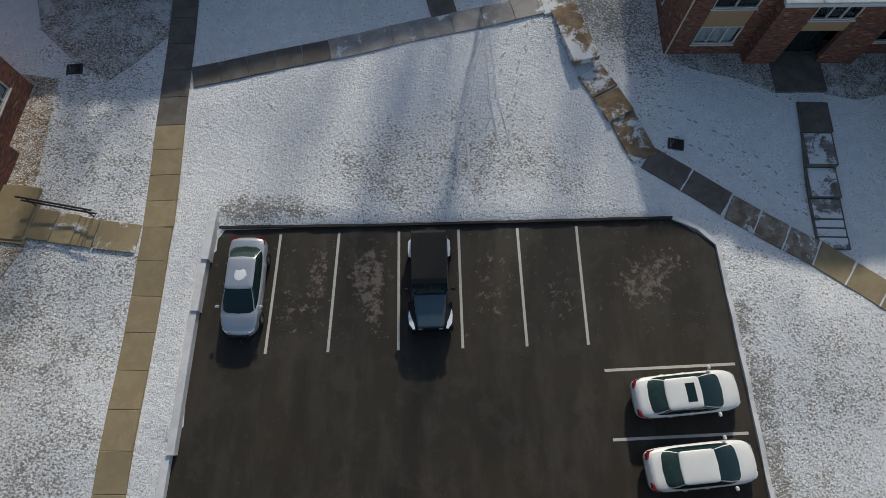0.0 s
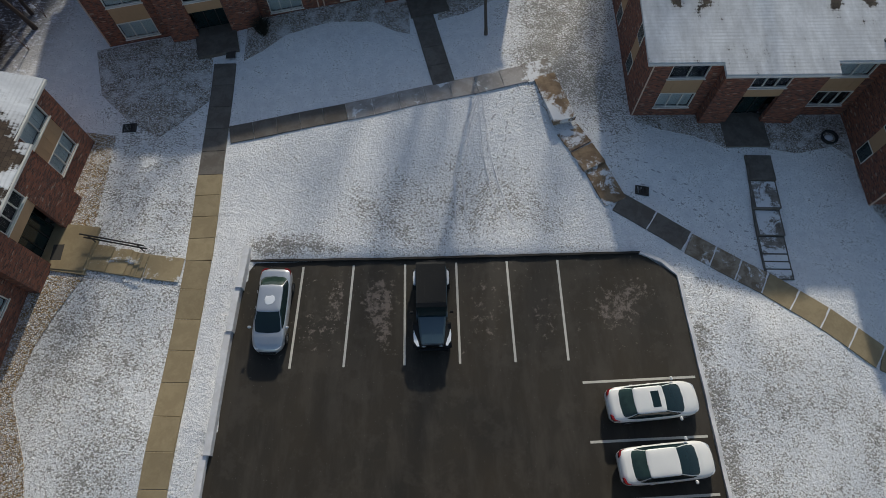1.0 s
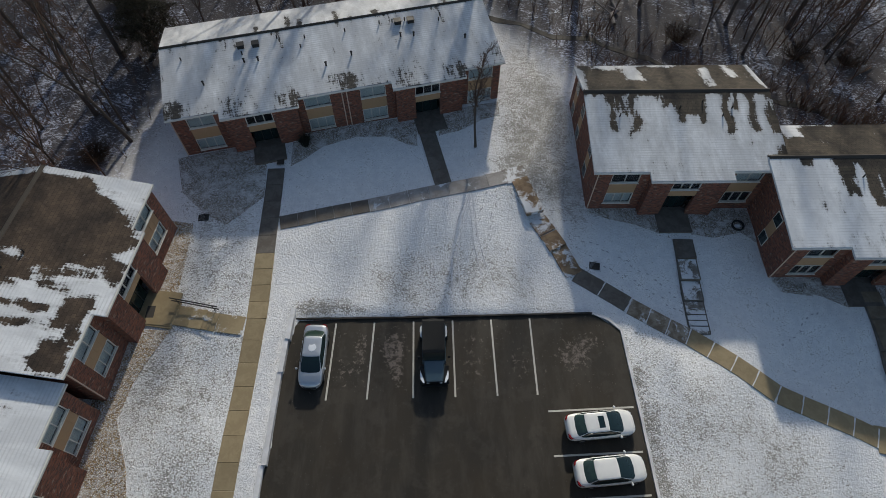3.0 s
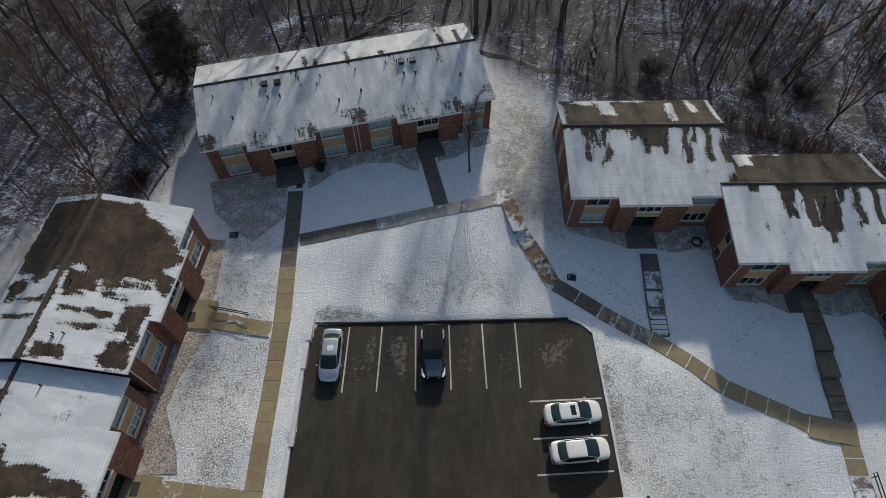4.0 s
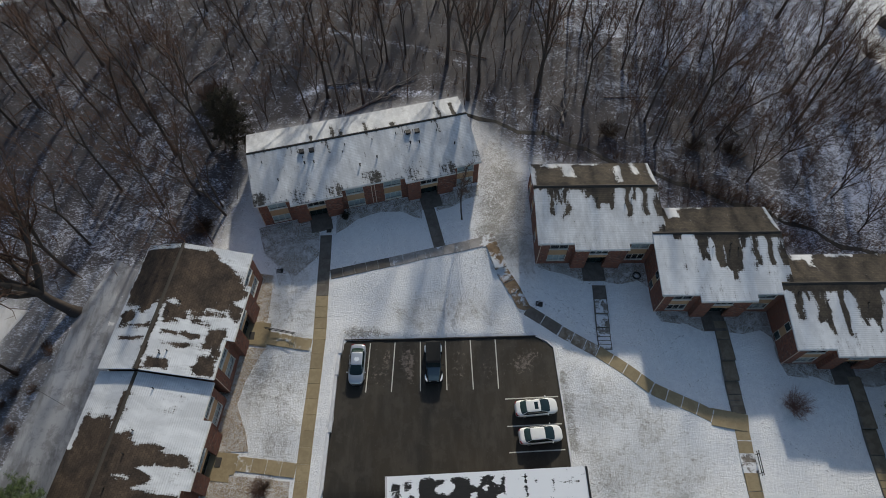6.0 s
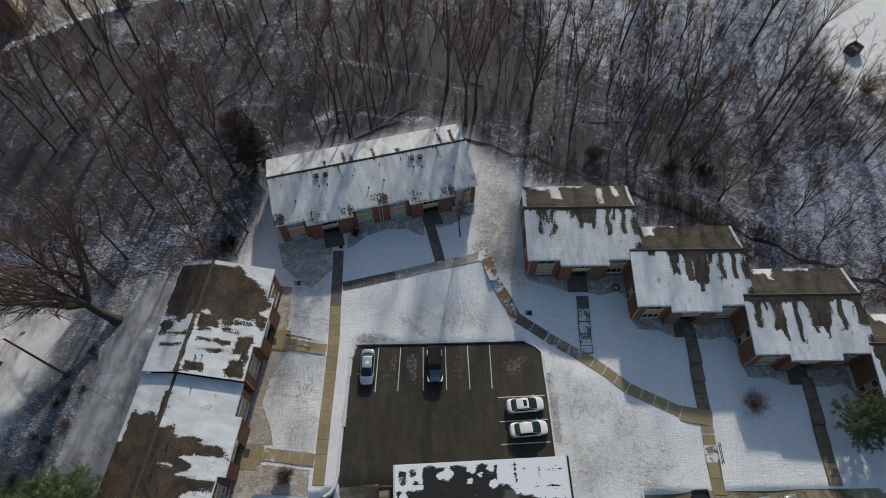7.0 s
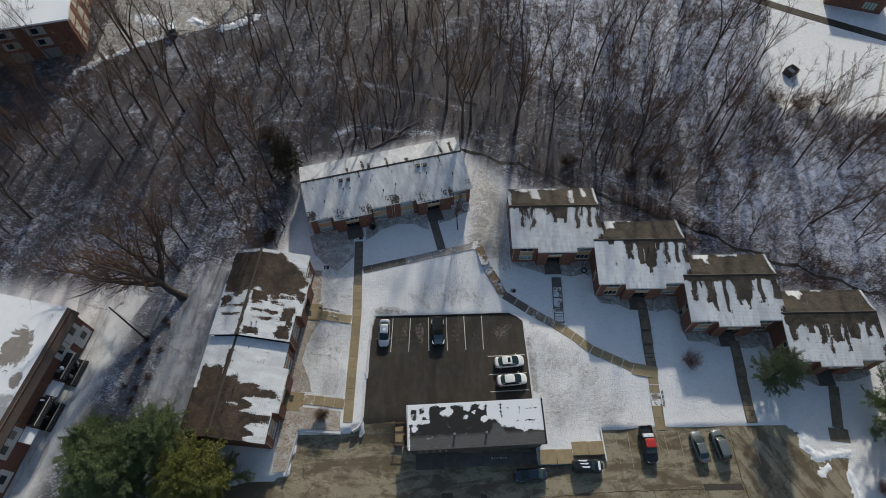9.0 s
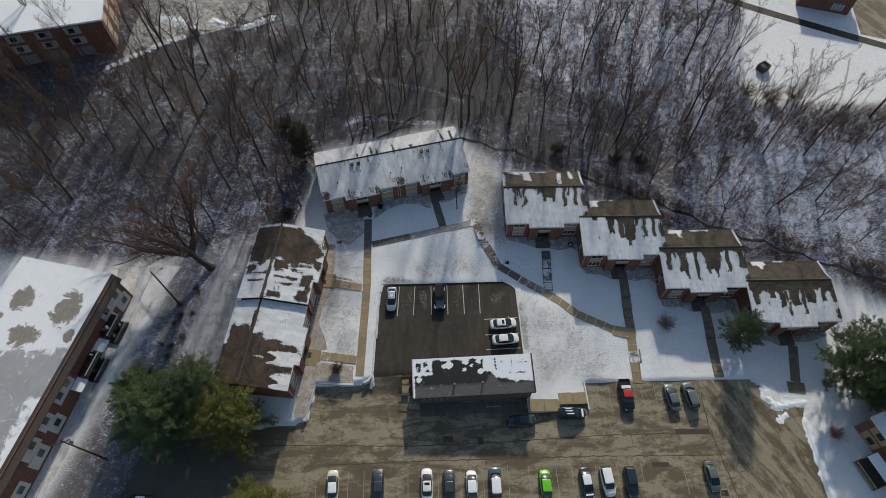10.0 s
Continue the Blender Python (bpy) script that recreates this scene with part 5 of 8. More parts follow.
def saplings():
    """Countless thin young trees between the tall ones."""
    rnd = random.Random(15)
    segs = []
    n = 0
    while n < 950:
        x, y = rnd.uniform(-110, 118), rnd.uniform(5, 104)
        if n % 4 == 0:
            x, y = rnd.uniform(30, 90), rnd.uniform(30, 62)
        creek = np.interp(x, [8, 22, 37, 58, 74, 95], [34.5, 28.0, 20.0, 11.0, 5.0, -4.0])
        if not inside(WOODS, x, y) or (x > 6 and y < creek + 3):
            continue
        h = rnd.uniform(3.5, 9.5)
        p, d = Vector((x, y, gz(x, y) - 0.1)), Vector((rnd.gauss(0, 0.09), rnd.gauss(0, 0.09), 1)).normalized()
        r = 0.03 + 0.005 * h
        for j in range(3):
            q = p + d * h / 3
            segs.append((p[:], q[:], r * (1 - j * 0.3), r * (0.7 - j * 0.3) + 0.006))
            for _ in range(2 + 2 * j):
                s = p.lerp(q, rnd.random())
                o = (d * 1.1 + Vector((rnd.gauss(0, 0.6), rnd.gauss(0, 0.6), 0.2))).normalized()
                e = s + o * h * rnd.uniform(0.14, 0.3)
                segs.append((s[:], e[:], 0.024, 0.010))
            p = q
            d = (d + Vector((rnd.gauss(0, 0.08), rnd.gauss(0, 0.08), 0))).normalized()
        n += 1
    tagged(new("saplings", tubes_mesh("saplings", segs, TWIG, 3)), "thicket of thin bare saplings in the wood", "saplings", kind="stuff")


saplings()


# ---------- pines ----------
def needle_mat(name, a, b):
    M = Mat(name, 0.7, 0, 0.3)
    g = M.nt.nodes.new("ShaderNodeNewGeometry")
    M.color(M.mix(g.outputs["Random Per Island"], a, b))
    return M.m


NEEDLE = needle_mat("needles_green", (0.055, 0.085, 0.035), (0.16, 0.205, 0.085))
NEEDLE_D = needle_mat("needles_dark", (0.04, 0.06, 0.03), (0.12, 0.155, 0.075))
NEEDLE_B = needle_mat("needles_brown", (0.022, 0.020, 0.013), (0.065, 0.055, 0.033))
NEEDLE_Y = needle_mat("needles_olive", (0.08, 0.10, 0.02), (0.24, 0.23, 0.055))


def pine(x, y, height, width, label, seed, mat=NEEDLE, low=0.1, dense=1.0):
    """A pine with whorled limbs that carry tufts of fine needles."""
    rnd = random.Random(seed)
    rng = np.random.default_rng(seed)
    t = thing("pine_tree", Matrix.Translation((x, y, gz(x, y) - 0.1)), label, "pine tree", "pines")
    trunk = [((0, 0, height * k / 8), (0, 0, height * (k + 1) / 8), 0.28 * (1 - k / 8) + 0.03, 0.28 * (1 - (k + 1) / 8) + 0.03) for k in range(8)]
    limbs, tufts = [], []
    for i in range(80):
        f = low + (0.98 - low) * (i / 80)
        a = i * 2.399 + rnd.uniform(-0.3, 0.3)
        ln = width * (1 - f ** 2.2) ** 0.8 * rnd.uniform(0.62, 1.08) + 0.5
        p = Vector((0, 0, height * f))
        e = p + Vector((math.cos(a), math.sin(a), 0.22 + 0.6 * f + rnd.uniform(-0.1, 0.15))) * ln
        limbs.append((p[:], e[:], 0.06 * (1.1 - f), 0.02))
        for j in range(int((5 + ln * 3.0) * dense)):
            # a spray of tufts on a side twig
            b = p.lerp(e, rnd.uniform(0.25, 1.0)) + Vector((rnd.gauss(0, 0.3), rnd.gauss(0, 0.3), rnd.gauss(0, 0.3)))
            o = Vector((math.cos(a) + rnd.gauss(0, 0.8), math.sin(a) + rnd.gauss(0, 0.8), rnd.uniform(0.0, 0.7))).normalized()
            sl = rnd.uniform(0.5, 1.2)
            limbs.append((b[:], (b + o * sl)[:], 0.02, 0.01))
            tufts += [(*(b + o * sl * g), rnd.uniform(0.12, 0.26)) for g in (0.15, 0.4, 0.6, 0.8, 1.0)]
    T = np.array(tufts)
    m = 18
    n = len(T) * m
    c = np.repeat(T[:, :3], m, 0) + rng.normal(0, 0.12, (n, 3))
    u = rng.normal(0, 1, (n, 3)) + np.array([0, 0, 0.6])
    u /= np.linalg.norm(u, axis=1, keepdims=True)
    s = np.cross(u, rng.normal(0, 1, (n, 3)))
    s *= 0.032 / (np.linalg.norm(s, axis=1, keepdims=True) + 1e-6)
    tv = np.stack([c - s, c + s, c + u * np.repeat(T[:, 3:4], m, 0)], 1).reshape(-1, 3)
    for nm, segs, sides in (("trunk", trunk, 8), ("limb", limbs, 4)):
        ob = new(nm, tubes_mesh(nm, segs, WOODBARK, sides))
        ob.parent = t
    me = bpy.data.meshes.new("needles")
    me.from_pydata(tv.tolist(), [], np.arange(n * 3).reshape(-1, 3).tolist())
    me.materials.append(mat)
    ob = new("needles", me)
    ob.parent = t
    return t


pine(-46.0, -25.0, 14.5, 6.2, "broad dark green pine beside the drive", 51, low=0.04)
pine(-41.0, -20.5, 12.5, 5.2, "broad green pine among others", 52, low=0.05)
pine(-35.2, -25.0, 11.5, 5.3, "olive green pine beside the west block", 53, NEEDLE_Y, 0.05)
pine(-49.6, -20.5, 10.0, 3.6, "green pine on the bank by the drive", 54)
pine(51.6, -11.9, 9.2, 3.1, "dark green pine with a snowy foot on the lawn", 55, NEEDLE_D, 0.16, dense=0.5)
pine(70.4, -18.8, 14.0, 7.0, "large green pine beside the end block", 56, low=0.06, dense=1.4)
pine(-29.4, 31.4, 8.5, 2.6, "dark evergreen standing in the wood behind the north block", 59, NEEDLE_B, 0.12, dense=0.45)
pine(73.5, -23.5, 11.0, 5.0, "green pine behind a larger one", 58)
pine(-29.5, -39.0, 9.5, 5.0, "bright green pine at the edge of the lower car park", 57, NEEDLE_Y, 0.05)


# ---------- cars ----------
def lerp_profile(pts, y):
    xs, zs = [p[0] for p in pts], [p[1] for p in pts]
    return float(np.interp(y, xs, zs))


def loft(bm, rings, closed=True, caps=True):
    rows = [[bm.verts.new(p) for p in r] for r in rings]
    n = len(rows[0])
    for a, b in zip(rows, rows[1:]):
        for i in range(n if closed else n - 1):
            j = (i + 1) % n
            bm.faces.new((a[i], a[j], b[j], b[i]))
    if caps:
        bm.faces.new(rows[0][::-1])
        bm.faces.new(rows[-1])
    return rows


def body_ring(y, w, top, bot, crown):
    half = [(0.0, top + crown), (0.45 * w, top + crown * 0.85), (0.8 * w, top + crown * 0.2), (0.93 * w, top - 0.05), (0.99 * w, top - 0.16), (w, (top + bot) / 2 + 0.03),
            (0.985 * w, bot + 0.14), (0.93 * w, bot + 0.02), (0.6 * w, bot)]
    return [(x, y, z) for x, z in half] + [(-x, y, z) for x, z in half[:0:-1]]


def loop_points(cy, hl, hw, z, n=40, p=3.6, bow=0.0):
    out = []
    for k in range(n):
        a = 2 * math.pi * k / n
        c, s = math.cos(a), math.sin(a)
        x = hw * math.copysign(abs(c) ** (2 / p), c)
        y = hl * math.copysign(abs(s) ** (2 / p), s)
        out.append((x, cy + y + bow * (1 - (x / hw) ** 2) * (1 if s > 0 else -1), z))
    return out


TAIL_RED = plain("tail_lamp_red", (0.22, 0.01, 0.01), 0.15)
LAMP_CLEAR = plain("head_lamp_clear", (0.7, 0.72, 0.74), 0.1, 0.2)
GRILLE = plain("grille_black", (0.015, 0.015, 0.016), 0.4)
SNOWCAP = plain("settled_snow", (0.8, 0.82, 0.85), 0.7, grain=0.06)
CHROME = plain("chrome_trim", (0.7, 0.7, 0.7), 0.15, 1.0)

KINDS = {
    # length, width, height, belt, cabin rear base, cabin front base, roof rear, roof front, hood z, nose z, deck z
    "sedan": dict(L=4.82, W=1.84, H=1.44, belt=0.94, rb=-1.84, fb=1.46, rr=-1.16, rf=0.32, hood=0.86, nose=0.70, deck=1.0, tail=0.90),
    "suv": dict(L=4.7, W=1.88, H=1.68, belt=1.05, rb=-2.18, fb=1.30, rr=-1.80, rf=0.45, hood=1.02, nose=0.85, deck=1.0, tail=0.95),
    "hatch": dict(L=4.2, W=1.78, H=1.50, belt=0.95, rb=-1.95, fb=1.30, rr=-1.35, rf=0.42, hood=0.9, nose=0.7, deck=0.95, tail=0.9),
    "pickup": dict(L=5.7, W=2.0, H=1.85, belt=1.15, rb=-0.75, fb=1.35, rr=-0.6, rf=0.65, hood=1.12, nose=0.98, deck=0.9, tail=0.9),
}


def wheel_set(t, xs, ys, r=0.33, w=0.23):
    bm = bmesh.new()
    prof = [(-w / 2, r * 0.62), (-w / 2, r * 0.93), (-w / 2 + 0.04, r), (w / 2 - 0.04, r), (w / 2, r * 0.93), (w / 2, r * 0.62)]
    n = 20
    loft(bm, [[(x, rr * math.cos(2 * math.pi * k / n), rr * math.sin(2 * math.pi * k / n)) for x, rr in prof] for k in range(n + 1)], caps=False)
    bmesh.ops.remove_doubles(bm, verts=bm.verts[:], dist=1e-4)
    tyre = mesh_of("tyre", bm, RUBBER, True)
    bm = bmesh.new()
    for k in range(5):
        a = 2 * math.pi * k / 5
        box(bm, -0.02, -0.035, 0.0, 0.03, 0.035, r * 0.62, Matrix.Rotation(a, 4, "X"))
    tube(bm, (-0.05, 0, 0), (0.035, 0, 0), r * 0.2, r * 0.18, 12)
    n = 18
    loft(bm, [[(x, rr * math.cos(2 * math.pi * k / n), rr * math.sin(2 * math.pi * k / n)) for x, rr in ((-0.06, r * 0.64), (0.03, r * 0.64), (0.03, r * 0.55), (-0.06, r * 0.55))] for k in range(n + 1)], caps=False)
    rim = mesh_of("rim", bm, RIM)
    for sx in (-1, 1):
        for y in ys:
            wl = new("wheel", tyre)
            wl.parent = t
            wl.matrix_basis = Matrix.Translation((sx * xs, y, r)) @ (Matrix() if sx > 0 else Matrix.Rotation(math.pi, 4, "Z"))
            rm = new("rim", rim)
            rm.parent = wl
            rm.matrix_basis = Matrix.Translation((w / 2 - 0.045, 0, 0))


def car(m, label, col, kind="sedan", snow=(), sunroof=False, spoiler=False, group="parked cars", top=None, stripe=False):
    """A parked car; +y is its nose. snow names the panels that carry snow."""
    k = KINDS[kind]
    t = thing("pickup_truck" if kind == "pickup" else "car", m, label, "pickup truck" if kind == "pickup" else "car", group)
    L, W, H = k["L"], k["W"], k["H"]
    h, hw = L / 2, W / 2
    upper = [(-h, k["tail"] - 0.28), (-h + 0.05, k["tail"] - 0.06), (-h + 0.2, k["deck"] - 0.02), (k["rb"] - 0.02, k["deck"]), (-0.4, k["belt"]), (k["fb"] + 0.1, k["belt"] + 0.03),
           (max(h - 0.75, k["fb"] + 0.3), k["hood"]), (h - 0.42, k["hood"] - 0.06), (h - 0.22, k["nose"]), (h - 0.12, k["nose"] - 0.07), (h - 0.04, k["nose"] - 0.18), (h, k["nose"] - 0.30)]
    wid = [(-h, hw * 0.66), (-h + 0.05, hw * 0.76), (-h + 0.12, hw * 0.84), (-h + 0.28, hw * 0.92), (-h + 0.6, hw * 0.97), (-0.6, hw), (0.8, hw), (h - 0.8, hw * 0.97), (h - 0.5, hw * 0.93), (h - 0.28, hw * 0.83), (h - 0.14, hw * 0.71), (h - 0.05, hw * 0.56), (h, hw * 0.42)]
    bot = [(-h, 0.42), (-h + 0.3, 0.27), (h - 0.3, 0.24), (h, 0.36)]
    ys = sorted({-h, -h + 0.025, -h + 0.06, -h + 0.12, -h + 0.2, -h + 0.28, -h + 0.4, -h + 0.55, h - 0.6, h - 0.45, h - 0.34, h - 0.24, h - 0.16, h - 0.1, h - 0.05, h - 0.02, h, *np.linspace(-h + 0.7, h - 0.7, 14)})
    bm = bmesh.new()
    loft(bm, [body_ring(y, lerp_profile(wid, y), lerp_profile(upper, y), lerp_profile(bot, y), 0.06 if y > k["fb"] else 0.03) for y in ys])
    body = part("body", bm, col, t, smooth=True)
    # cabin: glass, pillars and roof
    n = 40
    cb, hb = (k["rb"] + k["fb"]) / 2, (k["fb"] - k["rb"]) / 2
    cr, hr = (k["rr"] + k["rf"]) / 2, (k["rf"] - k["rr"]) / 2
    wb, wr = hw * 0.91, hw * 0.70 if kind == "sedan" else hw * 0.76
    lo = loop_points(cb, hb, wb, k["belt"] - 0.03, n, 6.0, 0.16)
    mi = loop_points((cb + cr) / 2, (hb + hr) / 2 + 0.04, (wb + wr) / 2 + 0.035, (k["belt"] + H) / 2 + 0.02, n, 9.0, 0.10)
    hi = loop_points(cr, hr, wr, H - 0.05, n, 14.0, 0.05)
    zones = {}
    for i in range(n):
        a = 360.0 * (i + 0.5) / n
        if 54 < a < 126:
            z = "windscreen"
        elif 234 < a < 306:
            z = "rear_window"
        elif (a < 45 or a > 315) or 135 < a < 225:
            z = "side_window_r" if (a < 45 or a > 315) else "side_window_l"
            if 355.5 < a or a < 4.5 or 175.5 < a < 184.5:
                z = "pillar"
        else:
            z = "pillar"
        if z == "pillar":
            z = "pillar_%d" % int((a + 10) // 45)
        zones.setdefault(z, []).append(i)
    for z, ids in zones.items():
        bm = bmesh.new()
        push = 0.012 if z.startswith("pillar") else 0.0
        for i in ids:
            j = (i + 1) % n
            for a, b in ((lo, mi), (mi, hi)):
                bm.faces.new([bm.verts.new((p[0] * (1 + push), p[1] + push * (p[1] - cb) * 0.5, p[2])) for p in (a[i], a[j], b[j], b[i])])
        bmesh.ops.remove_doubles(bm, verts=bm.verts[:], dist=1e-4)
        nm = "side_window" if z.startswith("side") else "pillar" if z.startswith("pillar") else z
        part(nm, bm, col if nm == "pillar" else REARGLASS if nm == "rear_window" else CARGLASS, t, smooth=True)
    bm = bmesh.new()
    rings = [[(p[0] * s, cr + (p[1] - cr) * s, zz) for p in loop_points(cr, hr + 0.015, wr + 0.02, 0, n, 14.0, 0.05)] for s, zz in ((1.0, H - 0.055), (0.985, H - 0.040), (0.93, H - 0.022), (0.8, H - 0.006), (0.6, H + 0.006), (0.25, H + 0.014), (0.04, H + 0.015))]
    loft(bm, rings)
    part("roof", bm, SNOWCAP if "roof" in snow else top or col, t, "snow-covered roof" if "roof" in snow else "red cab roof" if top else "", smooth=True)
    if "patch" in snow:
        bm = bmesh.new()
        bmesh.ops.create_icosphere(bm, subdivisions=4, radius=1.0)
        for v in bm.verts:
            f = 0.30 * (1 + 0.3 * noise.noise(v.co * 1.6) + 0.1 * noise.noise(v.co * 4.0))
            v.co = Vector((v.co.x * f, v.co.y * f * 0.85 + cr + 0.12, H + 0.012 + v.co.z * 0.012))
        part("roof_snow", bm, SNOWCAP, t, "patch of snow on the roof", smooth=True)
    if sunroof:
        bm = bmesh.new()
        box(bm, -0.40, cr + 0.10, H - 0.02, 0.40, cr + 0.52, H + 0.018)
        part("sunroof", bm, CARGLASS, t, "dark glass sunroof", bevel=0.01)
    if stripe:
        bm = bmesh.new()
        box(bm, -0.55, k["rb"] - 0.5, k["deck"] + 0.03, 0.55, k["rb"] - 0.12, k["deck"] + 0.06)
        part("deck_snow", bm, SNOWCAP, t, "strip of snow on the boot lid", bevel=0.02)
    if "streaks" in snow:
        for a in (-0.62, -0.2, 0.28):
            bm = bmesh.new()
            ya, yb = k["rr"] + 0.55 + 0.5 * a, k["rf"] - 0.35 + 0.4 * a
            prism(bm, [(a - 0.05, ya), (a + 0.12, ya + 0.2), (a + 0.16, yb - 0.3), (a + 0.04, yb), (a - 0.1, yb - 0.1), (a - 0.06, (ya + yb) / 2)], 2, k["H"] - 0.02, k["H"] + 0.03)
            part("roof_snow", bm, SNOWCAP, t, "streak of snow on the roof", bevel=0.02)
    if "hood" in snow:
        bm = bmesh.new()
        box(bm, -hw * 0.7, k["fb"] + 0.2, k["hood"] + 0.05, hw * 0.7, h - 0.5, k["hood"] + 0.11)
        part("bonnet_snow", bm, SNOWCAP, t, "snow on the bonnet", bevel=0.03)
    # lamps, grille, mirrors, plates, handles, underside
    for sx in (-1, 1):
        bm = bmesh.new()
        prism(bm, [(sx * hw * 0.50, h - 0.13), (sx * hw * 0.66, h - 0.15), (sx * hw * 0.82, h - 0.30), (sx * hw * 0.86, h - 0.56), (sx * hw * 0.74, h - 0.36), (sx * hw * 0.52, h - 0.22)], 2, k["nose"] - 0.2, k["nose"] + 0.005)
        part("headlight", bm, LAMP_CLEAR, t)
        bm = bmesh.new()
        prism(bm, [(sx * hw * 0.50, -h + 0.02), (sx * hw * 0.74, -h + 0.045), (sx * hw * 0.87, -h + 0.16), (sx * hw * 0.925, -h + 0.42), (sx * hw * 0.84, -h + 0.28), (sx * hw * 0.6, -h + 0.12)], 2, k["tail"] - 0.2, k["tail"] + 0.035)
        part("tail_light", bm, TAIL_RED, t)
        bm = bmesh.new()
        box(bm, sx * (hw + 0.10) - 0.1, k["fb"] - 0.42, k["belt"] - 0.01, sx * (hw + 0.10) + 0.1, k["fb"] - 0.28, k["belt"] + 0.13)
        part("wing_mirror", bm, col, t, bevel=0.045)
        for yy in (-0.05, -1.0):
            bm = bmesh.new()
            box(bm, sx * hw * 0.985 - 0.02, yy - 0.1, k["belt"] - 0.16, sx * hw * 0.985 + 0.03, yy + 0.08, k["belt"] - 0.12)
            part("door_handle", bm, col, t)
    bm = bmesh.new()
    box(bm, -hw * 0.5, h - 0.1, 0.38, hw * 0.5, h + 0.012, 0.56)
    part("grille", bm, GRILLE, t, bevel=0.02)
    bm = bmesh.new()
    box(bm, -0.26, -h - 0.025, 0.55, 0.26, -h + 0.06, 0.68)
    part("number_plate", bm, LINE, t)
    bm = bmesh.new()
    box(bm, -hw * 0.85, -h + 0.35, 0.17, hw * 0.85, h - 0.35, 0.32)
    part("underside", bm, RUBBER, t)
    wheel_set(t, hw - 0.1, (-L * 0.30, L * 0.31), 0.33 if kind in ("sedan", "hatch") else 0.38)
    if kind == "pickup":
        bm = bmesh.new()
        bw = hw * 0.82
        y0, y1 = -h + 0.12, k["rb"] - 0.1
        z0, z1 = 0.95, 1.18
        for a, b, c, d in ((-hw * 0.95, y0, -bw, y1), (bw, y0, hw * 0.95, y1), (-bw, y0, bw, y0 + 0.1), (-bw, y1 - 0.08, bw, y1)):
            box(bm, a, b, z0 - 0.3, c, d, z1)
        part("bed_side", bm, col, t, bevel=0.02)
        bm = bmesh.new()
        box(bm, -bw, y0 + 0.1, z0 - 0.25, bw, y1 - 0.08, z0)
        part("bed_floor", bm, GRILLE, t)
        for a, b in ((-bw + 0.02, -0.012), (0.012, bw - 0.02)):
            bm = bmesh.new()
            box(bm, a, y1 - 0.62, z0, b, y1 - 0.082, z1 + 0.3)
            part("tool_box", bm, SNOWCAP, t, "white tool box lid", bevel=0.03)
    return t


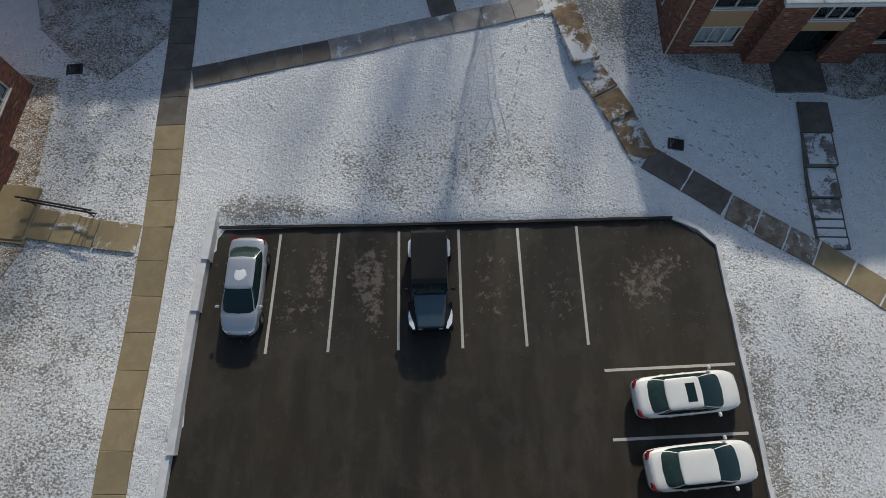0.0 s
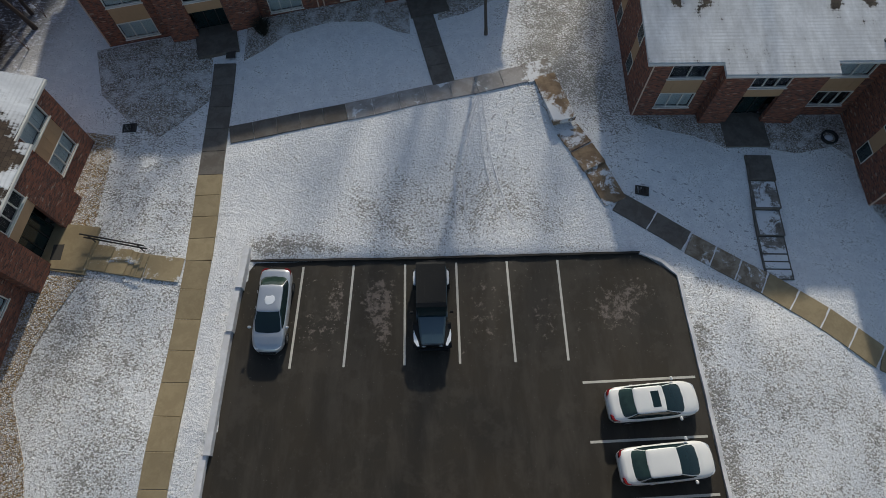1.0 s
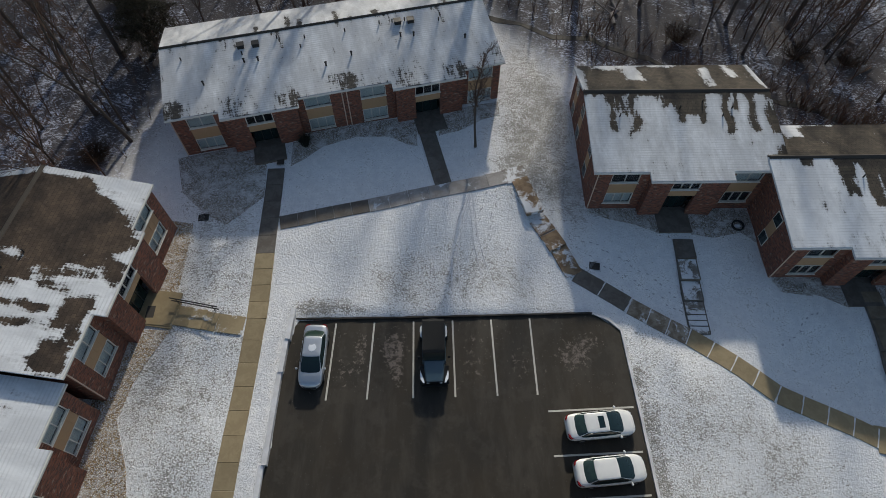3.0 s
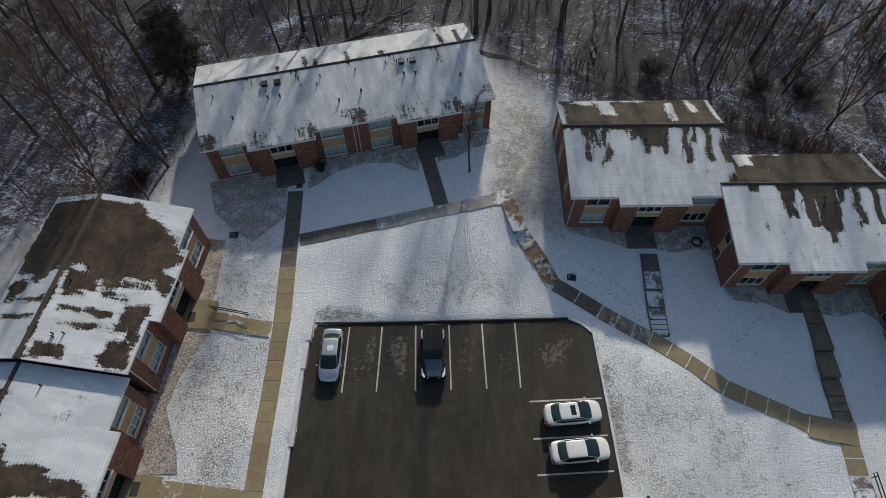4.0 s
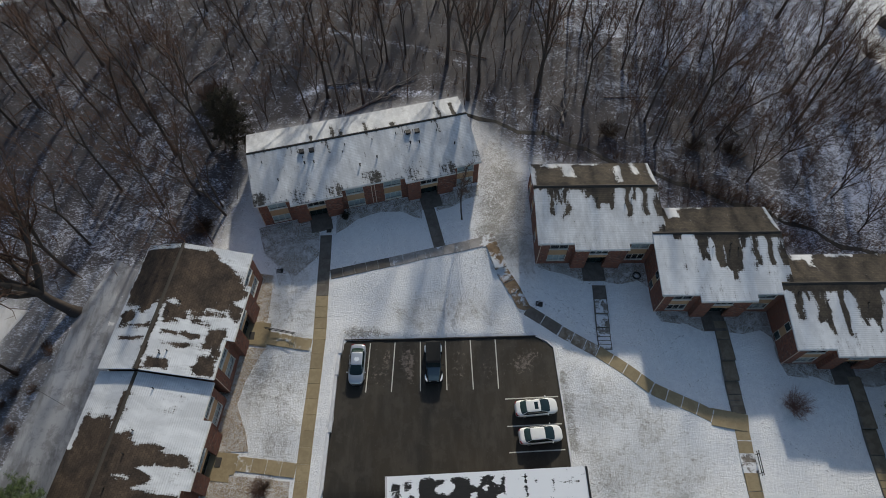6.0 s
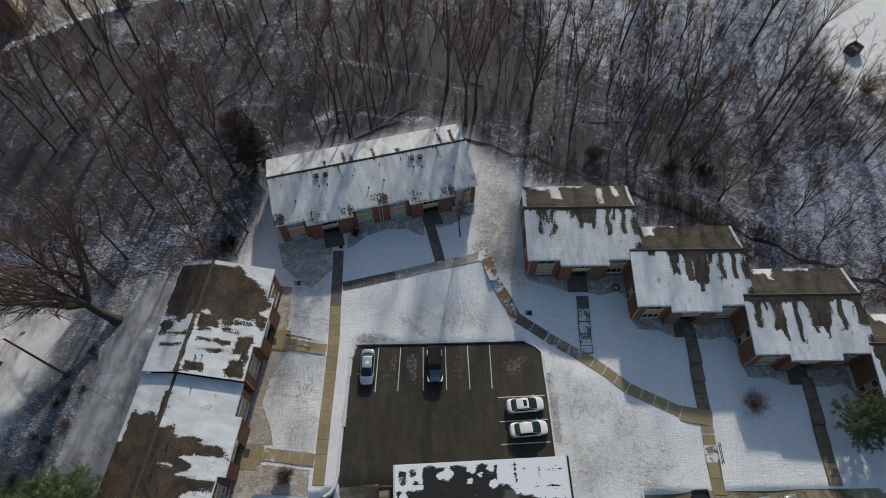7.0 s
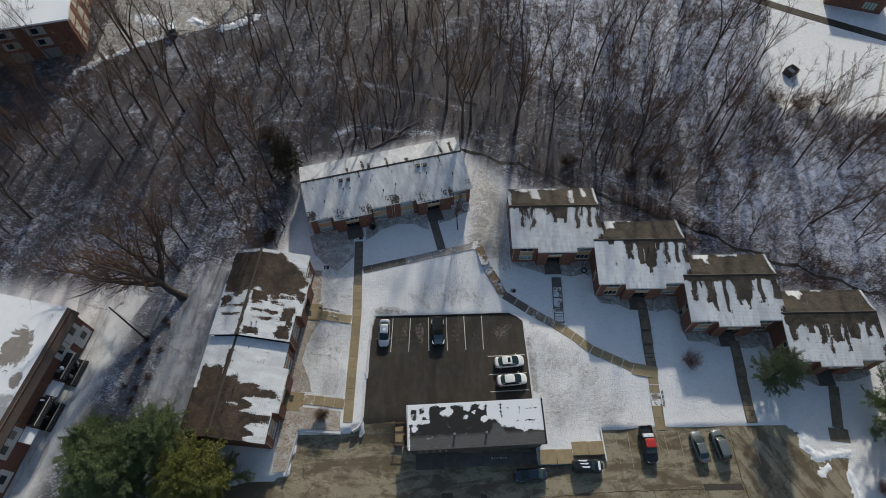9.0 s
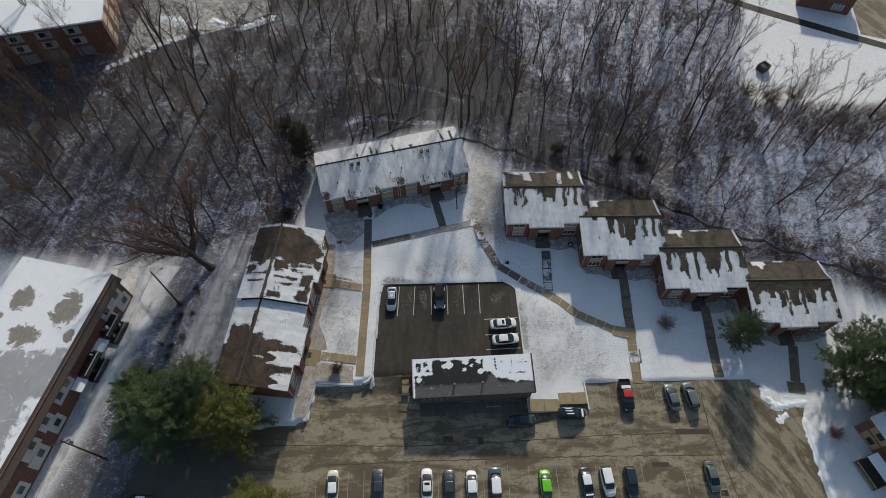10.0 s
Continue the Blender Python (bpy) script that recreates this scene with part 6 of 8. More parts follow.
def jeep(m, label, col):
    """A boxy off-roader with a hard top and open wings."""
    t = thing("off_roader", m, label, "off-road car", "parked cars")
    top = plain("hard_top_black", (0.010, 0.011, 0.012), 0.65, 0.0, 0.25)
    bm = bmesh.new()
    prism(bm, [(-2.1, 0.5), (-2.1, 1.12), (0.62, 1.14), (0.66, 0.5)], 0, -0.78, 0.78)
    part("tub", bm, col, t, bevel=0.04)
    bm = bmesh.new()
    loft(bm, [[(-w, y, 0.55), (w, y, 0.55), (w, y, z - 0.1), (w * 0.86, y, z), (0, y, z + 0.03), (-w * 0.86, y, z), (-w, y, z - 0.1)] for y, w, z in ((0.64, 0.70, 1.15), (1.3, 0.64, 1.13), (1.95, 0.56, 1.08), (2.0, 0.55, 1.02))])
    part("bonnet", bm, col, t)
    bm = bmesh.new()
    box(bm, -0.56, 1.99, 0.6, 0.56, 2.03, 1.02)
    for k in range(7):
        box(bm, -0.31 + 0.1 * k - 0.022, 2.03, 0.66, -0.31 + 0.1 * k + 0.022, 2.04, 0.94)
    part("grille", bm, GRILLE, t)
    for sx in (-1, 1):
        bm = bmesh.new()
        prism(bm, [(0.78, 0.72), (0.95, 0.98), (1.95, 1.0), (2.12, 0.86), (2.12, 0.8), (1.93, 0.93), (1.0, 0.91), (0.84, 0.68)], 0, sx * 0.60 if sx > 0 else -0.94, sx * 0.94 if sx > 0 else -0.60)
        part("front_wing", bm, top, t)
        bm = bmesh.new()
        prism(bm, [(-2.1, 0.78), (-1.95, 0.98), (-1.15, 0.98), (-0.98, 0.7), (-1.04, 0.68), (-1.2, 0.92), (-1.92, 0.92), (-2.05, 0.74)], 0, sx * 0.77 if sx > 0 else -0.94, sx * 0.94 if sx > 0 else -0.77)
        part("rear_wing", bm, top, t)
        bm = bmesh.new()
        tube(bm, (sx * 0.42, 2.02, 0.84), (sx * 0.42, 2.06, 0.84), 0.1, 0.09, 12)
        part("headlight", bm, LAMP_CLEAR, t)
        bm = bmesh.new()
        prism(bm, [(sx * 0.90, 1.22), (sx * 0.93, 1.5), (sx * 0.90, 1.82), (sx * 0.74, 2.06), (sx * 0.64, 2.05), (sx * 0.70, 1.8), (sx * 0.80, 1.55)], 2, 0.93, 1.015)
        part("wing_snow", bm, SNOWCAP, t, "snow lying on the front wing")
        bm = bmesh.new()
        prism(bm, [(sx * 0.80, -1.95), (sx * 0.91, -1.85), (sx * 0.93, -1.5), (sx * 0.90, -1.15), (sx * 0.80, -1.1)], 2, 0.94, 0.995)
        part("wing_snow", bm, SNOWCAP, t, "snow lying on the rear wing")
        bm = bmesh.new()
        box(bm, sx * 0.99 - 0.09, 0.38, 1.2, sx * 0.99 + 0.09, 0.48, 1.4)
        part("wing_mirror", bm, top, t, bevel=0.03)
        bm = bmesh.new()
        prism(bm, [(-2.02, 1.14), (0.52, 1.14), (0.26, 1.66), (-1.98, 1.66)], 0, sx * 0.74 - 0.01, sx * 0.74 + 0.01)
        part("side_window", bm, CARGLASS, t)
    bm = bmesh.new()
    prism(bm, [(0.55, 1.13), (0.6, 1.13), (0.28, 1.72), (0.23, 1.72)], 0, -0.7, 0.7)
    part("windscreen", bm, CARGLASS, t)
    bm = bmesh.new()
    prism(bm, [(-2.08, 1.66), (0.3, 1.66), (0.3, 1.76), (0.1, 1.82), (-1.95, 1.82), (-2.08, 1.78)], 0, -0.74, 0.74)
    ht = part("hard_top", bm, top, t)
    for k in range(7):
        bm = bmesh.new()
        box(bm, -0.54 + 0.18 * k - 0.03, -1.9, 1.8, -0.54 + 0.18 * k + 0.03, 0.05, 1.84)
        part("rib", bm, top, ht)
    bm = bmesh.new()
    box(bm, -0.6, -2.08, 1.14, 0.6, -2.04, 1.64)
    part("rear_window", bm, CARGLASS, t)
    bm = bmesh.new()
    tube(bm, (0, -2.12, 1.0), (0, -2.34, 1.0), 0.37, 0.37, 20)
    sp = part("spare_wheel", bm, RUBBER, t)
    bm = bmesh.new()
    tube(bm, (0, -2.34, 1.0), (0, -2.36, 1.0), 0.22, 0.2, 16)
    part("rim", bm, RIM, sp)
    for a, b in ((2.06, 2.2), (-2.24, -2.1)):
        bm = bmesh.new()
        box(bm, -0.8, a, 0.5, 0.8, b, 0.68)
        part("bumper", bm, top, t, bevel=0.03)
    wheel_set(t, 0.80, (-1.5, 1.45), 0.40, 0.27)
    return t


WHITE = paint("car_white", (0.80, 0.79, 0.76))
SILVER = paint("car_silver", (0.56, 0.58, 0.61), 0.34, 0.55)
NAVY = paint("car_navy", (0.02, 0.035, 0.055))
TEAL = paint("car_teal_dark", (0.06, 0.10, 0.125))
GREY = paint("car_grey_dark", (0.05, 0.055, 0.065))
GREYGREEN = paint("car_grey_green", (0.13, 0.15, 0.15))
BLACK = paint("car_black", (0.012, 0.013, 0.016))
LIME = paint("car_lime", (0.17, 0.62, 0.03))
REDROOF = plain("roof_red", (0.45, 0.02, 0.02), 0.6)
CREAM = paint("car_cream", (0.62, 0.6, 0.5))

car(pose(-10.35, -2.65, 0.0, 0, 0, 178), "silver saloon parked nose out, snow patch on its roof", SILVER, "sedan", snow=("patch",))
jeep(pose(-1.5, -2.8, 0.0, 0, 0, 180) @ Matrix.Diagonal((1.10, 1.10, 1.0, 1.0)), "dark teal boxy off-roader with a ribbed black hard top", TEAL)
car(pose(9.85, -8.25, 0.0, 0, 0, -86), "white saloon with a dark glass sunroof", WHITE, "sedan", sunroof=True)
car(pose(10.0, -11.25, 0.0, 0, 0, -86), "white saloon with a plain roof beside its twin", WHITE, "sedan")


def parked(x, y, turn, *args, **kw):
    slope = math.degrees(math.atan(0.03))
    return car(pose(x, y, float(front_z(x, y)) + 0.01, 0, slope * math.cos(radians(turn)), turn), *args, **kw)


parked(-19.3, -34.6, 2, "cream saloon with a snow-covered roof", CREAM, "sedan", snow=("roof", "hood"))
parked(-12.2, -34.6, 0, "dark grey saloon with a dusted bonnet", GREY, "sedan")
parked(-4.5, -34.8, 0, "white saloon with a dark sunroof, in the lower row", WHITE, "sedan", sunroof=True)
parked(-1, -35.0, 0, "dark blue-grey saloon in the lower row", GREY, "sedan")
parked(2.6, -35.0, 0, "white hatchback with a snowy roof", WHITE, "hatch", snow=("roof",))
parked(6.4, -34.8, 0, "dark teal estate with snow on its roof", TEAL, "suv", snow=("roof",))
parked(14.4, -35.2, 0, "bright lime green small hatchback", LIME, "hatch")
parked(21, -35.4, 184, "dark saloon with a snow-covered roof", GREY, "sedan", snow=("roof", "hood"))
parked(24.4, -35.2, 184, "white sport utility car dusted with snow", WHITE, "suv", snow=("roof",))
parked(28.2, -35.4, 180, "dark navy sport utility car", NAVY, "suv")
parked(41.6, -35.0, 183, "grey-green saloon parked alone", GREYGREEN, "sedan")
parked(20.3, -24.3, -92, "black estate with snow patches on roof and bonnet", BLACK, "suv", snow=("streaks", "hood"))
parked(30.2, -21.4, 181, "black pickup truck with a red cab roof and white tool box", BLACK, "pickup", top=REDROOF)
parked(38.1, -21.9, 6, "grey saloon with a snow strip on the boot", GREYGREEN, "sedan")
parked(41.4, -21.7, 8, "grey-green sport utility car with roof bars", GREYGREEN, "suv")
parked(11.6, -25.3, 92, "dark blue saloon in the shade of the store", NAVY, "sedan")
parked(-48.8, -36.0, 85, "dark blue saloon under the pines", NAVY, "sedan", snow=("roof",))


# ---------- markings, kerbs, walls ----------
def strip_line(name, x0, y0, x1, y1, w, zfun, material, label, group="bay lines"):
    d = Vector((x1 - x0, y1 - y0))
    nn = Vector((-d.y, d.x)).normalized() * w / 2
    bm = bmesh.new()
    n = max(2, int(d.length / 0.8))
    rows = []
    for k in range(n + 1):
        p = Vector((x0, y0)) + d * k / n
        rows.append([bm.verts.new((p.x + s * nn.x, p.y + s * nn.y, float(zfun(p.x, p.y)) + 0.006 + up)) for s, up in ((-1, 0), (1, 0))])
    for a, b in zip(rows, rows[1:]):
        bm.faces.new((a[0], a[1], b[1], b[0]))
    ob = part(name, bm, material)
    return tagged(ob, label, "bay line", group, "structure")


for x0, x1 in ((-8.97, -9.32), (-6.03, -6.38), (-3.02, -3.06), (-0.02, -0.03), (2.95, 3.0), (5.94, 5.89)):
    strip_line("bay_line", x0, 0.18, x1, -5.82, 0.13, lot_z, LINE, "worn white painted bay line")
for y0, y1 in ((-7.04, -6.91), (-10.1, -9.98), (-12.9, -12.75)):
    strip_line("bay_line", 6.5, y0, 12.6, y1, 0.13, lot_z, LINE, "worn white painted bay line")
FAINT = plain("faint_line", (0.30, 0.26, 0.18), 0.8, grain=0.4, scale=3)
for x in (-22, -17, -14.5, -7.5, -4.9 + 2.2, 0.9, 4.6, 8.6, 12.0, 16.5, 19.0, 23, 26.5, 30.5, 37.5, 44.0):
    strip_line("bay_line", x, -32.4, x, -37.6, 0.1, front_z, FAINT, "faded bay line of the lower car park", "faded bay lines")
for x in (27.5, 32.0, 35.6, 39.8, 43.6, 47.2):
    strip_line("bay_line", x, -19.3, x, -24.6, 0.1, front_z, FAINT, "faded bay line of the lower car park", "faded bay lines")


def kerb(name, pts, w, zt, zb, material, label, bevel=0.03):
    """A kerb or low wall along points (x, y), its top at zt above the surface below."""
    bm = bmesh.new()
    rings = []
    n = len(pts)
    for i, (x, y) in enumerate(pts):
        a = Vector(pts[max(0, i - 1)])
        b = Vector(pts[min(n - 1, i + 1)])
        nn = Vector((-(b - a).y, (b - a).x)).normalized() * w / 2
        z = zt(x, y) if callable(zt) else zt
        rings.append([(x - nn.x, y - nn.y, zb), (x + nn.x, y + nn.y, zb), (x + nn.x, y + nn.y, z), (x - nn.x, y - nn.y, z)])
    loft(bm, rings)
    ob = part(name, bm, material, bevel=0)
    return tagged(ob, label, "kerb", kind="structure")


def dense(pts, step=0.6):
    out = []
    for (x0, y0), (x1, y1) in zip(pts, pts[1:]):
        n = max(1, int(math.hypot(x1 - x0, y1 - y0) / step))
        out += [(x0 + (x1 - x0) * k / n, y0 + (y1 - y0) * k / n) for k in range(n)]
    return out + [pts[-1]]


kerb("kerb_north", dense([(-12.1, 0.62), (-4.0, 0.50), (10.85, 0.48)]), 0.13, lambda x, y: 0.12 + 0.025 * math.sin(x * 1.7) + 0.02 * math.sin(x * 5.1), -0.3, plain("kerb_asphalt", (0.02, 0.018, 0.016), 0.85, grain=0.4), "black asphalt kerb at the head of the bays")
kerb("kerb_east", dense([(10.85, 0.49), (12.05, -0.12), (12.85, -1.0), (13.0, -8.0), (13.1, -20.0)]), 0.2, lambda x, y: 0.10 + 0.03 * math.sin(y * 2.3), -0.3, WHITE_CONC, "snow-edged kerb along the east side of the car park")
for k, (x0, y0, x1, y1, z) in enumerate(((-12.25, 1.35, -12.45, -1.2, 0.55), (-12.55, -1.2, -12.70, -3.75, 0.46), (-12.78, -3.75, -13.05, -10.2, 0.38), (-13.25, -10.2, -13.5, -16.2, 0.28))):
    kerb("retaining_wall_west", dense([(x0, y0), (x1, y1)], 2.2), 0.36, z, -0.6, WHITE_CONC, "snow-topped low concrete wall beside the car park")
kerb("retaining_wall_bend", dense([(-13.5, -16.2), (-13.75, -17.2), (-14.3, -17.9), (-15.0, -18.25)], 0.4), 0.3, 0.30, -1.6, WHITE_CONC, "curved snow-topped retaining wall")
kerb("retaining_wall_south", dense([(-16.7, -18.5), (-23.25, -18.0), (-24.6, -24.4)], 1.6), 0.36, 0.34, -1.6, WHITE_CONC, "snow-topped retaining wall above the lower car park")
kerb("kerb_store", dense([(23.3, -18.6), (23.4, -23.6)]), 0.2, lambda x, y: gz(x, y) + 0.1, -3, WHITE_CONC, "kerb beside the bays")

# walk beside the store
w = walk_thing("walk_store", "short tan concrete walk beside the store")
for k in range(2):
    slab_run(w, (13.2 + 2.6 * k, -22.85), (15.8 + 2.6 * k, -22.8), 2.1, 1, WALK)
    slab_run(w, (18.4 + 2.45 * k, -21.7), (20.85 + 2.45 * k, -21.6), 2.0, 1, WALK)

# patches, seams and a gully in the lower car park
TAR = plain("tar_patch", (0.055, 0.042, 0.032), 0.7, grain=0.35, scale=1.5)
SEAM = plain("paving_seam", (0.075, 0.056, 0.036), 0.85, grain=0.5, scale=2.0)
for x0, y0, x1, y1 in ((37.5, -27.2, 43.4, -28.2), (32.4, -32.4, 35.2, -33.2), (-1.7, -27.3, -0.1, -28.3), (4.0, -27.6, 4.9, -28.9)):
    sheet("tar_patch", [(x0, y0), (x1, y0 - 0.1), (x1 + 0.1, y1), (x0 + 0.05, y1 + 0.08)], front_z, TAR, "dark tar patch in the worn paving", "tar patch", 3.0, 0.009, 0.003)
for k, pts in enumerate(([(-40, -28.0), (-27.9, -28.1), (-7.3, -28.8), (10, -28.5), (24, -27.9), (37.4, -27.9)], [(-20.4, -31.4), (-2.2, -31.2), (22.9, -31.2), (43.0, -31.6)], [(43.5, -26.6), (44.2, -31.5), (45.4, -38.5)], [(43.5, -26.6), (43.6, -22.5), (43.7, -18.9)])):
    pts = [(x + 0.06 * math.sin(i * 1.9), y + 0.07 * math.sin(i * 2.7)) for i, (x, y) in enumerate(dense(pts, 1.1))]
    hw = 0.07
    side = (0, hw) if k < 2 else (hw, 0)
    sheet("paving_seam", [(x + side[0] * (1 + 0.5 * math.sin(i)), y + side[1] * (1 + 0.5 * math.sin(i))) for i, (x, y) in enumerate(pts)] + [(x - side[0], y - side[1]) for x, y in pts[::-1]], front_z, SEAM, "dark open seam in the worn paving", "seam", 50.0, 0.007, 0.002)
for x in (23.9, 31.6):
    for k in range(3):
        strip_line("bay_line", x + 0.1, -19.6 - 1.5 * k, x + 1.5, -20.9 - 1.5 * k, 0.09, front_z, FAINT, "faded hatching of the lower car park", "faded bay lines")
    strip_line("bay_line", x + 1.6, -19.0, x + 1.7, -24.0, 0.09, front_z, FAINT, "faded bay line of the lower car park", "faded bay lines")


def gully(x, y):
    t = thing("gully_grate", pose(x, y, float(front_z(x, y)) + 0.02), "square iron gully grate set in a pale concrete collar", "drain")
    bm = bmesh.new()
    ring(bm, -0.75, 0.75, -0.6, 0.6, 0.14, 0.0, 0.06)
    bmesh.ops.rotate(bm, verts=bm.verts[:], cent=(0, 0, 0), matrix=Matrix.Rotation(math.pi / 2, 3, "X"))
    part("collar", bm, WALK, t)
    for k in range(8):
        bm = bmesh.new()
        box(bm, -0.58 + 0.155 * k, -0.46, -0.01, -0.50 + 0.155 * k, 0.46, 0.035)
        part("bar", bm, DARK, t)


gully(43.2, -37.5)


def snow_bank(name, pts, w, h, seed, label):
    """A ragged low bank of ploughed snow along points."""
    xs = np.arange(min(p[0] for p in pts) - w * 2, max(p[0] for p in pts) + w * 2, 0.16)
    ys = np.arange(min(p[1] for p in pts) - w * 2, max(p[1] for p in pts) + w * 2, 0.16)
    line = dense(pts, 0.3)
    bm = bmesh.new()
    grid = {}
    for i, x in enumerate(xs):
        for j, y in enumerate(ys):
            d = min(math.hypot(x - a, y - b) for a, b in line) / w
            n = noise.noise((x * 1.1, y * 1.1, seed)) + 0.6 * noise.noise((x * 3.1, y * 3.1, seed))
            up = h * (1.0 - d + 0.75 * n)
            if up > 0 and d < 1.9:
                zb = float(front_z(x, y)) if inside(FRONT, x, y) else gz(x, y)
                grid[i, j] = bm.verts.new((x, y, zb + min(up, h * 1.2) - 0.02))
    for i, j in list(grid):
        q = [(i, j), (i + 1, j), (i + 1, j + 1), (i, j + 1)]
        if all(k in grid for k in q):
            bm.faces.new([grid[k] for k in q])
    bmesh.ops.delete(bm, geom=[v for v in bm.verts if not v.link_faces], context="VERTS")
    ob = part(name, bm, SNOWCAP, smooth=True)
    tagged(ob, label, "snow bank", kind="structure")


snow_bank("snow_bank", [(55.3, -20.4), (54.9, -22.0), (56.2, -23.9), (58.5, -23.6), (61.0, -23.4)], 0.95, 0.16, 3, "ragged bank of ploughed snow at the edge of the car park")
snow_bank("snow_bank", [(56.0, -26.4), (57.6, -25.4), (56.6, -25.7)], 0.6, 0.14, 4, "small ragged remnant of ploughed snow on the paving")
snow_bank("snow_bank", [(60.6, -26.5), (60.4, -31.0), (60.5, -38.0)], 0.8, 0.1, 5, "low snow edge along the east side of the car park")

# gravel beds along the walls
BED = "bed of mixed pale and brown stones along the wall"
sheet("gravel_bed", [(-24.2, 16.5), (-16.3, 18.3), (-16.1, 14.6), (-16.0, 12.2), (-17.2, 10.9), (-18.8, 9.2), (-21.0, 10.6), (-23.0, 12.6)], ground_z, GRAVEL, BED, "gravel", 0.8, 0.045, 0.15)
sheet("gravel_bed", [(-14.0, 18.8), (-14.0, 15.4), (-12.8, 16.1), (-11.2, 17.5), (-8.3, 18.6), (-5.2, 18.6), (-3.6, 17.7), (-2.6, 17.4), (-2.7, 21.0), (-8, 20.4)], ground_z, GRAVEL, BED, "gravel", 0.8, 0.045, 0.15)
sheet("gravel_bed", [(-0.7, 21.6), (-0.6, 18.6), (1.5, 19.2), (3.5, 20.4), (5.2, 21.0), (5.2, 22.7)], ground_z, GRAVEL, BED, "gravel", 0.8, 0.045, 0.15)
for bx, by in ((11.6, 10.4), (25.6, 3.5), (39.8, -3.3), (54.6, -10.2)):
    sheet("gravel_bed", [(bx + 0.6, by + 0.6), (bx + 0.6, by - 0.4), (bx + 2.2, by - 1.1), (bx + 4.3, by - 1.7), (bx + 6.2, by - 2.7), (bx + 6.3, by + 0.5)], ground_z, GRAVEL, BED, "gravel", 0.8, 0.045, 0.15)
    sheet("gravel_bed", [(bx + 9.0, by + 0.5), (bx + 8.9, by - 2.8), (bx + 10.8, by - 3.1), (bx + 13.2, by - 2.6), (bx + 14.4, by - 3.6), (bx + 14.3, by - 6.0), (bx + 15.0, by - 8.2), (bx + 17.5, by - 8.6), (bx + 17.5, by - 7.0), (bx + 14.6, by - 6.4), (bx + 14.6, by + 0.4)] if bx < 50 else
          [(bx + 9.0, by + 0.5), (bx + 8.9, by - 2.0), (bx + 12, by - 2.0), (bx + 15.5, by - 1.0), (bx + 15.5, by + 0.4)], ground_z, GRAVEL, BED, "gravel", 0.8, 0.045, 0.15)
LEAFY = gravel("gravel_leafy", (0.16, 0.092, 0.034), (0.42, 0.295, 0.15), 0.35)
sheet("gravel_bed", [(-23.4, 9.6), (-21.4, 9.3), (-21.3, 6.2), (-21.3, 3.8), (-21.4, 2.0), (-24.0, 2.4)], ground_z, LEAFY, "bed of stones and fallen leaves along the west block", "gravel", 0.8, 0.05, 0.15)
sheet("gravel_bed", [(-21.1, -0.5), (-22.1, -2.4), (-23.0, -4.4), (-23.5, -7.0), (-22.6, -9.0), (-22.0, -10.4), (-21.6, -12.1), (-26.2, -12.1), (-25.4, -4.0), (-24.4, -0.3)], ground_z, LEAFY, "bed of stones and fallen leaves along the west block", "gravel", 0.8, 0.05, 0.15)
sheet("gravel_bed", [(-25.8, -14.4), (-22.0, -14.6), (-16.9, -15.2), (-16.9, -18.2), (-23.2, -17.8), (-24.4, -23.9), (-26.4, -23.9)], ground_z, LEAFY, "stony bed above the retaining wall", "gravel", 0.8, 0.05, 0.15)
DIRT = asphalt("creek_mud", (0.012, 0.011, 0.01), (0.03, 0.025, 0.02), (0.06, 0.05, 0.045))
CREEK = [(4, 36.6), (8.2, 34.6), (17.8, 31.2), (26.7, 26.4), (37.2, 21.9), (47.2, 17.2), (62.6, 9.8), (72, 6.0), (84, 0.5), (110, -10)]
CREEK = [(x + 0.4 * math.sin(x), y + 0.5 * math.sin(x * 0.9)) for x, y in dense(CREEK, 2.0)]
sheet("creek", [(x, y + 0.35 + 0.2 * math.sin(x * 1.3)) for x, y in CREEK] + [(x, y - 0.35) for x, y in CREEK[::-1]], ground_z, DIRT, "narrow dark creek at the foot of the wood", "creek", 1.5, 0.03, 0.2)


# ---------- small things in the court ----------
def drain(x, y, turn):
    t = thing("drain_cover", pose(x, y, gz(x, y) + 0.07, 0, 0, turn) @ Matrix.Scale(0.85, 4), "black square iron drain grate in the snow", "drain", "drain grates")
    bm = bmesh.new()
    ring(bm, -0.5, 0.5, -0.38, 0.38, 0.07, 0.0, 0.1)
    bmesh.ops.rotate(bm, verts=bm.verts[:], cent=(0, 0, 0), matrix=Matrix.Rotation(-math.pi / 2, 3, "X"))
    part("frame", bm, DARK, t)
    for k in range(9):
        bm = bmesh.new()
        a = -0.42 + 0.1 * k
        box(bm, a, -0.32, -0.06, a + 0.05, 0.32, 0.0)
        part("bar", bm, DARK, t)
    bm = bmesh.new()
    box(bm, -0.46, -0.34, -0.3, 0.46, 0.34, -0.08)
    part("pit", bm, GRILLE, t)


drain(-20.7, 9.95, 5)
drain(11.8, 4.8, -12)


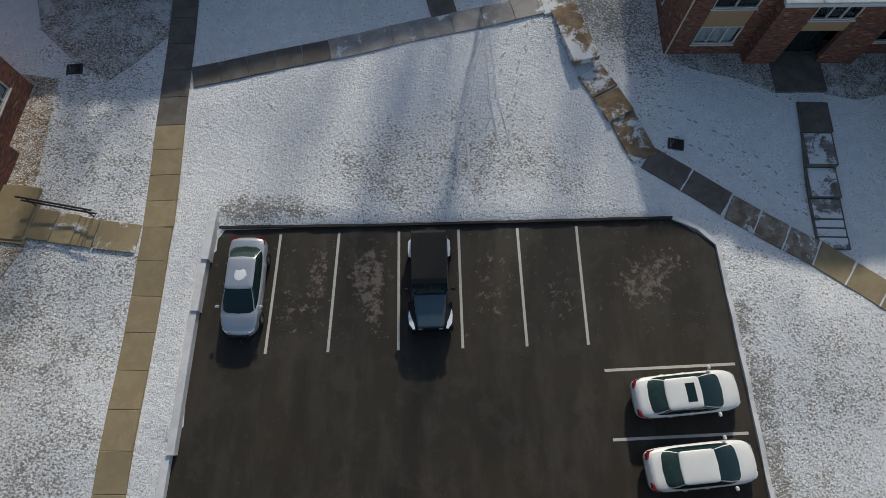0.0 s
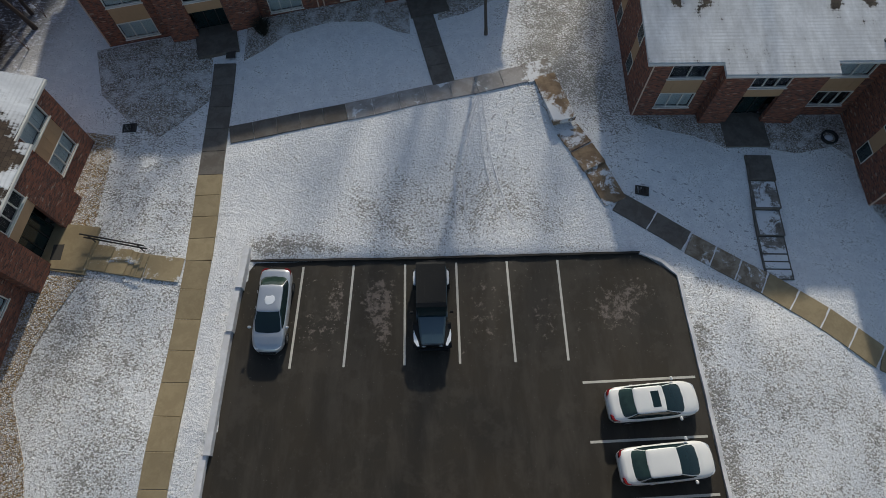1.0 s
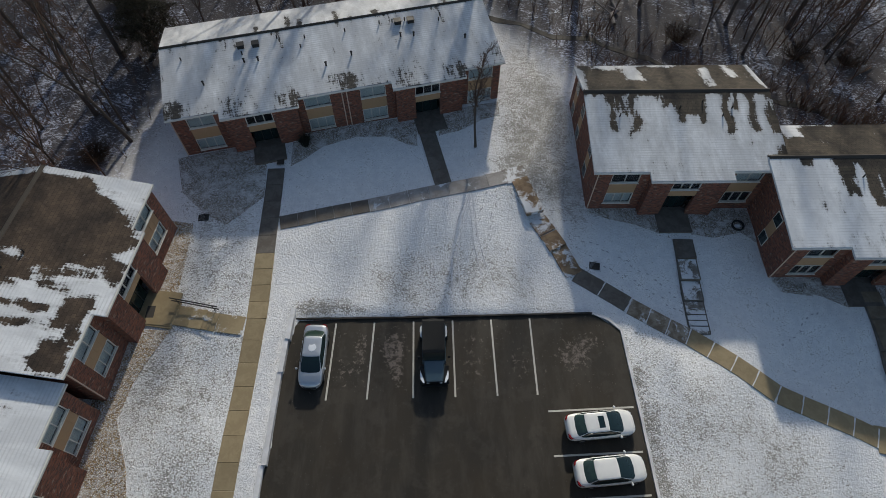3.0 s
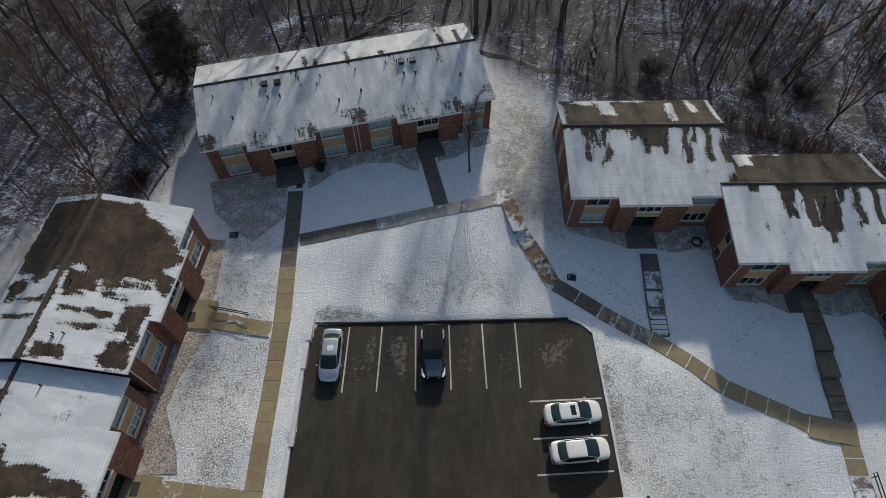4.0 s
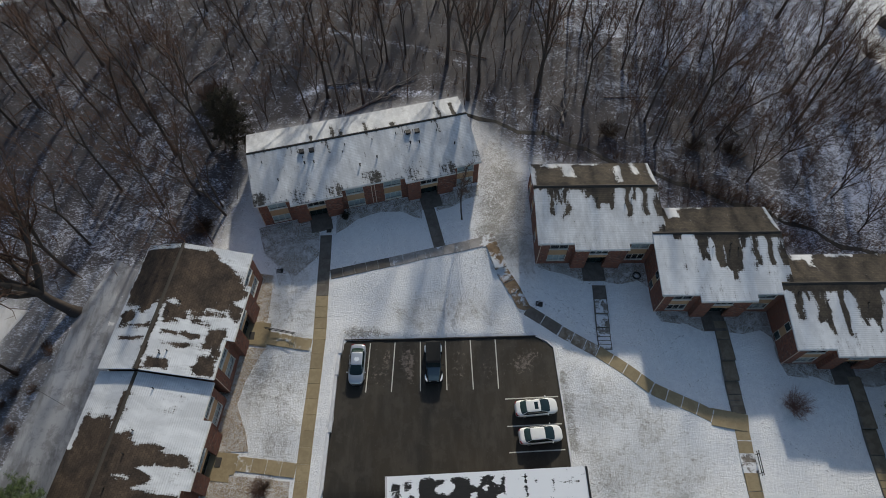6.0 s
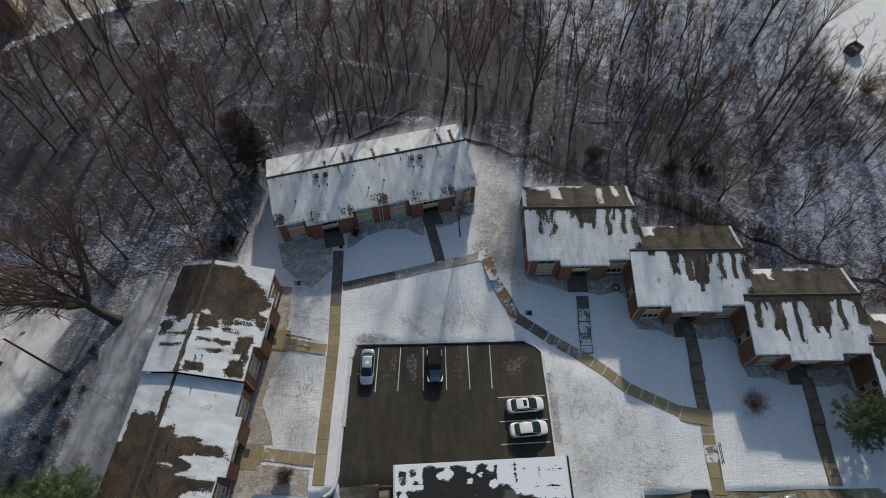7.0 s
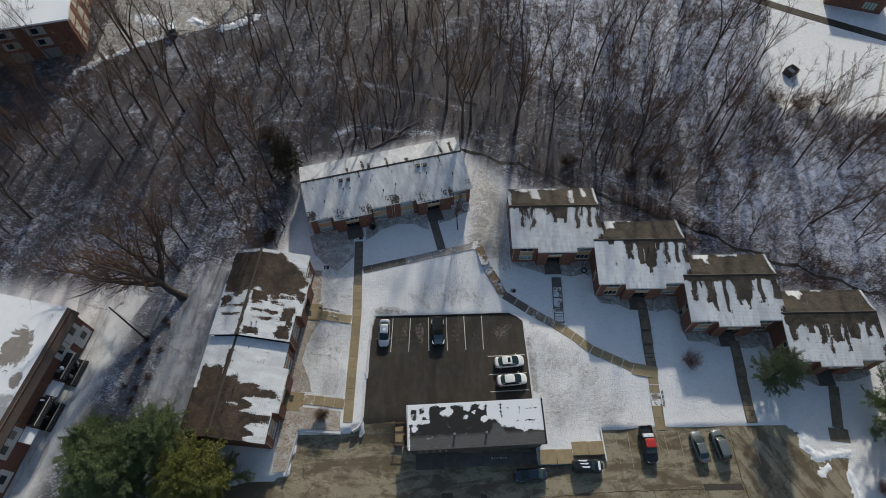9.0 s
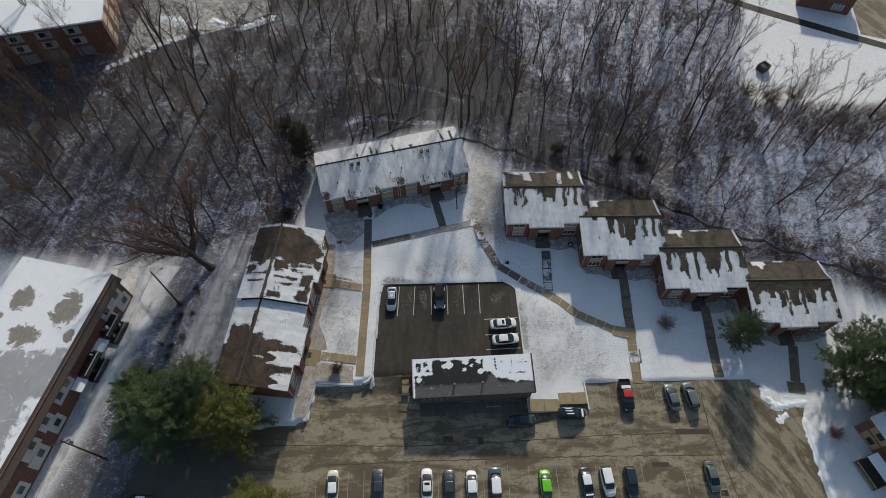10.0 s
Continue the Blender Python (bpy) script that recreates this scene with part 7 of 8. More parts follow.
def railing(name, p0, p1, z0, z1, label, h=0.9, double=True):
    """A handrail on two posts with a lower rail."""
    t = thing(name, Matrix(), label, "handrail")
    a, b = Vector((*p0, z0)), Vector((*p1, z1))
    for f in (0.12, 0.88):
        p = a.lerp(b, f)
        bm = bmesh.new()
        tube(bm, p - Vector((0, 0, 0.2)), p + Vector((0, 0, h)), 0.035, 0.035, 8)
        part("post", bm, DARK, t)
    for dz in ((h, h - 0.42) if double else (h,)):
        bm = bmesh.new()
        tube(bm, a + Vector((0, 0, dz)), b + Vector((0, 0, dz)), 0.05, 0.05, 8)
        part("rail", bm, DARK, t)


railing("handrail", (-21.3, 1.75), (-17.7, 1.05), ZT, ZL + 0.05, "dark steel handrail beside the west steps")
railing("handrail", (34.15, -13.2), (34.0, -15.8), STEPS_C[0], STEPS_C[1], "dark steel handrail beside the snowy steps")


def round_planter(x, y):
    t = thing("round_planter", pose(x, y, gz(x, y) + 0.05) @ Matrix.Scale(0.66, 4), "dark round planter heaped with snow beside the wall", "planter")
    bm = bmesh.new()
    n = 24
    loft(bm, [[((r) * math.cos(6.28318 * k / n), (r) * math.sin(6.28318 * k / n), z) for r, z in ((0.75, -0.1), (0.8, 0.3), (0.68, 0.32), (0.6, 0.1))] for k in range(n + 1)], caps=False)
    part("rim", bm, RUBBER, t)
    bm = bmesh.new()
    bmesh.ops.create_icosphere(bm, subdivisions=2, radius=0.45)
    for v in bm.verts:
        v.co = Vector((v.co.x, v.co.y * 0.8, max(-0.1, v.co.z * 0.45 + 0.08 * noise.noise(v.co * 4))))
    part("heap", bm, SNOWCAP, t, "heap of old snow", smooth=True)


round_planter(24.7, 8.4)
for x, y, z, tn in ((-22.9, 1.05, ZT + 0.02, 10), (-24.6, -13.1, gz(-24.6, -13.1) + 0.09, 5), (-14.9, 16.0, gz(-14.9, 16) + 0.15, 12)):
    bm = bmesh.new()
    box(bm, -0.5, -0.32, 0, 0.5, 0.32, 0.03)
    m = part("door_mat", bm, plain("mat_dark", (0.05, 0.045, 0.04), 0.95, grain=0.3, scale=20), bevel=0.01)
    m.matrix_basis = pose(x, y, z, 0, 0, tn + 80)
    tagged(m, "dark worn door mat before the entrance", "door mat", "door mats")


def roof_vents():
    """Vents standing on the snowy roof of the north block."""
    for x, y, big in ((-18.2, 24.6, 1), (-16.9, 24.8, 1), (-4.2, 27.6, 1), (-3.0, 27.8, 1), (-17.7, 22.9, 0), (-16.5, 23.1, 0), (-8.3, 23.8, 0), (-3.9, 26.0, 0), (-2.7, 26.1, 0), (2.0, 25.9, 0), (-20.9, 20.4, 0), (-10.5, 22.6, 0)):
        c, s = math.cos(radians(AT)), math.sin(radians(AT))
        yl = -(x + 23.7) * s + (y - 16.7) * c
        z = 0.8 + 4.5 + SL * yl
        t = thing("roof_vent", pose(x, y, z, 0, 0, AT), "dark metal roof vent standing in the snow", "roof vent", "roof vents")
        bm = bmesh.new()
        if big:
            box(bm, -0.3, -0.25, -0.15, 0.3, 0.25, 0.3)
        else:
            tube(bm, (0, 0, -0.1), (0, 0, 0.4), 0.08, 0.08, 10)
        part("shaft", bm, DARK, t, bevel=0.03 if big else 0)
        bm = bmesh.new()
        if big:
            box(bm, -0.34, -0.3, 0.29, 0.34, 0.3, 0.36)
        else:
            tube(bm, (0, 0, 0.4), (0, 0, 0.47), 0.13, 0.06, 10)
        part("cap", bm, DARK, t)


roof_vents()


# ---------- utility poles ----------
POLEWOOD = bark("pole_wood", (0.06, 0.045, 0.035), (0.12, 0.09, 0.07))
METAL = plain("grey_metal", (0.35, 0.36, 0.37), 0.4, 0.6)


def pole(x, y, h, turn, lamp, transformer):
    t = thing("utility_pole", pose(x, y, gz(x, y) - 0.2, 0, 0, turn), "tall brown wooden utility pole" + (" with a street lamp" if lamp else " with a transformer"), "utility pole", "utility poles")
    bm = bmesh.new()
    tube(bm, (0, 0, 0), (0, 0, h), 0.17, 0.11, 12)
    part("shaft", bm, POLEWOOD, t, smooth=True)
    if lamp:
        bm = bmesh.new()
        tube(bm, (0, 0, h - 1.2), (1.3, 0, h - 0.8), 0.035, 0.03, 8)
        arm = part("lamp_arm", bm, METAL, t)
        bm = bmesh.new()
        loft(bm, [[(1.2 + 0.65 * f, r * math.cos(6.28318 * k / 12), h - 0.82 + 0.6 * r * math.sin(6.28318 * k / 12)) for k in range(12)] for f, r in ((0, 0.08), (0.2, 0.2), (0.7, 0.24), (1.0, 0.1))])
        part("lamp_head", bm, METAL, arm, "grey lamp head", smooth=True)
    if transformer:
        bm = bmesh.new()
        box(bm, -1.1, -0.2, h - 0.5, 1.1, -0.1, h - 0.36)
        cr = part("cross_arm", bm, POLEWOOD, t, bevel=0.01)
        for k in (-1.0, -0.5, 0.5, 1.0):
            bm = bmesh.new()
            tube(bm, (k, -0.15, h - 0.36), (k, -0.15, h - 0.2), 0.05, 0.03, 8)
            part("insulator", bm, LINE, cr)
    if transformer:
        bm = bmesh.new()
        tube(bm, (0.42, 0, h - 2.2), (0.42, 0, h - 1.2), 0.26, 0.26, 14)
        part("transformer", bm, METAL, t, "grey drum transformer")
    return t


pole(-48.6, -3.1, 12.9, 40, True, False)
pole(-55.0, -29.7, 13.3, 20, False, True)
WIRE = plain("wire_black", (0.02, 0.02, 0.02), 0.6)
for k, (a, b) in enumerate((((-48.6, -3.1, 13.6), (-55.0, -29.7, 13.8)), ((-48.6, -3.1, 13.3), (-38.6, -8.5, 6.9)), ((-48.6, -3.1, 12.9), (-59.5, 2.0, 7.0)), ((-55.0, -29.7, 13.8), (-61.0, -58.0, 13.8)))):
    bm = bmesh.new()
    pa, pb = Vector(a), Vector(b)
    pts = [pa.lerp(pb, i / 12) - Vector((0, 0, 2.4 * (i / 12) * (1 - i / 12))) for i in range(13)]
    for p, q in zip(pts, pts[1:]):
        tube(bm, p, q, 0.018, 0.018, 4)
    tagged(part("cable", bm, WIRE), "thin black overhead cable between poles", "cable", "overhead cables")


# ---------- other buildings ----------
def store_roof_mat():
    M = Mat("roof_store", 0.8, 0, 0.3)
    c = M.coord()
    edge = M.noise(c, 1.1, 6, 0.75, 0.6)
    fine = M.noise(M.coord((0.45, 1.6, 1)), 3.4, 5, 0.75, 0.5)
    k = M.calc("ADD", M.calc("MULTIPLY", edge, 0.5), M.calc("MULTIPLY", fine, 0.5))
    k = M.calc("ADD", M.calc("MULTIPLY", M.calc("SUBTRACT", k, 0.5), 2.3), 0.5)
    lim = M.calc("ADD", 0.22, M.calc("MULTIPLY", M.attr("bare"), 0.54))
    mask = M.calc("MULTIPLY", M.calc("SUBTRACT", k, lim), 22.0, True)
    tar = M.mix(fine, (0.010, 0.010, 0.011), (0.04, 0.038, 0.036))
    damp = M.calc("MULTIPLY", M.calc("SUBTRACT", M.calc("ADD", M.attr("damp"), M.calc("MULTIPLY", edge, 0.5)), 0.55), 3.0, True)
    tar = M.mix(damp, tar, M.mix(fine, (0.05, 0.048, 0.047), (0.16, 0.155, 0.15)))
    M.color(M.mix(mask, tar, (0.88, 0.88, 0.89)))
    M.bump(mask, 0.5, 0.05)
    return M.m


def store_bare(u, v):
    """Where the store's snow has gone: a dark middle, a slanting lower edge."""
    line = np.interp(u, [0, 4, 12, 12.8, 14, 16.5, 20.3], [3.6, 3.7, 3.9, 3.9, 2.8, 2.2, 1.9])
    b = np.clip((line - v) / 0.4 + 0.5, 0, 1)
    b = np.maximum(b, soft(u, v, 3.3, 11.9, 2.0, 6.0 + 0.12 * np.sin(u * 2), 0.4))
    for cu, cv, r in ((6.2, 5.2, 0.7), (5.3, 5.0, 0.4), (9.0, 5.7, 0.6), (10.0, 5.0, 0.35), (11.4, 3.9, 0.5), (1.0, 3.0, 0.5), (11.2, 5.6, 0.4), (17.3, 2.2, 0.4), (8.8, 4.3, 0.3)):
        b = b * (1 - np.clip((r - np.hypot(u - cu, v - cv)) / 0.35 + 0.5, 0, 1))
    for u0, u1, v0, v1 in ((13.9, 14.15, 3.9, 6.2), (15.0, 15.2, 4.4, 5.4), (16.2, 19.0, 3.3, 3.5), (16.6, 16.9, 4.2, 5.4), (17.3, 19.4, 5.0, 5.15), (0.6, 1.4, 4.2, 5.8), (1.8, 2.6, 5.2, 6.0), (2.2, 3.0, 4.2, 4.6)):
        b = np.maximum(b, 0.72 * soft(u, v, u0, u1, v0, v1, 0.35))
    return np.clip(b * (1 - soft(u, v, -1, 21, 6.15, 8, 0.2)) * (1 - soft(u, v, -1, 0.3, 0, 8, 0.2)), 0, 1)


def store():
    t = thing("store_building", pose(-6.4, -22.05, 0, 0, 0, 1.2), "low dark utility building with a lean-to roof part covered in snow", "building")
    siding = plain("dark_siding", (0.095, 0.08, 0.072), 0.8, grain=0.3)
    bm = bmesh.new()
    prism(bm, [(0.3, -2.6), (6.2, -2.6), (6.2, 3.1), (0.3, 2.6)], 0, 0.35, 19.9)
    part("wall", bm, siding, t)
    bm = bmesh.new()
    us, vs = np.linspace(0, 20.3, 82), np.linspace(0, 6.5, 30)
    top = [[bm.verts.new((u, v, 2.82 + 0.63 * v / 6.5)) for u in us] for v in vs]
    for r0, r1 in zip(top, top[1:]):
        for k in range(len(us) - 1):
            bm.faces.new((r0[k], r0[k + 1], r1[k + 1], r1[k]))
    low = bmesh.ops.extrude_edge_only(bm, edges=[g for g in bm.edges if len(g.link_faces) == 1])
    for g in low["geom"]:
        if isinstance(g, bmesh.types.BMVert):
            g.co.z -= 0.2
    r = part("roof", bm, store_roof_mat(), t, "black roof membrane with ragged snow")
    co = np.array([g.co[:] for g in r.data.vertices])
    for key, val in (("bare", store_bare(co[:, 0], co[:, 1])), ("damp", np.clip((2.6 - co[:, 1]) / 1.6, 0, 0.75) + 0.6 * soft(co[:, 0], co[:, 1], 12.4, 14.2, 1.0, 3.4, 0.6))):
        a = r.data.attributes.new(key, "FLOAT", "POINT")
        a.data.foreach_set("value", np.asarray(val, np.float32))
    for nm, c in (("fascia", (0, -0.08, 2.55, 20.3, -0.003, 2.86)), ("fascia", (-0.08, 0.0, 2.6, -0.003, 0.35, 2.95)), ("fascia", (20.303, 0.0, 2.6, 20.38, 0.35, 2.95))):
        bm = bmesh.new()
        box(bm, *c)
        part(nm, bm, DARK, t)
    bm = bmesh.new()
    prism(bm, [(0.0, 2.84), (6.5, 3.47), (6.5, 3.53), (0.0, 2.9)], 0, -0.06, 0.14)
    part("verge", bm, WHITE_CONC, t)
    bm = bmesh.new()
    prism(bm, [(0.0, 2.84), (6.5, 3.47), (6.5, 3.53), (0.0, 2.9)], 0, 20.16, 20.36)
    part("verge", bm, DARK, t)
    for x in (6.9, 11.6):
        bm = bmesh.new()
        tube(bm, (x, 1.9, 2.9), (x, 1.9, 3.5), 0.13, 0.13, 10)
        v = part("flue", bm, DARK, t)
        bm = bmesh.new()
        tube(bm, (x, 1.9, 3.5), (x, 1.9, 3.62), 0.2, 0.12, 10)
        part("flue_cap", bm, METAL, v)
    for x0, x1 in ((1.2, 3.1), (3.3, 5.0)):
        bm = bmesh.new()
        box(bm, x0, 0.24, -1.5, x1, 0.298, 1.0)
        part("shutter_door", bm, plain("shutter_grey", (0.11, 0.10, 0.09), 0.6), t, "grey roller door")
    for k in range(5):
        bm = bmesh.new()
        tube(bm, (1.8 + 0.95 * k, -0.28, 2.5), (1.8 + 0.95 * k, -0.08, 2.6), 0.07, 0.05, 8)
        part("wall_lamp", bm, LINE, t)
    return t


store()

# apron before the store, with worn lettering as plain bars
APRON = concrete("apron_dark", (0.13, 0.11, 0.10), (0.17, 0.15, 0.135), (0.09, 0.075, 0.065), 0.5)
ap = walk_thing("apron", "dark concrete apron in three bays before the store")
for xa, xb, ya, yb in ((-5.4, -3.3, -24.05, -21.8), (-3.25, -1.1, -24.05, -21.8), (-1.05, 12.7, -23.8, -21.8)):
    bm = bmesh.new()
    za, zb = float(front_z(xa, 0)) + 0.05, float(front_z(xb, 0)) + 0.05
    vs = [bm.verts.new(c) for c in ((xa, ya, za), (xb, ya + 0.012 * (xb - xa), zb), (xb, yb, zb), (xa, yb, za))]
    f = bm.faces.new(vs)
    low = bmesh.ops.extrude_face_region(bm, geom=[f])
    bmesh.ops.translate(bm, verts=[g for g in low["geom"] if isinstance(g, bmesh.types.BMVert)], vec=(0, 0, -0.3))
    part("slab", bm, APRON, ap)
for k, wd in enumerate((0.22, 0.12, 0.18, 0.3, 0.14, 0.2)):
    x = 6.0 + 0.42 * k
    bm = bmesh.new()
    box(bm, x, -22.75, float(front_z(x, 0)) + 0.045, x + wd, -22.55, float(front_z(x, 0)) + 0.056)
    part("lettering_bar", bm, LINE, ap, "worn pale lettering")


def wood_rack():
    t = thing("timber_rack", pose(-8.6, -20.6, float(lot_z(-8.6, -20.6))), "brown timber rack beside the dark store", "rack")
    brown = plain("timber_brown", (0.12, 0.075, 0.05), 0.8, grain=0.3)
    for x in (0, 1.4):
        for y in (0, 1.6, 3.2):
            bm = bmesh.new()
            box(bm, x, y, -0.2, x + 0.12, y + 0.12, 1.2)
            part("post", bm, brown, t)
    for y in (0.0, 1.6, 3.2):
        for z in (0.5, 1.2):
            bm = bmesh.new()
            box(bm, -0.1, y - 0.02, z, 1.65, y + 0.14, z + 0.08)
            part("rail", bm, brown, t)
    bm = bmesh.new()
    box(bm, 0.13, 0.2, 0.58, 1.38, 3.1, 0.64)
    part("shelf", bm, WALK, t)


wood_rack()


def flat_roof_mat():
    M = Mat("flat_roof_snow", 0.6, 0, 0.4)
    w = M.coord()
    n = M.noise(w, 0.45, 7, 0.74, 0.9)
    pud = M.calc("MULTIPLY", M.calc("SUBTRACT", M.calc("ADD", M.attr("puddle"), M.calc("MULTIPLY", M.calc("SUBTRACT", n, 0.5), 3.2)), 0.5), 5.0, True)
    snow = M.mix(M.noise(w, 0.9, 5), (0.76, 0.77, 0.79), (0.90, 0.90, 0.91))
    c = M.mix(pud, snow, M.mix(M.noise(w, 0.8, 5, 0.7), (0.16, 0.14, 0.118), (0.36, 0.325, 0.285)))
    sl = M.calc("MULTIPLY", M.calc("SUBTRACT", M.calc("ADD", M.attr("slush"), M.calc("MULTIPLY", M.calc("SUBTRACT", n, 0.5), 3.0)), 0.45), 3.5, True)
    c = M.mix(sl, c, M.mix(M.noise(w, 0.25, 6, 0.7, 0.8), (0.24, 0.235, 0.23), (0.47, 0.475, 0.485)))
    M.color(c)
    return M.m


def flat_block():
    m = pose(-57.6, -1.0, 1.7, 0, 0, -103.6)
    t = thing("flat_roofed_block", m, "long brick block with a flat snow-patched roof and pale panels", "apartment block")
    bm = bmesh.new()
    box(bm, 0, -17, -2, 62, 0, 7.2)
    part("wall", bm, BRICK, t)
    bm = bmesh.new()
    us, vs = np.linspace(-0.4, 62.4, 126), np.linspace(-17.4, -0.45, 37)
    top = [[bm.verts.new((u, v, 7.6)) for u in us] for v in vs]
    for r0, r1 in zip(top, top[1:]):
        for k in range(len(us) - 1):
            bm.faces.new((r0[k], r0[k + 1], r1[k + 1], r1[k]))
    low = bmesh.ops.extrude_edge_only(bm, edges=[g for g in bm.edges if len(g.link_faces) == 1])
    for g in low["geom"]:
        if isinstance(g, bmesh.types.BMVert):
            g.co.z -= 0.35
    r = part("roof", bm, flat_roof_mat(), t, "flat roof with worn snow and wet patches")
    co = np.array([g.co[:] for g in r.data.vertices])
    u, v = co[:, 0], co[:, 1]
    pud = np.zeros(len(u))
    for cu, cv, ru, rv in ((7.2, -4.6, 4.2, 2.8), (7.2, -12.6, 2.8, 2.2), (11.0, -15.4, 1.9, 1.6), (11.5, -1.6, 1.5, 1.0), (13.0, -9.0, 2.5, 3.5)):
        pud = np.maximum(pud, 1.2 - ((u - cu) / ru) ** 2 - ((v - cv) / rv) ** 2)
    for key, val in (("puddle", np.clip(pud, 0, 1)), ("slush", np.clip((u - 13.6 + 0.25 * (v + 8)) / 4.0, 0, 1) * (1 - 0.7 * soft(u, v, 22, 70, -2.2, 2, 1.5)))):
        a = r.data.attributes.new(key, "FLOAT", "POINT")
        a.data.foreach_set("value", np.asarray(val, np.float32))
    bm = bmesh.new()
    prism(bm, [(-0.447, 7.58), (0.6, 6.0), (0.6, 5.85), (0.02, 5.85), (-0.447, 7.25)], 0, -0.4, 62.4)
    part("mansard", bm, plain("mansard_brown", (0.12, 0.085, 0.068), 0.8, grain=0.35, scale=3.0), t, "brown shingled mansard below the flat roof")
    pale = plain("panel_pale", (0.52, 0.50, 0.485), 0.7, grain=0.2, scale=0.8)
    rnd = random.Random(9)
    for k, (x, wd) in enumerate(((0.5, 3.0), (4.6, 2.6), (10.2, 3.2), (17.6, 4.4), (22.6, 2.8), (27.4, 3.6), (33.0, 4.4), (38.5, 3.0), (43.0, 4.2))):
        for lv, z in enumerate((0.3, 3.1)):
            if (k + lv) % 4 == 3:
                continue
            dx = 0.5 * lv * (-1) ** k
            bm = bmesh.new()
            box(bm, x + dx, 0.003, z, x + wd + dx, 0.08, z + 2.75)
            p = part("wall_panel", bm, pale, t, "pale cladding panel")
            for c in ((0.7,) if wd < 4 else (0.6, 2.7)):
                bm = bmesh.new()
                box(bm, x + c + dx, 0.081, z + 0.9, x + c + 1.1 + dx, 0.11, z + 2.2)
                part("window", bm, CARGLASS, p)
                bm = bmesh.new()
                ring(bm, x + c - 0.06 + dx, x + c + 1.16 + dx, z + 0.84, z + 2.26, 0.07, 0.082, 0.13)
                part("window_frame", bm, METAL, p)
    for x in (5.2, 12.2):
        b = thing("balcony", m @ Matrix.Translation((x, 0.0, 0)), "dark steel balcony crowded with stored things", "balcony", "balconies")
        for z in (0.35, 3.2):
            bm = bmesh.new()
            box(bm, 0, 0.09, z - 0.15, 4.2, 2.1, z)
            part("deck", bm, DARK, b)
            for k in range(15):
                bm = bmesh.new()
                box(bm, 0.28 * k, 2.02, z, 0.28 * k + 0.05, 2.07, z + 1.0)
                part("baluster", bm, METAL, b)
            bm = bmesh.new()
            box(bm, 0, 2.0, z + 1.0, 4.2, 2.1, z + 1.08)
            part("rail", bm, LINE, b, "pale balcony rail")
        for k in range(9):
            x0, y0, z0 = rnd.uniform(0.2, 3.2), rnd.uniform(0.2, 0.9), rnd.choice((0.35, 3.2))
            bm = bmesh.new()
            tube(bm, (x0, y0, z0), (x0 + rnd.uniform(-0.2, 0.2), y0, z0 + rnd.uniform(0.4, 1.0)), rnd.uniform(0.1, 0.3), rnd.uniform(0.08, 0.25), 10)
            part("stored_item", bm, rnd.choice((METAL, DARK, SNOWCAP, GRILLE)), b)
        bm = bmesh.new()
        prism(bm, [(0.1, 2.9), (1.9, 2.6), (1.9, 2.68), (0.1, 2.98)], 0, 4.4, 6.6)
        part("canopy", bm, SNOWCAP, b, "snowy lean-to canopy")


flat_block()


YARDMAT = gravel("yard_leafy", (0.10, 0.085, 0.05), (0.24, 0.20, 0.12))
RUT = plain("rut_grass", (0.42, 0.41, 0.38), 0.9, grain=0.5, scale=1.2)


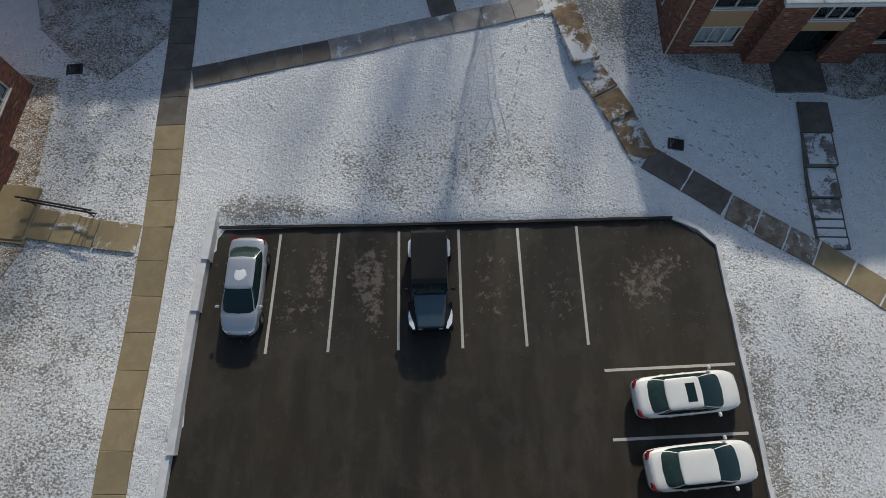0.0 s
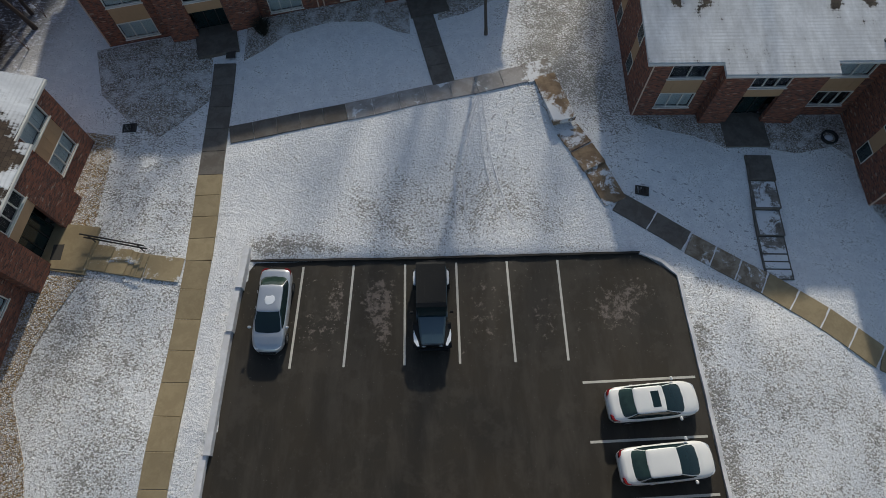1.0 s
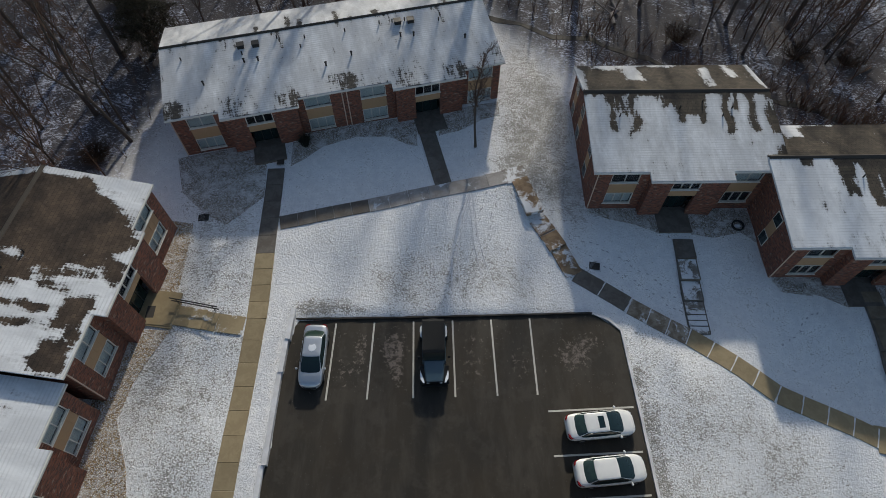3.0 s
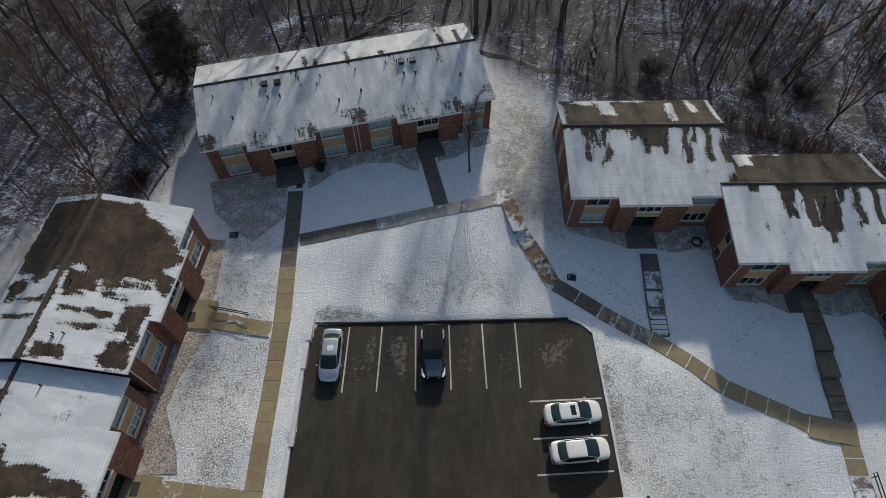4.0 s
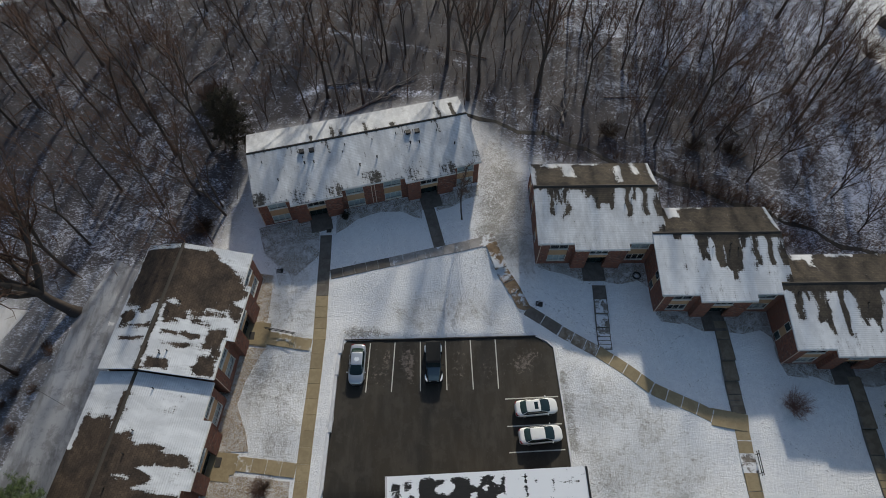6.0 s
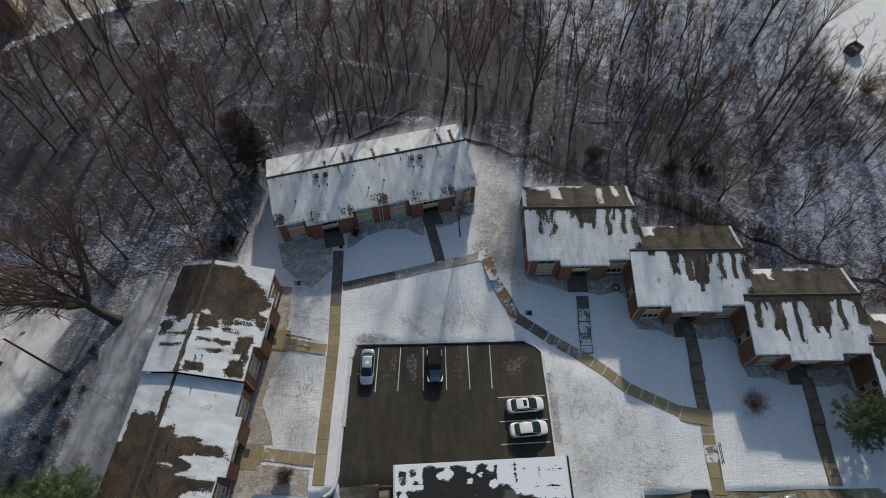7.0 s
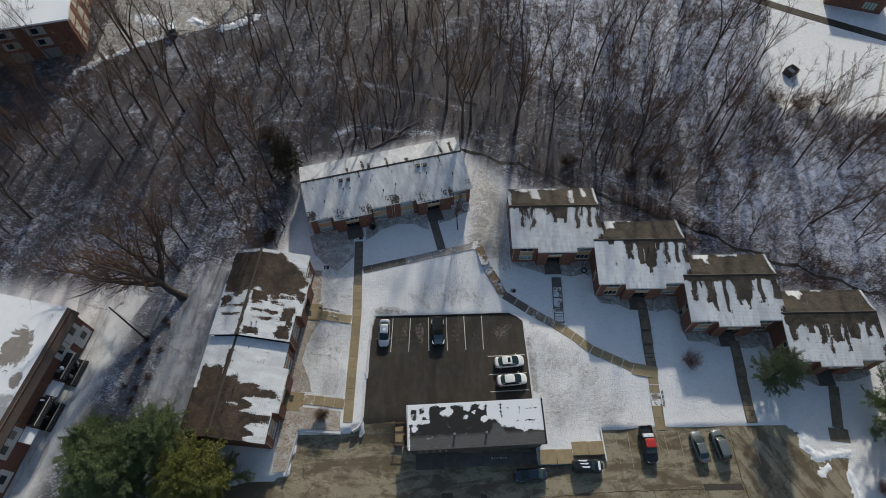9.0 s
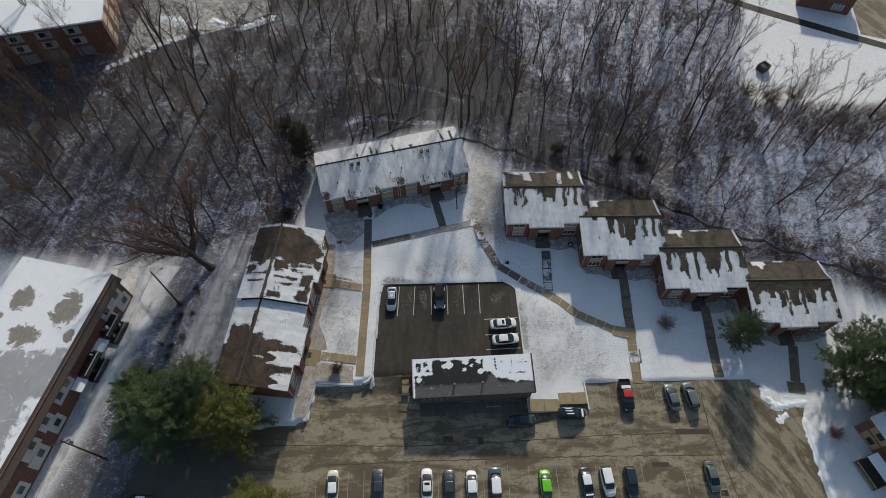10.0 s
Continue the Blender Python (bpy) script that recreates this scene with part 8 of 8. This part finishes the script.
def far_buildings():
    t = thing("far_building", pose(-98.0, 60.1, 2.3, 0, 0, 12.4), "large flat-roofed building beyond the wood, in shade", "building")
    bm = bmesh.new()
    box(bm, -60, 0, -2, 22, 24, 8.6)
    part("wall", bm, BRICK, t)
    bm = bmesh.new()
    box(bm, -60.4, -0.4, 8.6, 22.4, 24.4, 9.0)
    part("roof", bm, SNOWCAP, t, "flat snowy roof")
    for k in range(9):
        bm = bmesh.new()
        box(bm, -36 + 6.2 * k, -0.08, -0.2, -32.4 + 6.2 * k, -0.003, 2.6)
        part("garage_door", bm, plain("far_door", (0.22, 0.2, 0.19), 0.7), t)
    for k in range(8):
        for z in (3.4, 6.1):
            bm = bmesh.new()
            box(bm, -30 + 6.2 * k, -0.07, z, -26.6 + 6.2 * k, -0.003, z + 1.9)
            p = part("wall_panel", bm, plain("far_front_panel", (0.34, 0.33, 0.32), 0.7), t, "pale front panel")
            bm = bmesh.new()
            box(bm, -29.2 + 6.2 * k, -0.1, z + 0.4, -27.9 + 6.2 * k, -0.071, z + 1.6)
            part("window", bm, CARGLASS, p)
    for k in range(4):
        for z in (0.4, 3.2, 6.0):
            bm = bmesh.new()
            box(bm, 22.003, 1.5 + 5.6 * k, z, 22.07, 4.5 + 5.6 * k, z + 2.2)
            part("end_panel", bm, plain("far_panel", (0.45, 0.40, 0.34), 0.7), t)
    t = thing("far_house", pose(98.9, 82.2, gz(98.9, 82.2), 0, 0, -20), "dark red brick house across the snowy field", "house")
    bm = bmesh.new()
    box(bm, -2, 0, -1, 11, 9, 5)
    part("wall", bm, BRICK, t)
    bm = bmesh.new()
    prism(bm, [(-0.5, 4.9), (4.5, 7.0), (9.5, 4.9), (9.5, 5.1), (4.5, 7.2), (-0.5, 5.1)], 0, -2.5, 11.5)
    part("roof", bm, ROOF, t)
    for k in range(4):
        bm = bmesh.new()
        box(bm, 6.4 + 0.75 * k, -0.06, 0.8, 6.95 + 0.75 * k, -0.003, 2.6)
        part("window", bm, plain("far_window", (0.3, 0.38, 0.36), 0.3), t)
    sheet("far_yard", [(-75, 61), (-65.4, 67.2), (-50, 73.6), (-42, 79), (-44, 96), (-76, 98), (-74.5, 84)], ground_z, YARDMAT, "snow-patched yard beyond the wood", "yard", 3.0, 0.04)
    for pts in ([(95.6, 66.2), (92.0, 58.0), (87.6, 50.1)], [(98.2, 65.4), (94.4, 57.4), (90.0, 49.7)], [(103.5, 62.0), (99.5, 54.5), (95.5, 47.8)]):
        pts = [(x + 0.25 * noise.noise((x, y, 2.0)), y) for x, y in dense(pts, 0.8)]
        wd = [0.28 + 0.3 * noise.noise((x * 1.3, y * 1.3, 7.0)) for x, y in pts]
        sheet("field_rut", [(x - w, y) for (x, y), w in zip(pts, wd)] + [(x + w, y) for (x, y), w in list(zip(pts, wd))[::-1]], ground_z, RUT, "worn wheel rut across the snowy field", "rut", 50.0, 0.03, 0.02)
    sheet("far_drive", [(110, 71), (122, 66), (130, 90), (114, 92)], ground_z, ASPHALT_OLD, "bare drive beside the far house", "drive", 3.0, 0.035)
    for k, (pts, wd) in enumerate((([(-77.5, 58.6), (-73.0, 61.8), (-69.6, 64.6), (-65.1, 67.7), (-62.0, 69.2)], 0.9), ([(-67.5, 76.0), (-63.0, 74.4)], 1.7), ([(-55.6, 75.4), (-52.6, 74.0)], 1.3), ([(-49.0, 73.0), (-45.5, 74.4), (-41.8, 76.7)], 1.4))):
        snow_bank("snow_bank", pts, wd, 0.3, 20 + k, "bank of old snow at the edge of the far yard")
    car(pose(-59.5, 71.8, gz(-59.5, 71.8) + 0.05, 0, 0, 20), "pale teal car parked beyond the wood", paint("car_pale_teal", (0.25, 0.36, 0.38)), "suv", snow=("roof",), group="far cars")


far_buildings()


def field_platform():
    t = thing("field_hut", pose(80.2, 58.8, gz(80.2, 58.8), 0, 0, 30) @ Matrix.Scale(0.75, 4), "small dark open-topped timber hut in the field", "hut")
    brown = plain("hut_brown", (0.06, 0.05, 0.042), 0.85, grain=0.3)
    for k, c in enumerate(((-1.6, -1.4, 1.6, -1.25), (-1.6, 1.25, 1.6, 1.4), (-1.6, -1.248, -1.45, 1.248), (1.45, -1.248, 1.6, 1.248))):
        bm = bmesh.new()
        box(bm, c[0], c[1], -0.2, c[2], c[3], 2.1)
        part("side", bm, brown, t)
    bm = bmesh.new()
    box(bm, -1.4, -1.2, 0.9, 1.4, 1.2, 1.0)
    part("deck", bm, SNOWCAP, t, "snowy deck")
    for k in range(3):
        bm = bmesh.new()
        box(bm, -1.5, -0.9 + 0.8 * k, 2.0, 1.5, -0.78 + 0.8 * k, 2.12)
        part("beam", bm, brown, t)


field_platform()


def corner_block():
    """Brick block with a covered porch at the south-east corner."""
    t = thing("corner_block", pose(68.5, -27.7, gz(69, -28) - 0.1, 0, 0, -72), "brick block with tan panels and a snowy porch", "apartment block")
    bm = bmesh.new()
    box(bm, 0, 0.0, -1, 16, 12, 5.2)
    part("wall", bm, BRICK, t)
    bm = bmesh.new()
    prism(bm, [(-0.4, 5.2), (6, 7.2), (12.4, 5.2), (12.4, 5.4), (6, 7.4), (-0.4, 5.4)], 0, -0.4, 16.4)
    part("roof", bm, ROOF, t)
    for k in range(2):
        for z in (0.8, 3.4):
            x = 1.2 + 9.5 * k
            bm = bmesh.new()
            box(bm, x, -0.05, z - 0.5, x + 3.0, -0.003, z + 1.7)
            p = part("wall_panel", bm, PANEL, t)
            bm = bmesh.new()
            box(bm, x + 1.0, -0.08, z, x + 2.2, -0.051, z + 1.2)
            part("window", bm, CARGLASS, p)
    tan = plain("porch_timber", (0.42, 0.34, 0.22), 0.7)
    bm = bmesh.new()
    prism(bm, [(-1.2, 2.7), (-2.9, 2.3), (-2.9, 2.42), (-1.2, 2.82)], 0, 4.6, 9.4)
    part("porch_roof", bm, SNOWCAP, t, "snow-covered porch roof")
    bm = bmesh.new()
    box(bm, 4.6, -4.3, 0.3, 9.4, -0.003, 0.45)
    part("porch_deck", bm, plain("deck_dark", (0.05, 0.045, 0.04), 0.8), t)
    for k in range(13):
        bm = bmesh.new()
        box(bm, 4.6 + 0.39 * k, -4.3, 0.45, 4.68 + 0.39 * k, -4.22, 1.4)
        part("porch_baluster", bm, tan, t)
    for z in (0.5, 1.4):
        bm = bmesh.new()
        box(bm, 4.6, -4.32, z, 9.4, -4.2, z + 0.08)
        part("porch_rail", bm, tan, t)
    for x in (4.6, 9.28):
        bm = bmesh.new()
        box(bm, x, -2.8, 0.45, x + 0.12, -2.68, 2.36)
        part("porch_post", bm, tan, t)


corner_block()


# ---------- trails in the snow ----------
def footprints():
    """Trails of shallow prints pressed into the snow."""
    rnd = random.Random(21)
    bm = bmesh.new()
    for pts in ([(11.5, 5.6), (15.2, 3.0), (18.2, 0.6)], [(10.6, 7.5), (14.5, 5.2), (18.0, 2.2)], [(-1.0, 1.6), (1.5, 6.0), (3.4, 11.8)], [(2.2, 1.4), (3.0, 6.5), (4.4, 12.2)], [(36.0, -10.2), (39.5, -13.5), (44.0, -17.5)], [(25.5, -2.2), (29.0, 0.4)]):
        for i, (x, y) in enumerate(dense(pts, 0.62)):
            x, y = x + rnd.gauss(0, 0.12), y + rnd.gauss(0, 0.12)
            a = rnd.uniform(-0.5, 0.5) + math.atan2(pts[-1][1] - pts[0][1], pts[-1][0] - pts[0][0])
            z = gz(x, y) + 0.022
            ring_ = []
            for k in range(8):
                c, q = 0.15 * math.cos(0.7854 * k), 0.055 * math.sin(0.7854 * k)
                ring_.append(bm.verts.new((x + c * math.cos(a) - q * math.sin(a), y + c * math.sin(a) + q * math.cos(a), z)))
            mid = bm.verts.new((x, y, z - 0.015))
            for k in range(8):
                bm.faces.new((ring_[k], ring_[(k + 1) % 8], mid))
    tagged(part("footprints", bm, plain("pressed_snow", (0.40, 0.40, 0.41), 0.8, grain=0.2)), "trails of shallow footprints pressed into the snow", "footprints", kind="stuff")


footprints()


def tyre_tracks():
    """Pairs of faint wheel tracks fanning over the court's lawn."""
    for pts in TRACKS:
        pts = dense(pts, 0.35)
        wd = [0.055 + 0.035 * noise.noise((x * 2.1, y * 2.1, 4.0)) for x, y in pts]
        pts = [(x + 0.06 * noise.noise((x, y, 1.0)), y) for x, y in pts]
        sheet("tyre_track", [(x - w, y) for (x, y), w in zip(pts, wd)] + [(x + w, y) for (x, y), w in list(zip(pts, wd))[::-1]], ground_z, TRACKMAT, "faint wheel track pressed into the snow", "track", 50.0, 0.022, 0.02)


TRACKMAT = plain("pressed_track", (0.60, 0.60, 0.62), 0.85, grain=0.5, scale=3.0)
TRACKS = [[(1.77, 11.8), (0.8, 9.2), (0.06, 6.1), (0.08, 2.5)], [(1.9, 11.8), (1.15, 9.2), (0.6, 6.1), (0.7, 2.8)], [(1.83, 11.8), (1.9, 7.4), (2.55, 3.7)], [(2.05, 11.9), (2.35, 7.6), (3.1, 4.0), (3.5, 2.6)]]
tyre_tracks()
